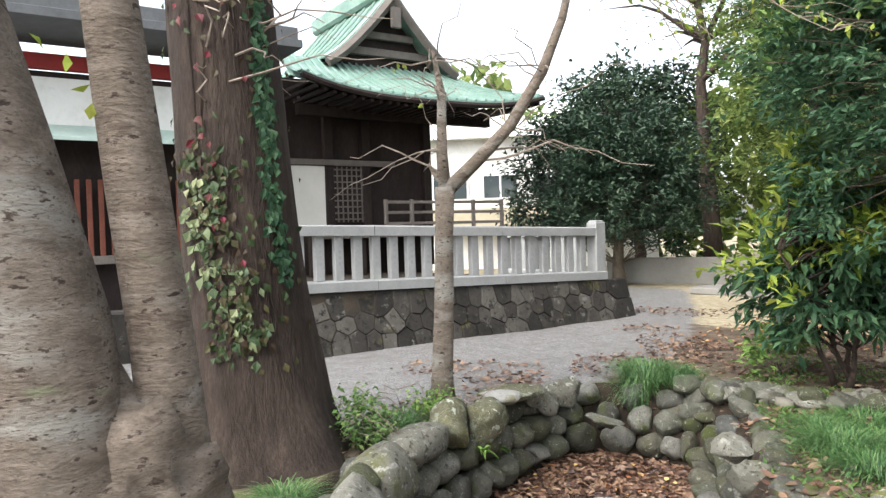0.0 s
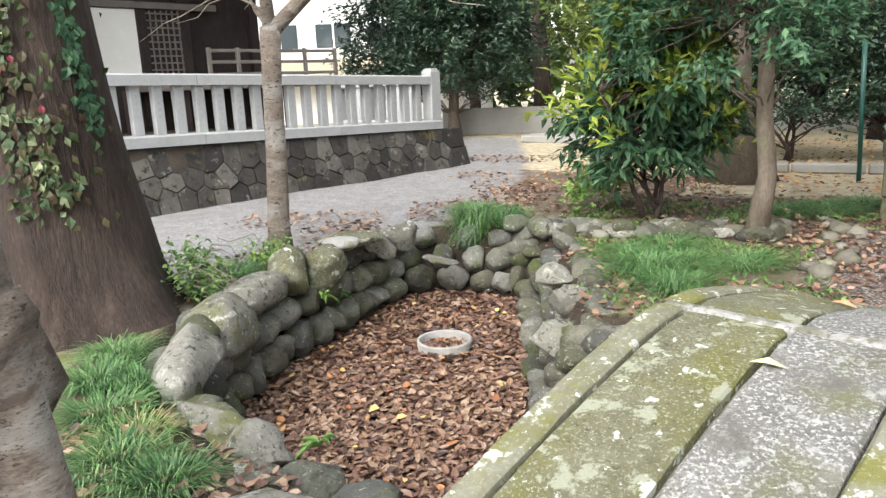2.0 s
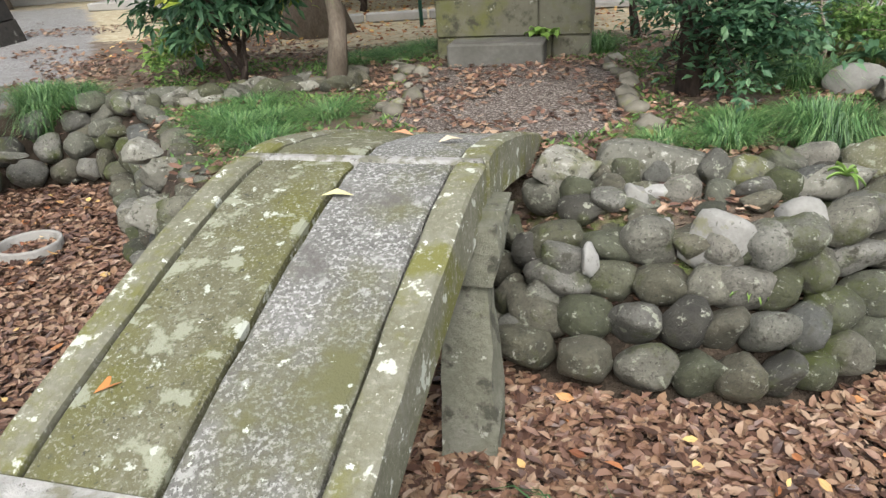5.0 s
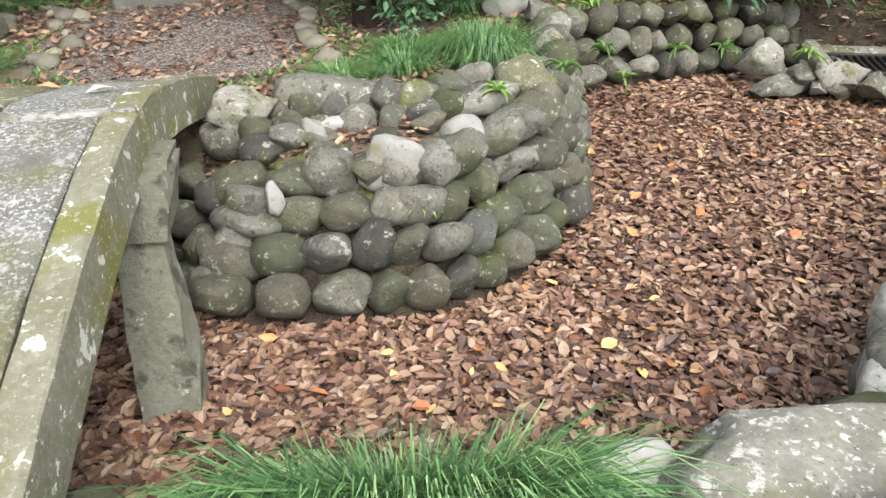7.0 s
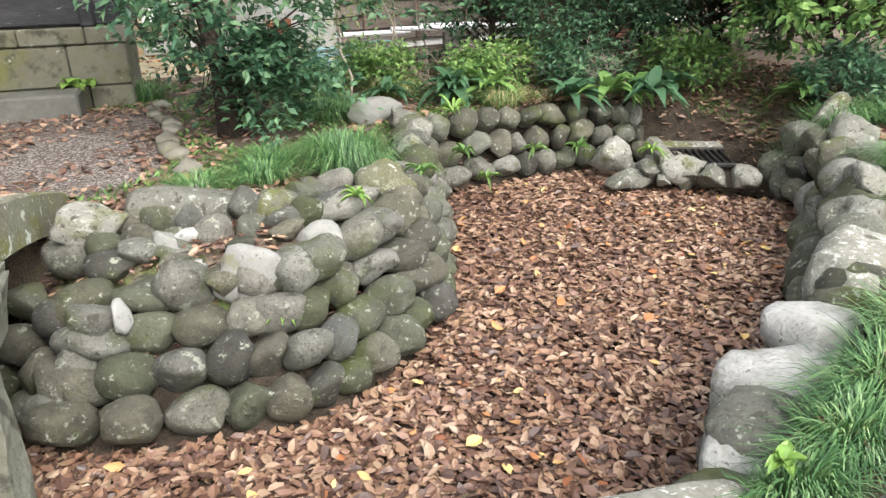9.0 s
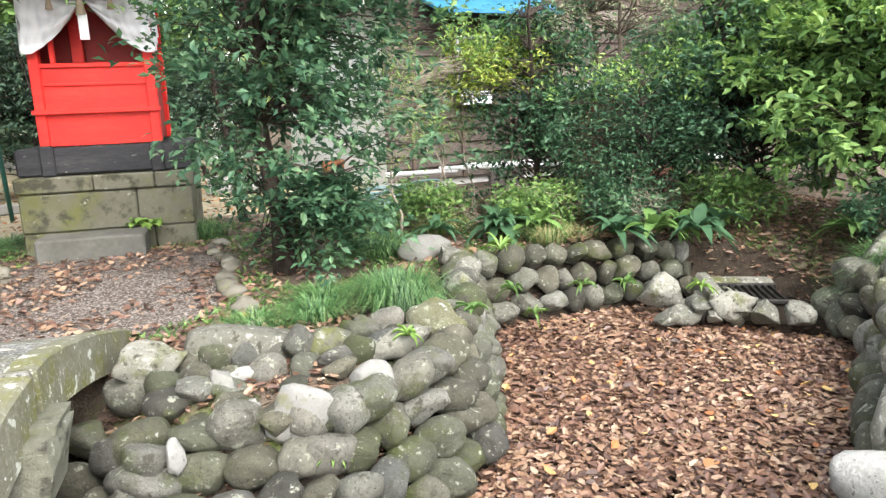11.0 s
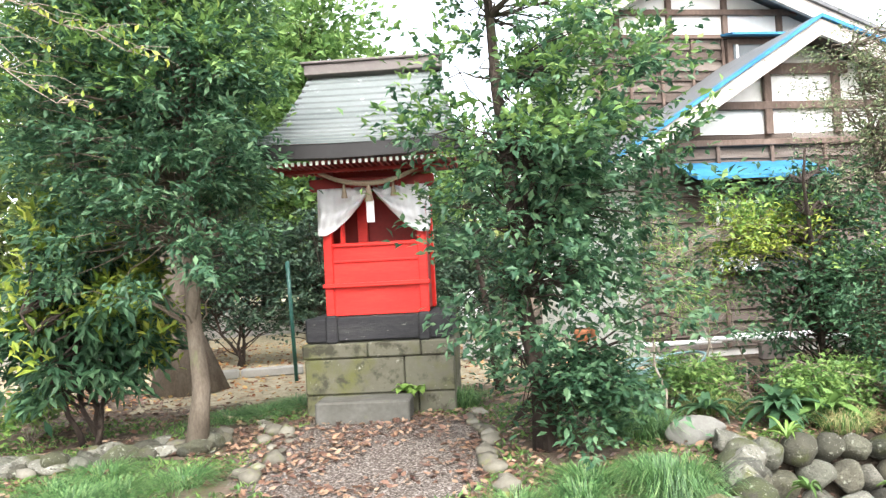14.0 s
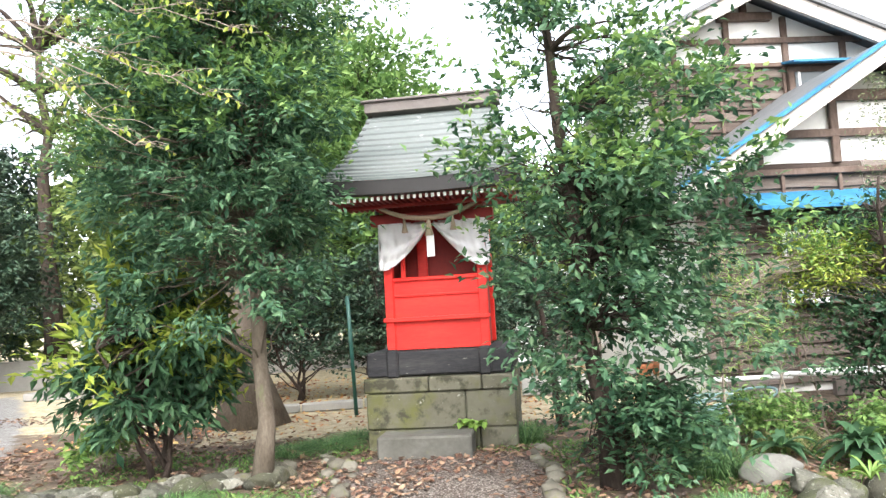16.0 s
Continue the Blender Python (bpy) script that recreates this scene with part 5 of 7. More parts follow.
for k in range(30):
    u = -0.97 + 1.94 * k / 29
    a = np.array(hall_roof(u, 0.03, 1))
    part("rafter", Mesh().box((a[0], HY + 1.2, a[2] - 0.22), (0.08, 1.7, 0.08)), DARKWOOD, hall)
# the gable above, whose face turns to the road
GX, GZ = -0.15, 6.1
gw, gh = 2.0, 1.95
for s in (-1, 1):
    n = 9
    V, F = [], []
    for i in range(n):
        t = i / (n - 1)
        x = GX + s * gw * (1 - t) ** 1.0
        z = GZ - 0.25 + gh * (t ** 1.25) + 0.25
        for y, dz in ((HY - 0.6, 0), (HY - 5.2, 0), (HY - 5.2, -0.12), (HY - 0.6, -0.12)):
            V.append((x, y, z + dz))
    for i in range(n - 1):
        for j in range(4):
            F.append((i * 4 + j, i * 4 + (j + 1) % 4, i * 4 + 4 + (j + 1) % 4, i * 4 + 4 + j))
    part("gable_roof", Mesh().add(V, F), COPPER, hall, "green copper roof")
    for k in range(8):
        y = HY - 0.75 - 0.6 * k
        part("roof_seam", Mesh().tube([(GX + s * gw * (1 - t), y, GZ + gh * t ** 1.25 + 0.03) for t in np.linspace(0, 1, 7)], 0.04, 5), COPPER_PALE if k == 0 else COPPER, hall)
    part("barge_board", Mesh().tube([(GX + s * gw * 0.98 * (1 - t), HY - 0.52, GZ - 0.12 + gh * 0.97 * t ** 1.25) for t in np.linspace(0, 1, 9)], 0.13, 4), GREYWOOD, hall)
part("gable_wall", Mesh().add([(GX - gw * 0.8, HY - 1.0, GZ - 0.2), (GX + gw * 0.8, HY - 1.0, GZ - 0.2), (GX, HY - 1.0, GZ + gh * 0.9), (GX - gw * 0.8, HY - 1.2, GZ - 0.2), (GX + gw * 0.8, HY - 1.2, GZ - 0.2), (GX, HY - 1.2, GZ + gh * 0.9)],
                              [(0, 1, 2), (3, 5, 4), (0, 3, 4, 1)]), DARKWOOD, hall)
part("gable_ornament", Mesh().box((GX, HY - 0.45, GZ + gh * 0.62), (0.3, 0.1, 0.55), bevel=0.1), GREYWOOD, hall, "carved gable pendant")
part("gable_beam", Mesh().box((GX, HY - 0.9, GZ + 0.35), (2.4, 0.16, 0.2)).box((GX, HY - 0.9, GZ + 0.8), (1.5, 0.16, 0.18)), GREYWOOD, hall)
part("ridge", Mesh().box((GX, HY - 2.9, GZ + gh + 0.2), (0.45, 4.9, 0.5), bevel=0.08), COPPER, hall)
# the front wing, nearer along the fence
wing = thing("front_wing", FENCE, "front wing of the hall with white walls and russet slats", "building")
part("wall", Mesh().box((7.6, HY - 1.0, 2.4), (6.2, 4.0, 4.8)), DARKWOOD, wing)
part("plaster", Mesh().box((7.6, HY + 1.06, 4.2), (6.0, 0.08, 0.95)), PLASTER, wing, "white plaster band")
part("beam", Mesh().box((7.6, HY + 1.1, 4.95), (6.4, 0.16, 0.28)), RED_DARK, wing)
part("eave", Mesh().box((7.6, HY + 1.6, 5.45), (7.6, 1.9, 0.16)).box((7.4, HY + 1.3, 5.75), (7.4, 1.6, 0.3)), DARKROOF, wing)
V = [(4.2, HY + 1.0, 3.85), (10.8, HY + 1.0, 3.85), (10.8, HY + 1.95, 3.5), (4.2, HY + 1.95, 3.5)]
V += [(x, y, z - 0.07) for x, y, z in V]
part("lean_to_roof", Mesh().add(V, [(0, 3, 2, 1), (4, 5, 6, 7), (3, 7, 6, 2), (0, 4, 7, 3), (1, 2, 6, 5)]), COPPER_PALE, wing, "pale green lean-to roof")
for k in range(26):
    part("slat", Mesh().box((5.2 + 0.2 * k, HY + 1.3, 2.05), (0.09, 0.06, 1.5)), REDSLAT, wing)
part("sill", Mesh().box((7.7, HY + 1.3, 1.3), (5.4, 0.2, 0.16)), GREYWOOD, wing)
part("base_wall", Mesh().box((9.3, -1.7, 0.3), (4.2, 0.4, 0.75), bevel=0.03), WALLSTONE, wing, "dark stone base")
lantern = thing("stone_lantern", FENCE @ pose(0.3, -9.0, 0.6), "dark stone lantern behind the fence", "lantern")
part("shaft", Mesh().tube([(0, 0, 0), (0, 0, 0.2), (0, 0, 0.25), (0, 0, 0.9), (0, 0, 1.0), (0, 0, 1.1)], [0.35, 0.33, 0.16, 0.15, 0.3, 0.3], 8), BARK, lantern)
part("cap", Mesh().tube([(0, 0, 1.1), (0, 0, 1.4), (0, 0, 1.42), (0, 0, 1.6), (0, 0, 1.75), (0, 0, 1.8)], [0.2, 0.2, 0.45, 0.2, 0.1, 0.03], 8), BARK, lantern)

# ---- the white house far behind ----
far = thing("white_house", pose(-19.5, 25.5, 0, 0, 0, 38), "white two-storey house far behind the hall", "house")
part("wall", Mesh().box((0, 3, 2.9), (11, 6, 5.8)), PLASTER, far)
part("roof", Mesh().add([(-6, -0.6, 5.7), (6, -0.6, 5.7), (6, 6.6, 5.7), (-6, 6.6, 5.7), (-5, 3, 7.6), (5, 3, 7.6)], [(0, 1, 5, 4), (1, 2, 5), (2, 3, 4, 5), (3, 0, 4), (3, 2, 1, 0)]), PLASTER, far)
for x in (-3.4, -1.2, 1.0, 3.2):
    w = part("window", Mesh().box((x, -0.04, 3.6), (1.6, 0.1, 1.1)), WHITEMETAL, far)
    part("pane", Mesh().box((x - 0.38, -0.1, 3.6), (0.68, 0.02, 0.95)).box((x + 0.38, -0.1, 3.6), (0.68, 0.02, 0.95)), GLASS, w)
part("balcony", Mesh().box((0, -0.5, 2.2), (9, 0.9, 0.9)), TAN, far)

# ---- the weathered wooden house ----
house = thing("wooden_house", pose(4.45, 10.05, 0), "weathered board house with white plaster gable", "house")
W_, EZ, AP, AX = 7.4, 3.1, 4.85, 2.72
part("wall", Mesh().add([(0.1, 0.05, 0), (W_ - 0.1, 0.05, 0), (W_ - 0.1, 0.05, EZ), (AX, 0.05, AP - 0.1), (0.1, 0.05, EZ), (0.1, 4, 0), (W_ - 0.1, 4, 0), (W_ - 0.1, 4, EZ), (AX, 4, AP - 0.1), (0.1, 4, EZ)],
                        [(0, 1, 2, 3, 4), (9, 8, 7, 6, 5), (0, 4, 9, 5), (1, 6, 7, 2)]), PLASTER, house, "white plaster wall")
rs = np.random.RandomState(77)
for k in range(17):
    z = 0.12 + 0.188 * k
    for a, b in ((0.0, 2.6), (2.6, 5.1), (5.1, W_)):
        V = []
        nseg = 7
        for i in range(nseg + 1):
            x = a + 0.004 + (b - a - 0.008) * i / nseg
            j = rs.uniform(-0.012, 0.012)
            V += [(x, 0.02 + rs.uniform(-0.01, 0.004), z + j), (x, -0.008 + rs.uniform(-0.012, 0.006), z + 0.015 + j), (x, 0.03, z + 0.2 + j)]
        F = [f for i in range(nseg) for f in ((i * 3, i * 3 + 3, i * 3 + 4, i * 3 + 1), (i * 3 + 1, i * 3 + 4, i * 3 + 5, i * 3 + 2))]
        part("board", Mesh().add(V, F), BOARD, house)
for k in range(9):
    part("batten", Mesh().box((0.45 + 0.88 * k, -0.035, 1.65), (0.055, 0.04, 3.05)), TIMBER, house)
part("beam", Mesh().box((W_ / 2, -0.03, 3.18), (W_ - 0.1, 0.1, 0.09)), TIMBER, house)
part("beam", Mesh().box((3.1, -0.02, 3.74), (4.4, 0.08, 0.12)).box((2.75, -0.02, 4.3), (1.6, 0.08, 0.16)), TIMBER, house)
for x in (1.0, 2.2, 3.35, 4.5):
    h = EZ + (AP - EZ) * min(x / AX, (W_ - x) / (W_ - AX)) - 0.12
    part("post", Mesh().box((x, -0.02, (3.3 + h) / 2), (0.12, 0.07, h - 3.3)), TIMBER, house)
slope = (AP - EZ) / (W_ / 2)
for s in (-1, 1):
    def rp(t, y, dz):
        x = AX + ((W_ + 0.55 - AX) if s > 0 else -(AX + 0.55)) * (1 - t)
        return (x, y, EZ - 0.55 * slope + (AP - EZ + 0.55 * slope) * t + dz)
    part("barge_board", Mesh().add([rp(0, -0.62, -0.22), rp(1, -0.62, -0.22), rp(1, -0.62, 0.02), rp(0, -0.62, 0.02), rp(0, -0.56, -0.22), rp(1, -0.56, -0.22), rp(1, -0.56, 0.02), rp(0, -0.56, 0.02)],
                                   [(0, 1, 2, 3), (4, 7, 6, 5), (0, 4, 5, 1), (3, 2, 6, 7), (0, 3, 7, 4)]), PALEWOOD, house, "peeling pale barge board")
    for y0, y1, mt, nm in ((-0.67, -0.42, BLUE, "roof_trim"), (-0.42, 2.1, DARKROOF, "roof")):
        part(nm, Mesh().add([rp(0, y0, 0.03), rp(1, y0, 0.03), rp(1, y1, 0.03), rp(0, y1, 0.03), rp(0, y0, 0.085), rp(1, y0, 0.085), rp(1, y1, 0.085), rp(0, y1, 0.085)],
                            [(0, 3, 2, 1), (4, 5, 6, 7), (0, 1, 5, 4), (0, 4, 7, 3)]), mt, house, "blue sheet roof trim" if mt is BLUE else "")
    part("soffit", Mesh().add([rp(0, -0.56, -0.02), rp(1, -0.56, -0.02), rp(1, 0.1, -0.02), rp(0, 0.1, -0.02)], [(0, 3, 2, 1)]), TIMBER, house)
part("awning", Mesh().add([(0.6, 0.0, 2.9), (2.75, 0.0, 2.9), (2.75, -0.75, 2.62), (0.6, -0.75, 2.62), (0.6, 0.0, 2.86), (2.75, 0.0, 2.86), (2.75, -0.75, 2.57), (0.6, -0.75, 2.57)],
                               [(0, 3, 2, 1), (4, 5, 6, 7), (3, 7, 6, 2), (0, 4, 7, 3), (1, 2, 6, 5)]), BLUE, house, "blue sheet-metal awning")
win = part("window", Mesh().box((1.88, -0.05, 1.78), (1.4, 0.1, 1.08)), TIMBER, house)
part("pane", Mesh().box((1.55, -0.11, 1.78), (0.62, 0.02, 0.95)).box((2.2, -0.11, 1.78), (0.62, 0.02, 0.95)), GLASS, win)
part("window_rail", Mesh().box((1.5, -0.13, 1.36), (0.6, 0.05, 0.2)).box((1.21, -0.13, 1.78), (0.04, 0.05, 1.0)).box((1.88, -0.12, 2.28), (1.36, 0.05, 0.04)), WHITEMETAL, win, "white window frame")
upper = thing("upper_storey", pose(0, 12.2, 0), "upper storey with white plaster gable and timber posts", "house")
UL, UR, UX, UA = 4.7, 10.6, 6.55, 6.72                 # left and right wall, apex


def upper_roof(x):
    return UA - (UX - x) * 0.485 if x < UX else UA - (x - UX) * 0.42


part("wall", Mesh().add([(UL, 0, 0), (UR, 0, 0), (UR, 0, upper_roof(UR)), (UX, 0, UA), (UL, 0, upper_roof(UL)), (UL, 4, 0), (UR, 4, 0), (UR, 4, upper_roof(UR)), (UX, 4, UA), (UL, 4, upper_roof(UL))],
                        [(0, 1, 2, 3, 4), (9, 8, 7, 6, 5), (0, 4, 9, 5), (1, 6, 7, 2)]), PLASTER, upper, "white plaster wall")
rs = np.random.RandomState(78)
for k in range(28):
    z = 0.1 + 0.19 * k
    V = []
    for i in range(9):
        x, j = UL + (UR - UL) * i / 8, rs.uniform(-0.01, 0.01)
        V += [(x, -0.02, z + j), (x, -0.045 + rs.uniform(-0.01, 0.006), z + 0.015 + j), (x, -0.008, z + 0.2 + j)]
    part("board", Mesh().add(V, [f for i in range(8) for f in ((i * 3, i * 3 + 3, i * 3 + 4, i * 3 + 1), (i * 3 + 1, i * 3 + 4, i * 3 + 5, i * 3 + 2))]), BOARD, upper)
for k in range(10):
    part("batten", Mesh().box((UL + 0.1 + 0.6 * k, -0.07, 2.72), (0.055, 0.04, 5.4)), TIMBER, upper)
part("beam", Mesh().box(((UL + UR) / 2, -0.06, 5.47), (UR - UL, 0.09, 0.08)), TIMBER, upper)
part("beam", Mesh().box((6.9, -0.05, 5.92), (3.7, 0.09, 0.1)), TIMBER, upper)
part("beam", Mesh().box((UX, -0.07, 6.36), (1.0, 0.13, 0.14)), TIMBER, upper)
for x in (5.2, 6.2, 7.28, 8.36):
    part("post", Mesh().box((x, -0.04, (5.5 + upper_roof(x)) / 2 - 0.05), (0.1, 0.08, upper_roof(x) - 5.5)), TIMBER, upper)
part("post", Mesh().box((UX, -0.05, 6.5), (0.12, 0.08, 0.35)), TIMBER, upper)
for xe in (4.0, 11.2):
    a, b = (xe, upper_roof(xe)), (UX, UA)
    V = [(x, y, z + dz) for y in (-0.62, -0.54) for (x, z) in (a, b) for dz in (-0.2, 0.06)]
    F = [(0, 2, 3, 1), (4, 5, 7, 6), (0, 4, 6, 2), (1, 3, 7, 5), (0, 1, 5, 4)]
    part("barge_board", Mesh().add(V, F), PALEWOOD, upper, "peeling pale barge board")
    V = [(x, y, z + dz) for y in (-0.68, 4.4) for (x, z) in (a, b) for dz in (0.065, 0.14)]
    part("roof", Mesh().add(V, [(0, 2, 3, 1), (4, 5, 7, 6), (0, 4, 6, 2), (1, 3, 7, 5), (0, 1, 5, 4)]), DARKROOF, upper)
uw = part("window", Mesh().box((8.0, -0.08, 5.08), (1.5, 0.14, 0.66)), TIMBER, upper)
part("pane", Mesh().box((8.0, -0.16, 5.05), (1.3, 0.02, 0.5)), GLASS, uw)
part("window_rail", Mesh().box((7.42, -0.17, 5.05), (0.05, 0.03, 0.5)).box((8.0, -0.17, 4.82), (1.3, 0.03, 0.05)), WHITEMETAL, uw, "white window frame")
part("awning", Mesh().add([(7.15, -0.02, 5.52), (8.9, -0.02, 5.52), (8.9, -0.5, 5.42), (7.15, -0.5, 5.42), (7.15, -0.02, 5.48), (8.9, -0.02, 5.48), (8.9, -0.5, 5.38), (7.15, -0.5, 5.38)],
                          [(0, 3, 2, 1), (4, 5, 6, 7), (3, 7, 6, 2), (0, 4, 7, 3), (1, 2, 6, 5)]), BLUE, upper, "narrow blue sheet-metal awning")
rusty = thing("rusty_shed", pose(12.6, 12.2, 0), "tall rust-brown sheet-metal shed", "shed")
part("wall", Mesh().box((3, 2, 2.3), (6, 4, 4.6)), RUST, rusty)
for k in range(12):
    part("rib", Mesh().box((0.2 + 0.5 * k, -0.03, 2.3), (0.07, 0.06, 4.6)), PALEWOOD if k % 3 == 1 else RUST, rusty)
part("roof", Mesh().box((3, 2, 4.66), (6.5, 4.6, 0.12)), RUST, rusty)
redbox = thing("low_red_store", pose(8.4, 9.2, 0), "low red-brown store with a white roof", "shed")
part("wall", Mesh().box((0, 0, 0.7), (1.6, 0.8, 1.4)), RUST, redbox)
part("roof", Mesh().box((0, -0.05, 1.45), (1.9, 1.1, 0.1)), WHITEMETAL, redbox)
for i, (x, y, L, a) in enumerate(((4.9, 9.75, 1.3, 8), (6.2, 9.5, 2.2, -4), (6.4, 9.68, 1.6, 3))):
    ob = part("white_pipe", Mesh().tube([(-L / 2, 0, 0), (L / 2, 0, 0)], 0.035, 10), WHITEMETAL)
    ob.matrix_basis = pose(x, y, 0.28 + 0.02 * i, 0, 2, a)
    tagged(ob, "white plastic pipe lying along the house wall", "pipe", "white pipes")
    st = part("trestle", Mesh().box((0, 0, 0.12), (0.5, 0.1, 0.24)), GREYWOOD)
    st.matrix_basis = pose(x, y, 0, 0, 0, a)
    tagged(st, "short wooden trestle under the white pipes", "trestle")
hose = thing("garden_hose", pose(3.95, 8.55, 0), "pale blue-green garden hose in a loose coil", "hose")
rs = np.random.RandomState(8)
for k in range(11):
    a = np.linspace(0, 2 * np.pi, 40)
    r = rs.uniform(0.3, 0.52)
    c = rs.uniform(-0.12, 0.12, 2)
    tilt = rs.uniform(0.1, 0.8)
    z = 0.03 + tilt * r * (1 + np.sin(a + rs.uniform(0, 6))) * 0.55
    part("loop", Mesh().tube(np.c_[c[0] + r * 1.15 * np.cos(a), c[1] + r * 0.8 * np.sin(a), z], 0.016, 6), HOSE, hose, smooth=True)
# clutter behind the plinth
apron = part("concrete_slab", Mesh().box((0, 0, 0.04), (1.6, 2.2, 0.08)), CONCRETE)
apron.matrix_basis = pose(3.0, 12.6, 0, 0, 0, -10)
tagged(apron, "low pale concrete apron", "slab")
for i, (x, y, z, a, up) in enumerate(((3.3, 15.1, 0.1, 5, 0), (3.15, 15.05, 0.3, 12, 1), (3.75, 15.2, 0.1, 0, 0))):
    b = thing("concrete_block", pose(x, y, z + 0.095, 90 if not up else 0, 0, a), "hollow grey concrete block", "block", "concrete blocks")
    m = Mesh().box((0, 0.085, 0), (0.39, 0.03, 0.19)).box((0, -0.085, 0), (0.39, 0.03, 0.19))
    for dx in (-0.18, -0.06, 0.06, 0.18):
        m.box((dx, 0, 0), (0.03, 0.15, 0.19))
    part("body", m, WHITEMETAL if up else CONCRETE, b)
shed = thing("tan_shed", pose(2.6, 17.4, 0), "small tan and white siding shed", "shed")
part("wall", Mesh().box((0, 1, 0.65), (2.6, 2, 1.3)), TAN, shed)
for k in range(6):
    part("siding_joint", Mesh().box((-1.25 + 0.5 * k, -0.015, 0.65), (0.04, 0.03, 1.28)), CONCRETE, shed)
part("door", Mesh().box((0.75, -0.05, 0.6), (0.8, 0.06, 1.15)), WHITEMETAL, shed)
part("roof", Mesh().box((0, 0.9, 1.34), (3.0, 2.6, 0.08)), WHITEMETAL, shed)
for i, (x, y) in enumerate(((4.25, 12.2), (4.6, 12.4))):
    ob = part("flower_pot", Mesh().tube([(0, 0, 0), (0, 0, 0.02), (0, 0, 0.2), (0, 0, 0.24), (0, 0, 0.24), (0, 0, 0.15)], [0.1, 0.11, 0.15, 0.17, 0.14, 0.13], 16), TERRACOTTA, smooth=True)
    ob.matrix_basis = pose(x, y, 0.1)
    tagged(ob, "terracotta flower pot on the apron", "pot", "flower pots")
block_wall = tagged(part("block_wall", Mesh().box((0, 0, 0.35), (13, 0.15, 0.75)), CONCRETE), "low grey block wall behind the trees", "wall", kind="structure")
block_wall.matrix_basis = pose(-5.2, 19.5, 0, 0, 0, 6)
pole = part("green_pole", Mesh().tube([(0, 0, -0.1), (-0.06, 0, 1.75)], 0.03, 10), GREENPIPE, smooth=True)
pole.matrix_basis = pose(-0.6, 10.78, 0)
tagged(pole, "thin dark green steel pole", "pole")
kerbs = "pale kerb stones"
for i in range(3):
    kb = part("kerb_stone", Mesh().box((0, 0, 0.05), (0.95, 0.16, 0.14), bevel=0.02), CONCRETE)
    kb.matrix_basis = pose(-2.0 + 0.98 * i, 11.6 + 0.05 * i, 0, 0, 0, 3)
    tagged(kb, "pale concrete kerb stone on the dry ground", "kerb", kerbs)
slab_ob = part("concrete_step", Mesh().box((0, 0, 0.06), (2.4, 1.0, 0.16), bevel=0.02), CONCRETE)
slab_ob.matrix_basis = pose(-6.7, 16.5, 0, 0, 0, -12)
tagged(slab_ob, "long pale concrete step by the road", "step")
lone_stone((-6.4, 17.0, 0.3), (1.2, 0.8, 0.9), 501, BOULDERS[1], "dark rounded monument stone behind the concrete step", 10)

# ---- trees round the red shrine ----
tree("evergreen_tree", "slender evergreen tree with glossy dark green crown", (-1.28, 6.75, 0), (-1.2, 6.95, 4.9), 0.085, (-1.5, 6.85, 2.9), (1.32, 1.2, 2.2), 520, 18, 0.092, 0.036, BARK, LEAF_GLOSS, 1, limbs=10, low=1.0, leaf2=LEAF_MID, shell=0.42, young=0.55, subs=4, spread=0.035, reach=0.32,
     keep=lambda e, r: e[0] < -0.68 + 0.35 * max(0, e[2] - 3.3))
tree("evergreen_tree", "evergreen tree with sparse glossy crown and low branches", (1.68, 5.75, 0), (1.35, 5.85, 4.9), 0.085, (1.9, 5.75, 1.95), (1.25, 1.0, 3.0), 470, 13, 0.086, 0.043, BARK_DARK, LEAF_GLOSS, 2, limbs=14, low=0.2, leaf2=LEAF_MID, shell=0.6, young=0.35, reach=0.36, subs=4, spread=0.03,
     keep=lambda e, r: e[0] > 1.05 - 0.6 * max(0, min(e[2] - 2.0, 0.9)) and e[0] < 2.75 and (e[2] > 0.9 or abs(e[0] - 1.9) < 0.6) and r < (0.5 if e[2] > 2.6 else 0.9))
tree("low_shrub", "dark glossy leaves sprouting round the tree trunk", (1.95, 5.55, 0), (1.95, 5.55, 0.5), 0.015, (1.95, 5.55, 0.45), (0.45, 0.35, 0.4), 70, 11, 0.09, 0.04, BARK_DARK, LEAF_DARK, 63, category="shrub", limbs=3, stems=4, reach=0.2)
tree("yellow_tipped_shrub", "dense shrub with yellow-green shoots over dark leaves", (-2.42, 7.5, 0), (-2.45, 7.55, 1.5), 0.05, (-2.45, 7.5, 1.12), (0.70, 0.66, 1.0), 190, 10, 0.165, 0.056, BARK_DARK, LEAF_DARK, 3, category="shrub", limbs=8, low=0.42, leaf2=LEAF_YELLOW, stems=4, reach=0.22, droop=0.6, young=0.8)
tree("old_tree", "old tree with buttressed grey trunk on dry ground", (-2.1, 10.6, 0), (-2.3, 10.8, 7.5), 0.27, (-2.6, 11.2, 7.0), (3.0, 2.6, 2.8), 260, 9, 0.12, 0.05, BARK, LEAF_MID, 4, reach=0.5, spread=0.1, flare=2.0)
tree("sapling", "thin dark sapling trunk with few leaves", (2.0, 8.8, 0), (1.75, 8.9, 2.6), 0.05, (1.85, 8.9, 2.5), (0.7, 0.6, 0.8), 60, 7, 0.09, 0.035, BARK_DARK, LEAF_DARK, 5, low=0.9)
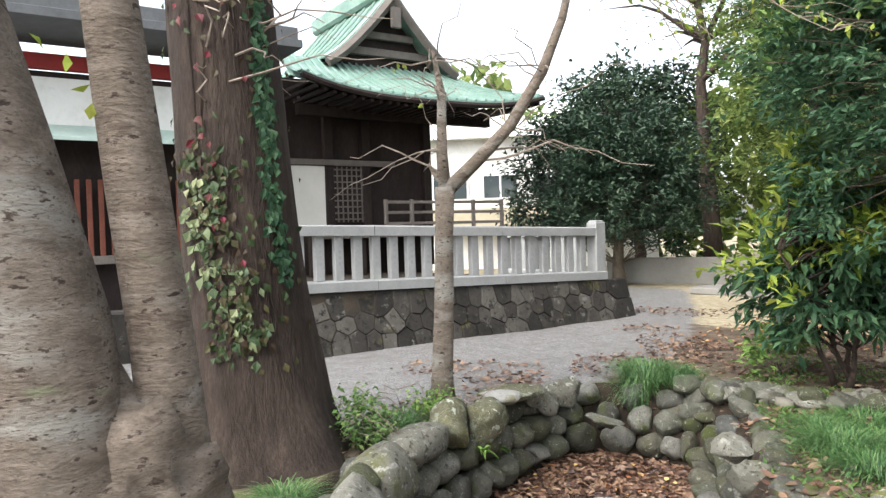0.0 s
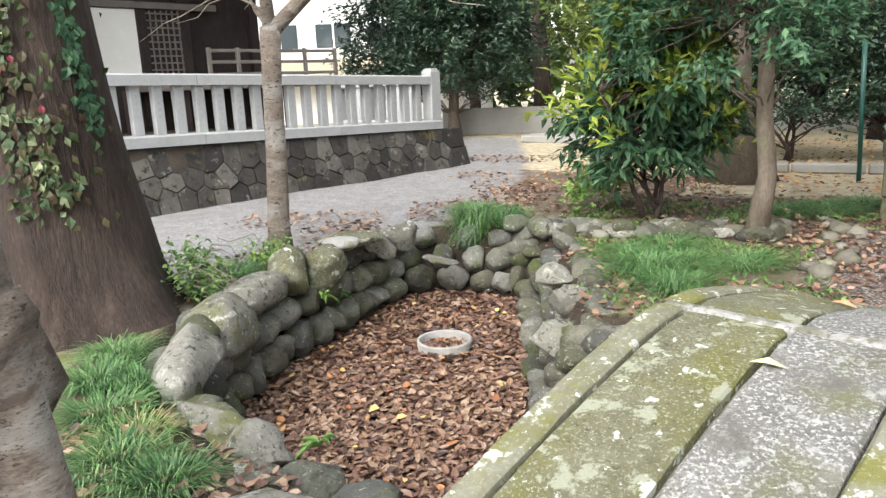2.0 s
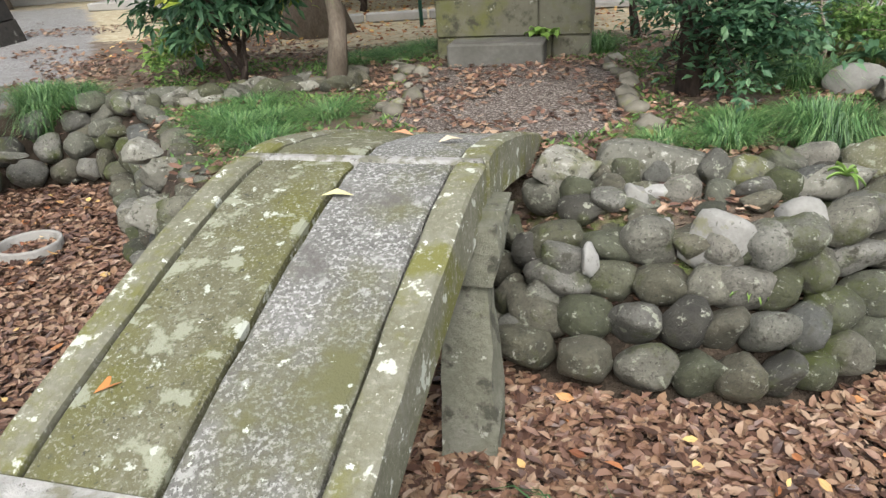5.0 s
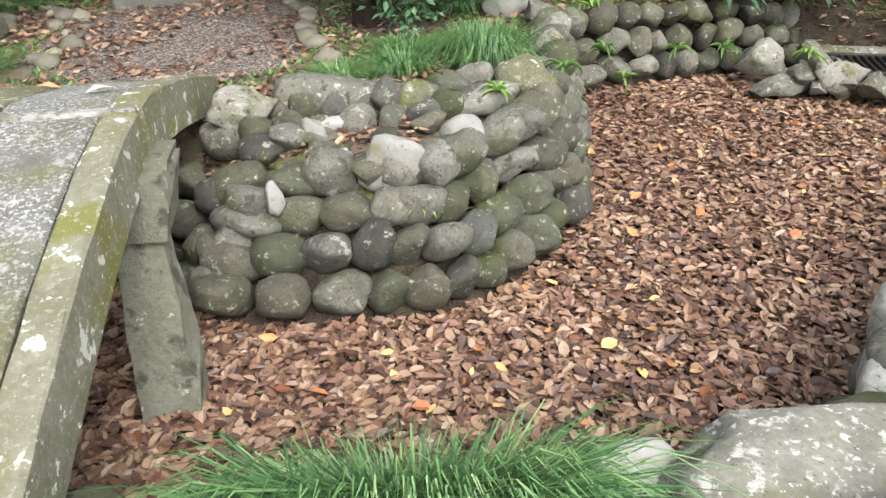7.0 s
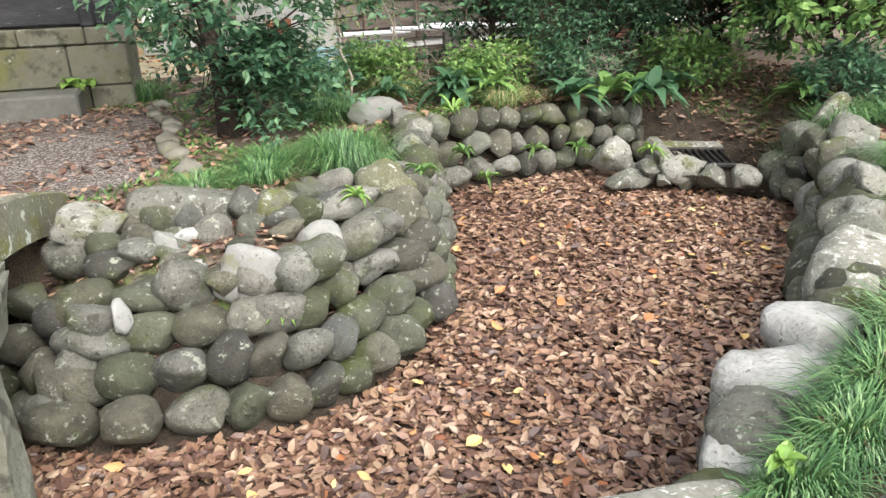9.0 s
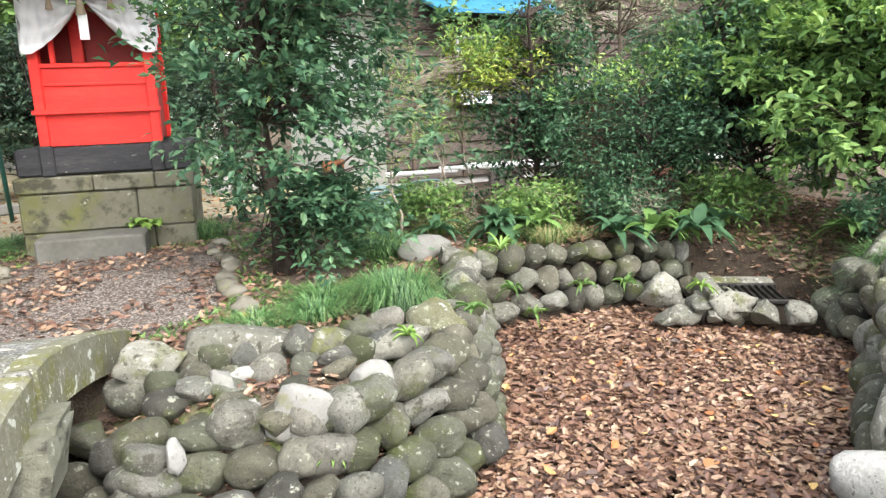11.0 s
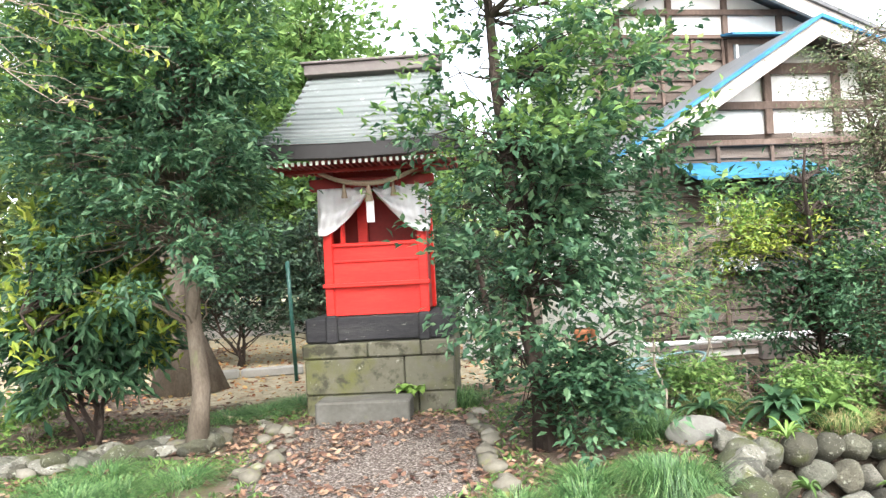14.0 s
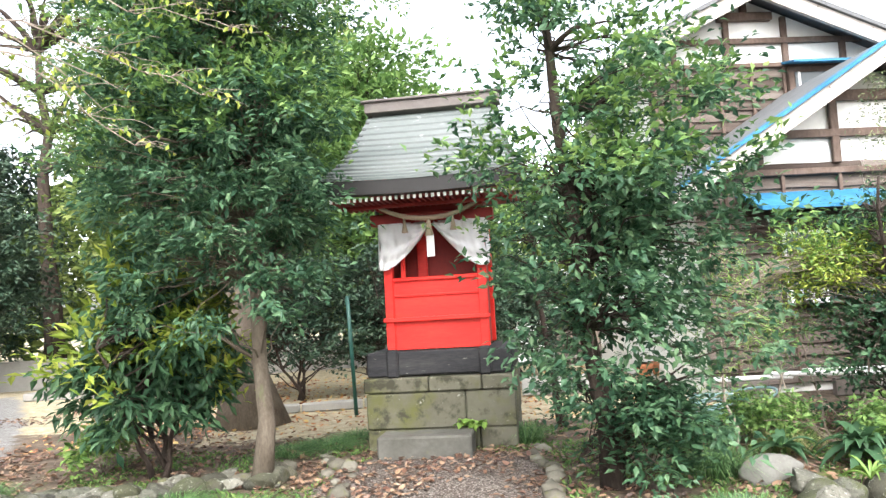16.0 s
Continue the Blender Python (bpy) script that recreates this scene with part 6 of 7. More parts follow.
# shrubs and trees along the house
tree("bamboo_like_sapling", "feathery light green sapling before the house", (3.1, 6.55, 0), (3.0, 6.6, 2.0), 0.014, (3.05, 6.55, 1.3), (0.5, 0.4, 0.9), 70, 8, 0.075, 0.012, TWIG, LEAF_LIGHT, 6, limbs=3, low=0.4)
tree("feathery_sapling", "feathery light green sapling before the house", (4.0, 7.3, 0), (4.0, 7.3, 1.7), 0.014, (4.0, 7.3, 1.1), (0.45, 0.4, 0.8), 60, 8, 0.075, 0.014, TWIG, LEAF_MID, 66, limbs=3, low=0.4)
tree("nandina_shrub", "nandina shrub with bright yellow-green leaves", (4.35, 7.0, 0), (4.5, 7.0, 1.6), 0.02, (4.5, 7.0, 1.65), (0.6, 0.5, 0.35), 110, 12, 0.07, 0.022, TWIG, LEAF_YELLOW, 7, category="shrub", limbs=4, low=1.4, leaf2=LEAF_LIGHT, stems=3)
tree("camellia_shrub", "dark green camellia shrub before the house", (5.05, 6.9, 0), (5.0, 6.9, 2.0), 0.05, (5.0, 6.9, 1.15), (0.9, 0.7, 1.25), 230, 12, 0.08, 0.036, BARK_DARK, LEAF_DARK, 8, category="shrub", low=0.25, stems=2)
tree("olive_tree", "small-leaved olive-green tree before the house", (6.35, 6.9, 0), (6.1, 6.9, 3.4), 0.06, (6.1, 6.8, 2.75), (1.15, 0.9, 1.2), 330, 12, 0.045, 0.02, BARK, LEAF_OLIVE, 9, low=1.2, stems=2, reach=0.22)
tree("mixed_shrub", "loose dark shrub on the far pond bank", (5.9, 5.9, 0), (5.8, 5.9, 1.4), 0.03, (5.8, 5.95, 0.85), (1.05, 0.6, 0.85), 240, 11, 0.06, 0.026, BARK_DARK, LEAF_GLOSS, 10, category="shrub", low=0.3, leaf2=LEAF_LIGHT, young=0.22, stems=3)
tree("mixed_shrub", "loose green shrub on the far pond bank", (7.3, 5.6, 0), (7.2, 5.6, 2.2), 0.04, (7.1, 5.5, 1.3), (1.3, 0.9, 1.4), 340, 12, 0.085, 0.04, BARK_DARK, LEAF_GLOSS, 11, category="shrub", low=0.2, leaf2=LEAF_MID, young=0.4, stems=3)
tree("mixed_shrub", "broad-leaved green shrub beyond the drain", (7.6, 4.2, 0), (7.6, 4.2, 2.0), 0.05, (7.2, 4.2, 1.35), (1.3, 1.0, 1.3), 300, 12, 0.12, 0.06, BARK_DARK, LEAF_MID, 12, category="shrub", low=0.3, leaf2=LEAF_LIGHT, young=0.4, stems=2)
tree("mixed_shrub", "dark shrub against the house", (8.2, 7.6, 0), (8.2, 7.6, 2.4), 0.05, (8.1, 7.6, 1.2), (1.3, 0.9, 1.2), 280, 11, 0.09, 0.04, BARK_DARK, LEAF_GLOSS, 13, category="shrub", low=0.3, stems=3)
tree("mixed_shrub", "tall green shrub beside the house", (9.6, 6.4, 0), (9.6, 6.4, 3.0), 0.06, (9.5, 6.3, 1.3), (1.5, 1.2, 1.2), 260, 11, 0.1, 0.045, BARK_DARK, LEAF_MID, 14, category="shrub", low=0.4, stems=3)
for i, (x, y, h, w) in enumerate(((-1.7, 13.2, 2.3, 1.3), (-0.2, 13.4, 2.2, 1.3), (1.3, 12.6, 1.9, 0.75), (2.6, 14.6, 2.1, 0.9), (-3.4, 14.2, 1.6, 1.2))):
    tree("hedge_shrub", "dark evergreen shrub behind the red shrine", (x, y, 0), (x, y, h * 0.7), 0.05, (x, y, h * 0.6), (w, 0.8, h * 0.55), 210, 12, 0.11, 0.05, BARK_DARK, LEAF_BLACKGREEN, 20 + i, category="shrub", group="shrubs behind the shrine", low=0.35, stems=3)
# large trees in the distance
tree("conifer_like_tree", "broad dark evergreen tree at the end of the fence", (-10.8, 18.0, 0), (-10.9, 18.2, 4.6), 0.17, (-11.2, 18.2, 2.7), (2.75, 2.4, 2.5), 900, 14, 0.17, 0.075, BARK, LEAF_BLACKGREEN, 30, reach=0.45, spread=0.1, low=0.3)
tree("woodland_tree", "tall bare-limbed tree with few leaves", (-10.0, 22.5, 0), (-10.4, 22.5, 10.0), 0.3, (-10.0, 22.5, 9.0), (4.5, 3.0, 4.0), 170, 2, 0.1, 0.05, BARK_DARK, LEAF_OLIVE, 31, limbs=40, reach=0.5, spread=0.15)
for i, (x, y, h, w, lm) in enumerate(((-5.5, 20.0, 7.5, 2.8, LEAF_WOODS), (-2.0, 22.0, 9.0, 3.2, LEAF_WOODS), (-7.5, 25.0, 9.5, 3.6, LEAF_WOODS), (1.8, 24.0, 6.5, 2.6, LEAF_MID), (-13.5, 24.0, 7.0, 3.0, LEAF_BLACKGREEN), (-4.0, 27.0, 10.5, 4.0, LEAF_OLIVE), (-0.4, 17.5, 7.5, 1.9, LEAF_MID))):
    tree("woodland_tree", "tall leafy tree at the edge of the grounds", (x, y, 0), (x, y, h * 0.8), 0.22, (x, y, h * 0.58), (w, w, h * 0.5), 420, 12, 0.24, 0.11, BARK_DARK, lm, 40 + i, group="woodland", reach=0.6, spread=0.14, low=0.9)
tree("roadside_tree", "leafy tree reaching over the road", (-4.2, 12.6, 0), (-4.0, 12.4, 5.5), 0.12, (-3.7, 12.2, 5.2), (2.0, 1.8, 1.9), 260, 9, 0.12, 0.05, BARK_DARK, LEAF_WOODS, 50, reach=0.4, spread=0.08, low=2.6)

# ---- the trees on the near bank ----
rs = np.random.RandomState(3)
cherry = thing("cherry_tree", pose(-2.3, 0.72, 0), "grey-barked cherry tree forking into two stems", "tree")
B0 = np.array((-2.3, 0.72, 0.0))
stem1 = np.array([(-2.36, 0.62, -0.05), (-2.38, 0.60, 0.5), (-2.40, 0.575, 0.95), (-2.42, 0.53, 1.35), (-2.47, 0.45, 1.8), (-2.55, 0.34, 2.4), (-2.66, 0.2, 3.2), (-2.8, 0.0, 4.2)])
part("stem", Mesh().tube(stem1 - B0, [0.26, 0.205, 0.205, 0.185, 0.16, 0.13, 0.10, 0.06], 20, wob=0.02, rs=rs), BARK_CHERRY, cherry, smooth=True)
stem2 = np.array([(-2.22, 0.84, -0.05), (-2.26, 0.86, 0.5), (-2.28, 0.845, 0.9), (-2.295, 0.815, 1.3), (-2.31, 0.77, 1.7), (-2.33, 0.725, 2.2), (-2.34, 0.72, 2.8), (-2.3, 0.75, 3.6), (-2.2, 0.8, 4.4)])
part("stem", Mesh().tube(stem2 - B0, [0.17, 0.108, 0.094, 0.085, 0.079, 0.074, 0.066, 0.055, 0.042], 20, wob=0.02, rs=rs), BARK_CHERRY, cherry, smooth=True)
V, F = ICO[3]
k = np.array([noise.noise(Vector(p * 1.7)) + 0.35 * noise.noise(Vector(p * 4.0)) + 0.12 * noise.noise(Vector(p * 11.0)) for p in V])
part("burl", Mesh().add(V * (1 + 0.8 * k)[:, None] * np.array([0.17, 0.18, 0.3]) + np.array([0.02, 0.03, 0.84]), F), BARK_CHERRY, cherry, "gnarled burl", smooth=True)
tw = Mesh()
lv = Mesh()
for i in range(7):
    a = stem2[6] + rs.standard_normal(3) * 0.1
    b = a + np.array([rs.uniform(-0.4, 0.6), rs.uniform(0.2, 0.9), rs.uniform(-0.3, 0.5)])
    tw.tube(bent(a, b, 6, 0.05, rs, 0.02) - B0, np.linspace(0.012, 0.003, 6), 5, cap=False)
part("twig_work", tw, TWIG, cherry)
P = np.array([(-2.35, 0.62, 2.05), (-2.36, 0.68, 1.98), (-2.3, 0.66, 1.92), (-2.4, 0.55, 2.1), (-2.28, 0.7, 2.1)])
lv.many(leaf_verts(P - B0, rs.standard_normal(P.shape) + (0, 0, -1), rs.standard_normal(P.shape), 0.05, 0.03), LEAF_F)
part("remaining_foliage", lv, LEAF_YELLOW, cherry)

ivy = thing("ivy_covered_tree", pose(-5.02, 2.8, 0), "thick dark trunk overgrown with red and green ivy", "tree")
TR = [(0, -0.02, -0.1), (0, 0, 0.1), (0, 0.01, 0.35), (0.0, -0.02, 0.8), (-0.02, -0.08, 1.5), (-0.04, -0.12, 2.4), (-0.06, -0.17, 3.3), (-0.1, -0.22, 4.6), (-0.1, -0.25, 6.5)]
RR = [0.74, 0.61, 0.52, 0.46, 0.42, 0.395, 0.365, 0.34, 0.29]


def ivy_trunk():
    n = 40
    zz = np.interp(np.linspace(0, 1, 34), np.linspace(0, 1, 9), [p[2] for p in TR])
    V, F = [], []
    for i, z in enumerate(zz):
        r = np.interp(z, [p[2] for p in TR], RR)
        cx, cy = (np.interp(z, [p[2] for p in TR], [p[q] for p in TR]) for q in (0, 1))
        for j in range(n):
            a = 2 * math.pi * j / n
            q = 1 + 0.05 * noise.noise(Vector((3 * math.cos(a), 3 * math.sin(a), z * 0.7))) + 0.10 * max(0, 0.7 - z) * math.sin(5 * a + 1) + 0.02 * noise.noise(Vector((9 * math.cos(a), 9 * math.sin(a), z * 2)))
            V.append((cx + r * q * math.cos(a), cy + r * q * math.sin(a), z))
    for i in range(33):
        for j in range(n):
            F.append((i * n + j, i * n + (j + 1) % n, (i + 1) * n + (j + 1) % n, (i + 1) * n + j))
    return Mesh().add(V, F)


part("trunk", ivy_trunk(), BARK_DARK, ivy, smooth=True)


def on_trunk(ang, z, out=0.02):
    r = np.interp(z, [p[2] for p in TR], RR) + out
    cx, cy = (np.interp(z, [p[2] for p in TR], [p[q] for p in TR]) for q in (0, 1))
    return np.stack([cx + r * np.cos(ang), cy + r * np.sin(ang), z], -1)


view = math.atan2(-2.8, 4.6)                                  # the side that faces the bridge


def ivy_leaves(name, n, ang0, spread, z0, z1, L, material, label, seed, wander=0.0, lift=0.03):
    q = np.random.RandomState(seed)
    z = q.uniform(z0, z1, n)
    ang = ang0 + q.standard_normal(n) * spread + wander * np.sin(z * 2.3)
    P = on_trunk(ang, z, 0.015 + lift * q.uniform(0, 1, n))
    out = np.stack([np.cos(ang), np.sin(ang), 0 * ang], -1)
    side = np.stack([-np.sin(ang), np.cos(ang), 0 * ang], -1)
    D = side * q.standard_normal((n, 1)) * 0.6 + np.array([0, 0, -1.0]) + out * 0.25
    m = Mesh().many(leaf_verts(P, D, out + q.standard_normal((n, 3)) * 0.25, L * q.uniform(0.6, 1.3, n), L * 0.85 * q.uniform(0.6, 1.2, n)), LEAF_F)
    part(name, m, material, ivy, label)


ivy_leaves("ivy", 230, view - 0.3, 0.26, 0.85, 2.2, 0.07, IVY_MIX, "greenish ivy leaves turning brown", 1, 0.15)
ivy_leaves("ivy", 16, view - 0.3, 0.25, 1.4, 3.0, 0.065, IVY_RED, "red ivy leaves", 2)
ivy_leaves("ivy", 360, view + 0.6, 0.075, 1.3, 3.4, 0.07, LEAF_DARK, "dense green climbing fig", 3, 0.05)
ivy_leaves("ivy", 60, view - 0.55, 0.16, 1.25, 2.0, 0.075, LEAF_OLIVE, "pale green ivy leaves", 4, 0.1)
ivy_leaves("ivy", 40, view - 0.15, 0.16, 0.75, 1.4, 0.075, LEAF_OLIVE, "pale green ivy leaves", 8, 0.1)
ivy_leaves("ivy", 90, view, 0.7, 0.7, 3.4, 0.06, IVY_MIX, "small dark ivy leaves", 5)
ivy_leaves("ivy", 18, view - 0.4, 0.25, 2.7, 3.8, 0.07, IVY_RED, "red ivy leaves", 6)
vine = Mesh()
for i in range(9):
    a0 = view + rs.uniform(-0.9, 0.7)
    z = np.linspace(rs.uniform(0.3, 1.5), rs.uniform(2.0, 4.0), 12)
    vine.tube(on_trunk(a0 + np.cumsum(rs.standard_normal(12)) * 0.05, z, 0.004), 0.005, 4, cap=False)
part("vine_growth", vine, BARK_DARK, ivy)
tw = Mesh()
for i in range(26):
    a = on_trunk(np.array(view + rs.uniform(-1.2, 1.2)), np.array(rs.uniform(2.3, 4.2)), 0.0)
    b = a + np.array([rs.uniform(0.1, 0.7), rs.uniform(-0.5, 0.9), rs.uniform(-0.25, 0.4)])
    tw.tube(bent(a, b, 6, 0.05, rs, 0.04), np.linspace(0.009, 0.003, 6), 4, cap=False)
part("twig_work", tw, TWIG, ivy, "bare grey twigs")

young = thing("young_cherry_tree", pose(-4.9, 4.6, 0), "young bare cherry tree with a forked trunk", "tree")
t1 = np.array([(0, 0, -0.05), (0, 0.0, 0.3), (0.03, 0.02, 0.9), (0.05, 0.03, 1.5), (0.08, 0.03, 1.98)])
part("trunk", Mesh().tube(t1, [0.13, 0.098, 0.088, 0.082, 0.088], 14, wob=0.03, rs=rs), BARK_CHERRY, young, smooth=True)
part("fork", Mesh().tube([(0.08, 0.03, 1.95), (0.04, 0.05, 2.3), (0.06, 0.05, 2.8), (0.02, 0.0, 3.2)], [0.06, 0.05, 0.04, 0.015], 10, wob=0.03, rs=rs), BARK_CHERRY, young, smooth=True)
part("fork", Mesh().tube([(0.08, 0.03, 1.93), (0.3, 0.22, 2.2), (0.55, 0.40, 2.5), (0.8, 0.55, 2.95), (0.95, 0.66, 3.4), (1.1, 0.8, 4.2)], [0.065, 0.06, 0.055, 0.05, 0.04, 0.02], 10, wob=0.03, rs=rs), BARK_CHERRY, young, smooth=True)
part("stub", Mesh().tube([(0.06, 0.03, 2.0), (-0.02, 0.0, 2.12), (-0.06, -0.02, 2.2)], [0.03, 0.025, 0.01], 7), BARK_CHERRY, young)
tw = Mesh()
for i in range(30):
    a = np.array([(0.04, 0.05, 2.3), (0.06, 0.05, 2.8), (0.55, 0.40, 2.5), (0.8, 0.55, 2.95), (0.02, 0, 3.1)][i % 5]) + rs.standard_normal(3) * 0.03
    d = rs.standard_normal(3) * np.array([0.5, 0.5, 0.35])
    tw.tube(bent(a, a + d, 6, 0.06, rs, 0.03), np.linspace(0.008, 0.002, 6), 4, cap=False)
for b in ((0.9, 1.2, 2.25), (1.5, 1.2, 2.1), (-0.7, -0.4, 2.3)):
    tw.tube(bent(np.array((0.3, 0.22, 2.2)) if b[0] > 0 else np.array((0.05, 0.03, 2.1)), np.array(b), 8, 0.15, rs, 0.03), np.linspace(0.012, 0.003, 8), 5, cap=False)
far_leaves = Mesh()
for i in range(9):
    a = np.array((0.95, 0.66, 3.4)) + rs.uniform(0, 1, 1) * np.array((0.15, 0.14, 0.8))
    b = np.array((rs.uniform(1.7, 2.9), rs.uniform(0.9, 1.7), rs.uniform(2.9, 3.9)))
    pts = bent(a, b, 9, 0.22, rs, 0.03)
    tw.tube(pts, np.linspace(0.012, 0.003, 9), 5, cap=False)
    q = pts[rs.randint(3, 9, 16)] + rs.standard_normal((16, 3)) * 0.07
    far_leaves.many(leaf_verts(q, rs.standard_normal(q.shape) + (0, 0, -0.8), rs.standard_normal(q.shape), 0.07, 0.036), LEAF_F)
for b in ((3.7, 0.85, 3.75), (3.55, 0.7, 3.2), (3.05, 0.75, 2.85), (3.3, 1.0, 4.1)):
    pts = bent(np.array((1.1, 0.8, 4.15)), np.array(b), 12, 0.1, rs, 0.025)
    tw.tube(pts, np.linspace(0.010, 0.003, 12), 5, cap=False)
    for k in range(5, 12):
        for _ in range(3):
            e = pts[k] + np.array([rs.uniform(0.1, 0.5), rs.uniform(-0.25, 0.25), rs.uniform(-0.16, 0.1)])
            sp = bent(pts[k], e, 6, 0.03, rs, 0.015)
            tw.tube(sp, np.linspace(0.0035, 0.0015, 6), 4, cap=False)
            q = sp[rs.randint(2, 6, 3)]
            far_leaves.many(leaf_verts(q, rs.standard_normal(q.shape) * 0.6 + (0, 0, -1.0), rs.standard_normal(q.shape), 0.065, 0.03), LEAF_F)
part("autumn_foliage", far_leaves, LEAF_YELLOW, young, "few yellow-green autumn leaves")
part("twig_work", tw, TWIG, young)
P = np.array([(-0.12, 0.0, 2.75), (-0.3, -0.2, 3.05), (-0.22, -0.15, 3.1), (-0.34, -0.1, 3.15), (0.3, 0.1, 2.9)])
part("remaining_foliage", Mesh().many(leaf_verts(P, rs.standard_normal(P.shape) + (0, 0, -1), rs.standard_normal(P.shape), 0.08, 0.045), LEAF_F), LEAF_YELLOW, young)

# ---- low plants ----
def broadleaf(at, n, L, W, seed, material=LEAF_MID, up=0.7, label="clump of long broad green leaves on the pond bank", category="plant", name="broadleaf_plant"):
    rs = np.random.RandomState(seed)
    a = rs.uniform(0, 2 * np.pi, n)
    el = rs.uniform(0.35, 1.2, n) * up
    plant = thing(name, pose(*at), label, category, "bank plants")
    for ang, e in zip(a, el):
        l = L * rs.uniform(0.7, 1.15)
        k = 7
        t = np.linspace(0, 1, k)
        r = l * (t * math.cos(e))
        z = l * (t * math.sin(e) * 1.15 - 0.85 * t * t * (0.6 + 0.6 * rs.uniform()))
        w = W * np.sin(np.pi * np.clip(t, 0.02, 1) ** 0.75) * rs.uniform(0.8, 1.2) + 0.004
        c = np.stack([r * math.cos(ang), r * math.sin(ang), z + 0.03], -1)
        q = np.array([-math.sin(ang), math.cos(ang), 0])
        V = np.concatenate([c - q * w[:, None] / 2 + (0, 0, 0.014), c, c + q * w[:, None] / 2 + (0, 0, 0.014)])
        F = [(i, i + 1, k + i + 1, k + i) for i in range(k - 1)] + [(k + i, k + i + 1, 2 * k + i + 1, 2 * k + i) for i in range(k - 1)]
        part("leaf", Mesh().add(V, F), material, plant, smooth=True)
    return plant


for i, (x, y, n, L) in enumerate(((3.95, 6.0, 22, 0.5), (4.3, 5.85, 16, 0.45), (4.75, 5.15, 14, 0.5), (5.1, 5.0, 12, 0.45), (5.4, 4.75, 14, 0.45), (5.55, 5.1, 10, 0.4), (5.9, 4.95, 10, 0.4), (6.5, 3.9, 12, 0.4), (3.4, 6.3, 10, 0.35))):
    broadleaf((x, y, 0.06), int(n * 1.8), L * 1.0, 0.10, 700 + i, LEAF_MID if i % 2 else LEAF_DARK, 0.95)
for i, (x, y, z, L) in enumerate(((3.55, 5.3, 0.0, 0.35), (3.1, 4.4, -0.1, 0.22), (2.35, 3.7, 0.05, 0.18), (1.1, 2.85, -0.25, 0.13), (1.35, 2.8, -0.42, 0.14), (-2.25, 2.0, 0.0, 0.13), (-4.1, 4.2, -0.2, 0.15), (-4.3, 4.6, -0.3, 0.16), (-4.45, 5.1, -0.3, 0.14), (1.75, 3.4, 0.08, 0.15), (4.2, 4.95, -0.35, 0.2), (4.7, 4.95, -0.4, 0.22), (4.9, 4.2, -0.3, 0.2), (3.6, 4.85, -0.5, 0.2))):
    broadleaf((x, y, z), 14, L * 0.85, 0.022, 730 + i, LEAF_LIGHT if i % 3 == 0 else LEAF_MID, 1.0, "small light green fern between the pond stones", "fern", "fern")
broadleaf((1.84, 0.74, 0.02), 12, 0.075, 0.032, 770, LEAF_LIGHT, 1.1, "small bright green seedling in the grass", "seedling", "seedling")
for i, (x, y) in enumerate(((0.75, 7.65), (0.9, 7.6))):
    broadleaf((x - 0.05, y + 0.12, 0.2), 10, 0.2, 0.09, 760 + i, LEAF_LIGHT, 1.0, "small leafy seedling beside the stone step", "seedling", "seedling")
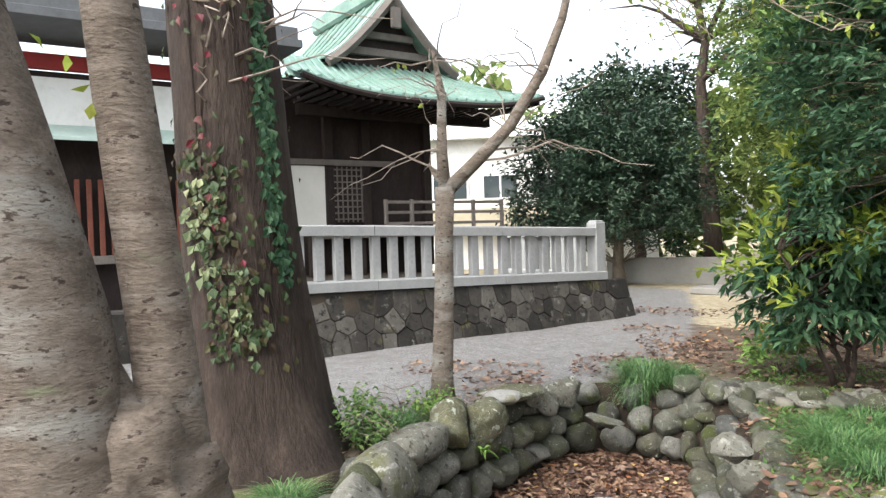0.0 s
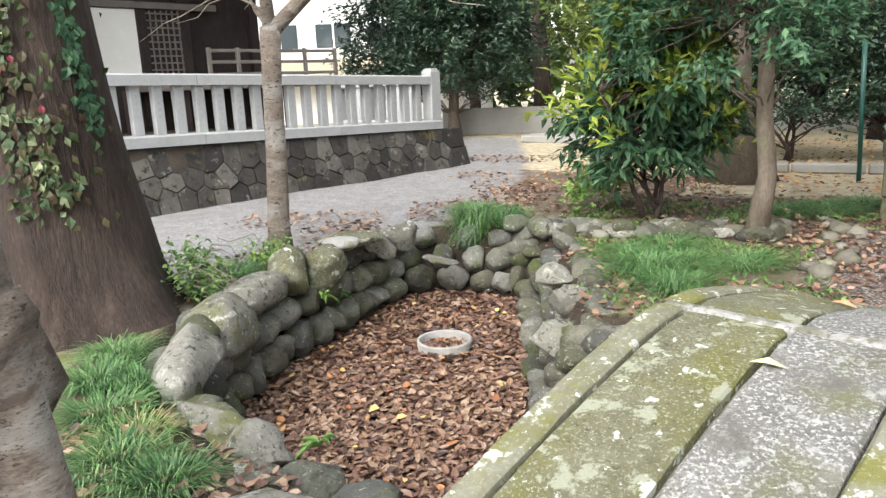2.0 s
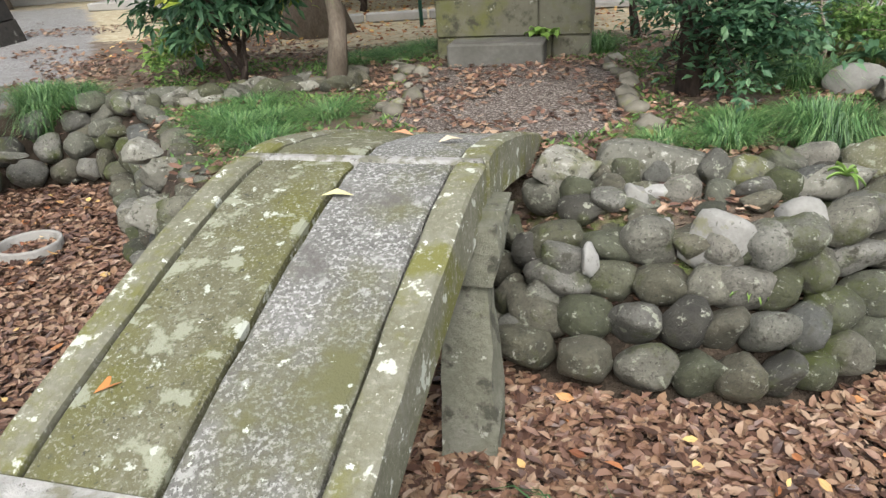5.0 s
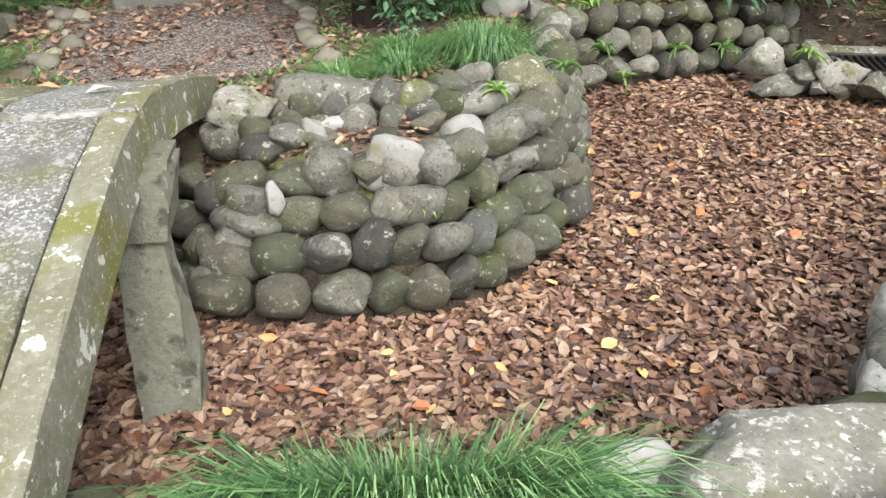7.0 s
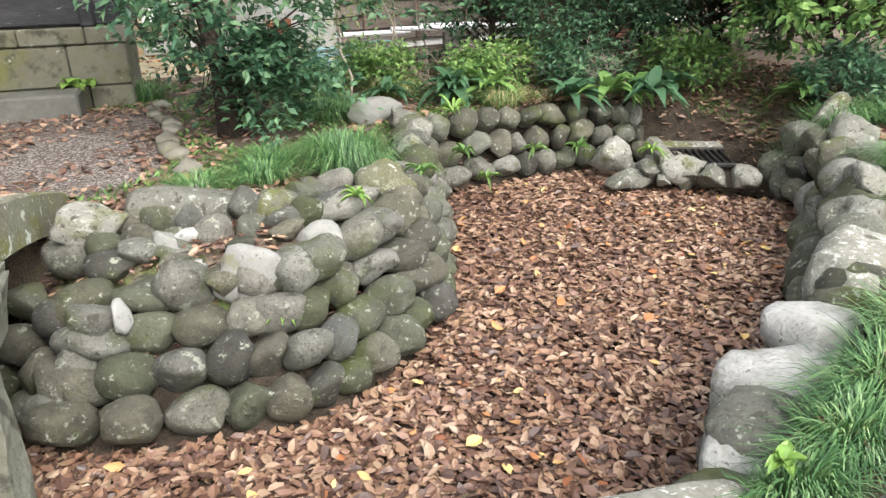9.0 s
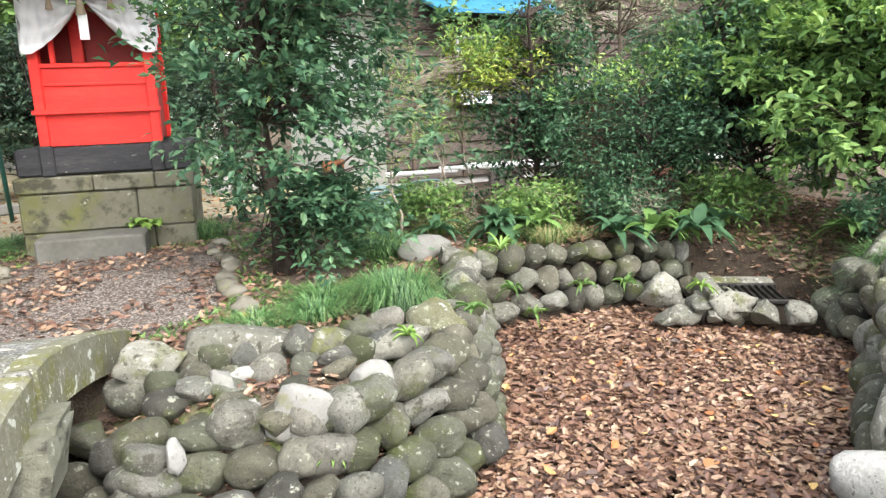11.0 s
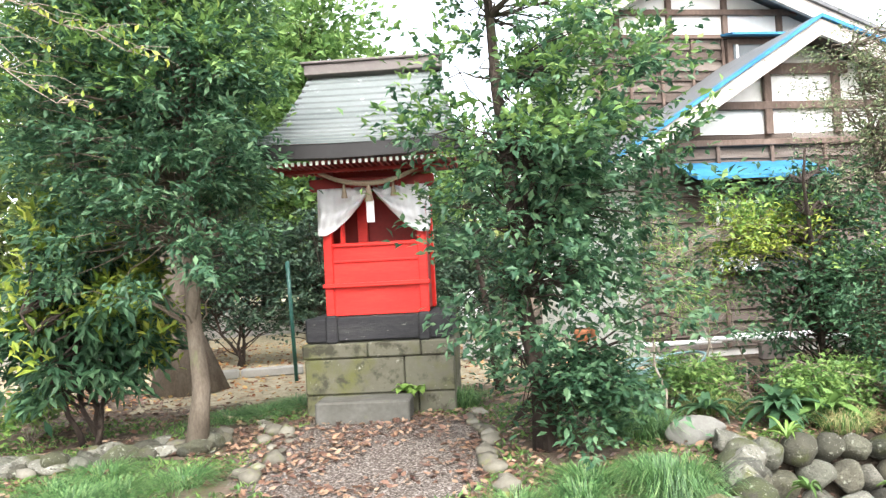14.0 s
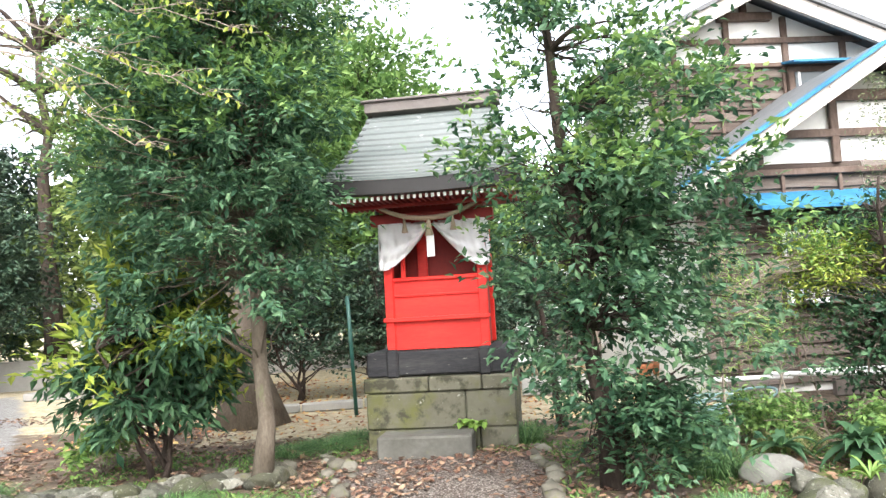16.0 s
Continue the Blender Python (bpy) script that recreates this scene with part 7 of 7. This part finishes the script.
for i, (x, y, r, h, n, mt) in enumerate((
        (0.40, 1.04, 0.46, 0.29, 1700, GRASS), (0.14, 1.08, 0.28, 0.19, 500, GRASS), (0.58, 1.02, 0.27, 0.22, 500, GRASS), (1.86, 0.72, 0.17, 0.1, 420, GRASS), (2.2, 0.76, 0.22, 0.10, 480, GRASS), (2.6, 0.88, 0.28, 0.10, 420, GRASS), (3.1, 1.0, 0.28, 0.11, 260, GRASS),
        (2.05, 4.2, 0.3, 0.28, 650, GRASS), (1.5, 4.35, 0.24, 0.14, 260, GRASS), (1.1, 4.35, 0.22, 0.10, 200, GRASS), (1.7, 4.75, 0.28, 0.12, 240, GRASS), (2.2, 4.85, 0.28, 0.11, 200, GRASS),
        (-3.85, 2.1, 0.24, 0.09, 300, GRASS), (-4.15, 2.4, 0.22, 0.08, 200, GRASS), (-3.45, 1.85, 0.25, 0.085, 220, GRASS), (-3.1, 1.75, 0.22, 0.08, 150, GRASS_DRY), (-2.95, 1.55, 0.24, 0.09, 220, GRASS), (-2.65, 1.55, 0.2, 0.09, 220, GRASS), (-3.6, 2.15, 0.12, 0.12, 90, GRASS), (-4.6, 3.6, 0.25, 0.16, 300, GRASS), (-4.75, 3.9, 0.25, 0.15, 220, GRASS),
        (-4.0, 6.6, 0.34, 0.24, 560, GRASS), (-3.72, 6.72, 0.3, 0.2, 360, GRASS), (-4.6, 5.45, 0.2, 0.14, 160, GRASS), (-1.85, 5.35, 0.32, 0.13, 360, GRASS), (-1.65, 5.5, 0.34, 0.11, 320, GRASS), (-2.1, 5.75, 0.28, 0.10, 220, GRASS), (-1.2, 5.75, 0.34, 0.09, 280, GRASS), (-1.55, 4.95, 0.28, 0.12, 260, GRASS),
        (-1.9, 6.15, 0.36, 0.09, 260, GRASS), (-0.8, 8.4, 0.4, 0.09, 420, GRASS), (-1.2, 8.2, 0.4, 0.09, 300, GRASS), (-0.5, 8.9, 0.35, 0.09, 220, GRASS), (1.4, 8.1, 0.3, 0.2, 260, GRASS), (2.6, 6.0, 0.4, 0.2, 360, GRASS), (3.6, 6.6, 0.3, 0.2, 260, GRASS_DRY),
        (4.3, 5.6, 0.3, 0.18, 260, GRASS_DRY), (6.1, 3.3, 0.4, 0.22, 420, GRASS), (6.4, 2.9, 0.4, 0.24, 420, GRASS), (5.2, 2.2, 0.3, 0.16, 300, GRASS), (4.4, 1.55, 0.3, 0.15, 300, GRASS))):
    grass_tuft("grass_tuft", "arching tuft of dark green mondo grass" if mt is GRASS else "tuft of grass turning yellow", (x, y, float(terrain((x, y))[0])), r, h, n, 800 + i, mt)
tree("low_shrub", "low leafy shrub at the foot of the ivy tree", (-4.55, 3.35, 0), (-4.55, 3.35, 0.3), 0.012, (-4.55, 3.4, 0.18), (0.26, 0.24, 0.18), 30, 7, 0.055, 0.028, TWIG, LEAF_MID, 60, category="shrub", limbs=2, stems=3, reach=0.1)
tree("low_shrub", "low shrub with reddish leaves on the bank", (-4.7, 4.35, 0), (-4.7, 4.35, 0.2), 0.01, (-4.7, 4.3, 0.1), (0.24, 0.22, 0.1), 22, 7, 0.05, 0.03, TWIG, LEAF_LIGHT, 61, category="shrub", limbs=2, stems=3, reach=0.1)
for i, (x, y, r, h) in enumerate(((4.5, 6.15, 0.5, 0.4), (5.35, 5.7, 0.5, 0.4), (6.4, 5.2, 0.55, 0.45), (6.9, 3.75, 0.5, 0.4), (3.55, 6.9, 0.45, 0.4), (6.7, 2.9, 0.5, 0.35))):
    tree("low_shrub", "low green undergrowth on the far pond bank", (x, y, 0), (x, y, h * 0.8), 0.012, (x, y, h * 0.6), (r, r * 0.7, h * 0.6), 80, 10, 0.075, 0.032, TWIG, (LEAF_MID, LEAF_GLOSS)[i % 2], 640 + i, category="shrub", group="undergrowth", limbs=2, stems=4, reach=0.14)
tree("low_shrub", "pale variegated plants by the road", (-3.1, 8.0, 0), (-3.1, 8.0, 0.3), 0.012, (-3.1, 7.9, 0.25), (0.4, 0.5, 0.25), 40, 8, 0.09, 0.045, TWIG, LEAF_LIGHT, 62, category="shrub", limbs=2, stems=3, reach=0.12)
# moss-covered low growth on the island
P = scatter(30000, -3.4, 8.2, 4.2, 8.7, lambda P: (pond_distance(P) > 0.5) & (np.hypot((P[:, 0] - 0.3) * 1.1, (P[:, 1] - 6.2) * 0.7) > 1.15) & (np.array([noise.noise(Vector((x * 1.4, y * 1.4, 3.0))) for x, y in P]) > -0.12), 5)
rs = np.random.RandomState(6)
n = len(P)
a = rs.uniform(0, 2 * np.pi, n)
D = np.c_[np.cos(a), np.sin(a), rs.uniform(0.3, 1.3, n)]
m = Mesh().many(leaf_verts(np.c_[P, terrain(P)], D, np.c_[rs.standard_normal((n, 2)), np.ones(n)], rs.uniform(0.03, 0.085, n), rs.uniform(0.012, 0.028, n)), LEAF_F)
tagged(part("ground_cover", m, LEAF_MID), "low green ground cover on mossy soil", "ground cover", "", "stuff")

# ---- fallen leaves ----
P = scatter(170000, -4.9, 6.2, 1.1, 6.5, lambda P: pond_distance(P) < 0.08, 21)
leaf_carpet("fallen_leaves", "carpet of wet red-brown fallen leaves in the dry pond", P, terrain(P) + 0.008, 0.064, 0.036, LITTER, 22, 0.27, 0.045)
P = scatter(900, -4.9, 6.2, 1.3, 6.5, lambda P: pond_distance(P) < 0.0, 23)
leaf_carpet("bright_leaves", "scattered orange and yellow leaves in the dry pond", P, terrain(P) + 0.05, 0.07, 0.045, LITTER_DRY, 24, 0.35, 0.02)
P = scatter(15000, -5.4, 5.5, 3.0, 9.2, lambda P: (pond_distance(P) > 0.1) & (np.array([noise.noise(Vector((x, y, 8.0))) for x, y in P]) > -0.15), 25)
leaf_carpet("bank_leaves", "dry brown leaves scattered on the bank and path", P, terrain(P) + 0.008, 0.065, 0.036, LITTER, 26)
P = scatter(9000, -8.0, -2.0, 5.5, 17, lambda P: np.array([noise.noise(Vector((x * 0.6, y * 0.6, 2.0))) for x, y in P]) > -0.05 - 0.12 * (P[:, 0] + 4), 27)
leaf_carpet("road_leaves", "brown leaves scattered over the gravel road", P, terrain(P) + 0.006, 0.07, 0.04, LITTER, 28)
P = scatter(4200, -5, 5, 9.3, 17, lambda P: P[:, 0] < 4.2, 29)
leaf_carpet("yard_leaves", "yellowish leaves on the dry yard", P, terrain(P) + 0.006, 0.07, 0.045, LITTER_DRY, 30)
P = scatter(19000, 4.4, 8.5, 2.6, 8.0, lambda P: pond_distance(P) > 0.05, 31)
leaf_carpet("bank_leaves", "red-brown leaves on the bank beyond the drain", P, terrain(P) + 0.008, 0.07, 0.036, LITTER, 32)
P = scatter(6000, -3.5, 4.5, 0.4, 2.2, lambda P: (pond_distance(P) > 0.1) & ((P[:, 0] < 0.85) | (P[:, 0] > 2.1)) & (np.array([noise.noise(Vector((x * 2, y * 2, 5.0))) for x, y in P]) > -0.4), 33)
leaf_carpet("bank_leaves", "brown leaves in the grass of the near bank", P, terrain(P) + 0.012, 0.055, 0.03, LITTER, 34)
for i, (x, s, a, c) in enumerate(((-0.36, 0.33, 60, (0.42, 0.17, 0.05)), (-0.02, 1.33, 15, (0.5, 0.46, 0.24)), (0.28, 2.0, 40, (0.5, 0.42, 0.3)), (-0.1, 2.45, -10, (0.45, 0.22, 0.12)), (-0.2, -0.12, 30, (0.38, 0.16, 0.08)), (0.2, -0.1, 80, (0.36, 0.15, 0.08)))):
    m = mat("single_leaf", [c, tuple(v * 0.8 for v in c)], 30, 0.6, 0.1, 80)
    ob = part("fallen_leaf", Mesh().many(leaf_verts(np.array([[0, 0, 0.0]]), np.array([[1, 0, 0.05]]), np.array([[0, 0, 1.0]]), np.array([0.13]), np.array([0.065])), LEAF_F), m)
    ob.matrix_basis = BRIDGE @ pose(x, s, deck(s) + 0.012, math.degrees(0), 0, a)
    tagged(ob, "single fallen leaf lying on the bridge", "leaf", "leaves on the bridge")

P = scatter(2600, -0.3, 2.3, 2.95, 4.4, lambda P: pond_distance(P) > 0.12, 35)
leaf_carpet("bank_leaves", "brown leaves on top of the pond wall", P, terrain(P) + 0.01, 0.055, 0.03, LITTER, 36)
P = scatter(1500, -1.2, 1.6, 4.6, 7.6, lambda P: np.array([noise.noise(Vector((x * 1.6, y * 1.6, 4.0))) for x, y in P]) > -0.1, 37)
leaf_carpet("path_leaves", "brown leaves strewn over the gravel path", P, terrain(P) + 0.008, 0.06, 0.034, LITTER, 38)

# ---- the woods that close the view ----
rs = np.random.RandomState(90)
woods = Mesh()
n = 26000
ang = rs.uniform(radians(20), radians(185), n)
clump = np.array([noise.noise(Vector((a * 9, 0, 1.0))) for a in ang])
dist = 36 + rs.uniform(-3, 3, n)
h = (7.5 + 4.0 * clump) * rs.uniform(0.02, 1, n) ** 0.8
P = np.c_[np.cos(ang) * dist, np.sin(ang) * dist, h]
woods.many(leaf_verts(P, rs.standard_normal(P.shape), rs.standard_normal(P.shape), rs.uniform(0.5, 0.9, n), rs.uniform(0.3, 0.5, n)), LEAF_F)
tagged(part("far_woods", woods, LEAF_WOODS), "distant mixed woodland", "woods", "", "stuff")
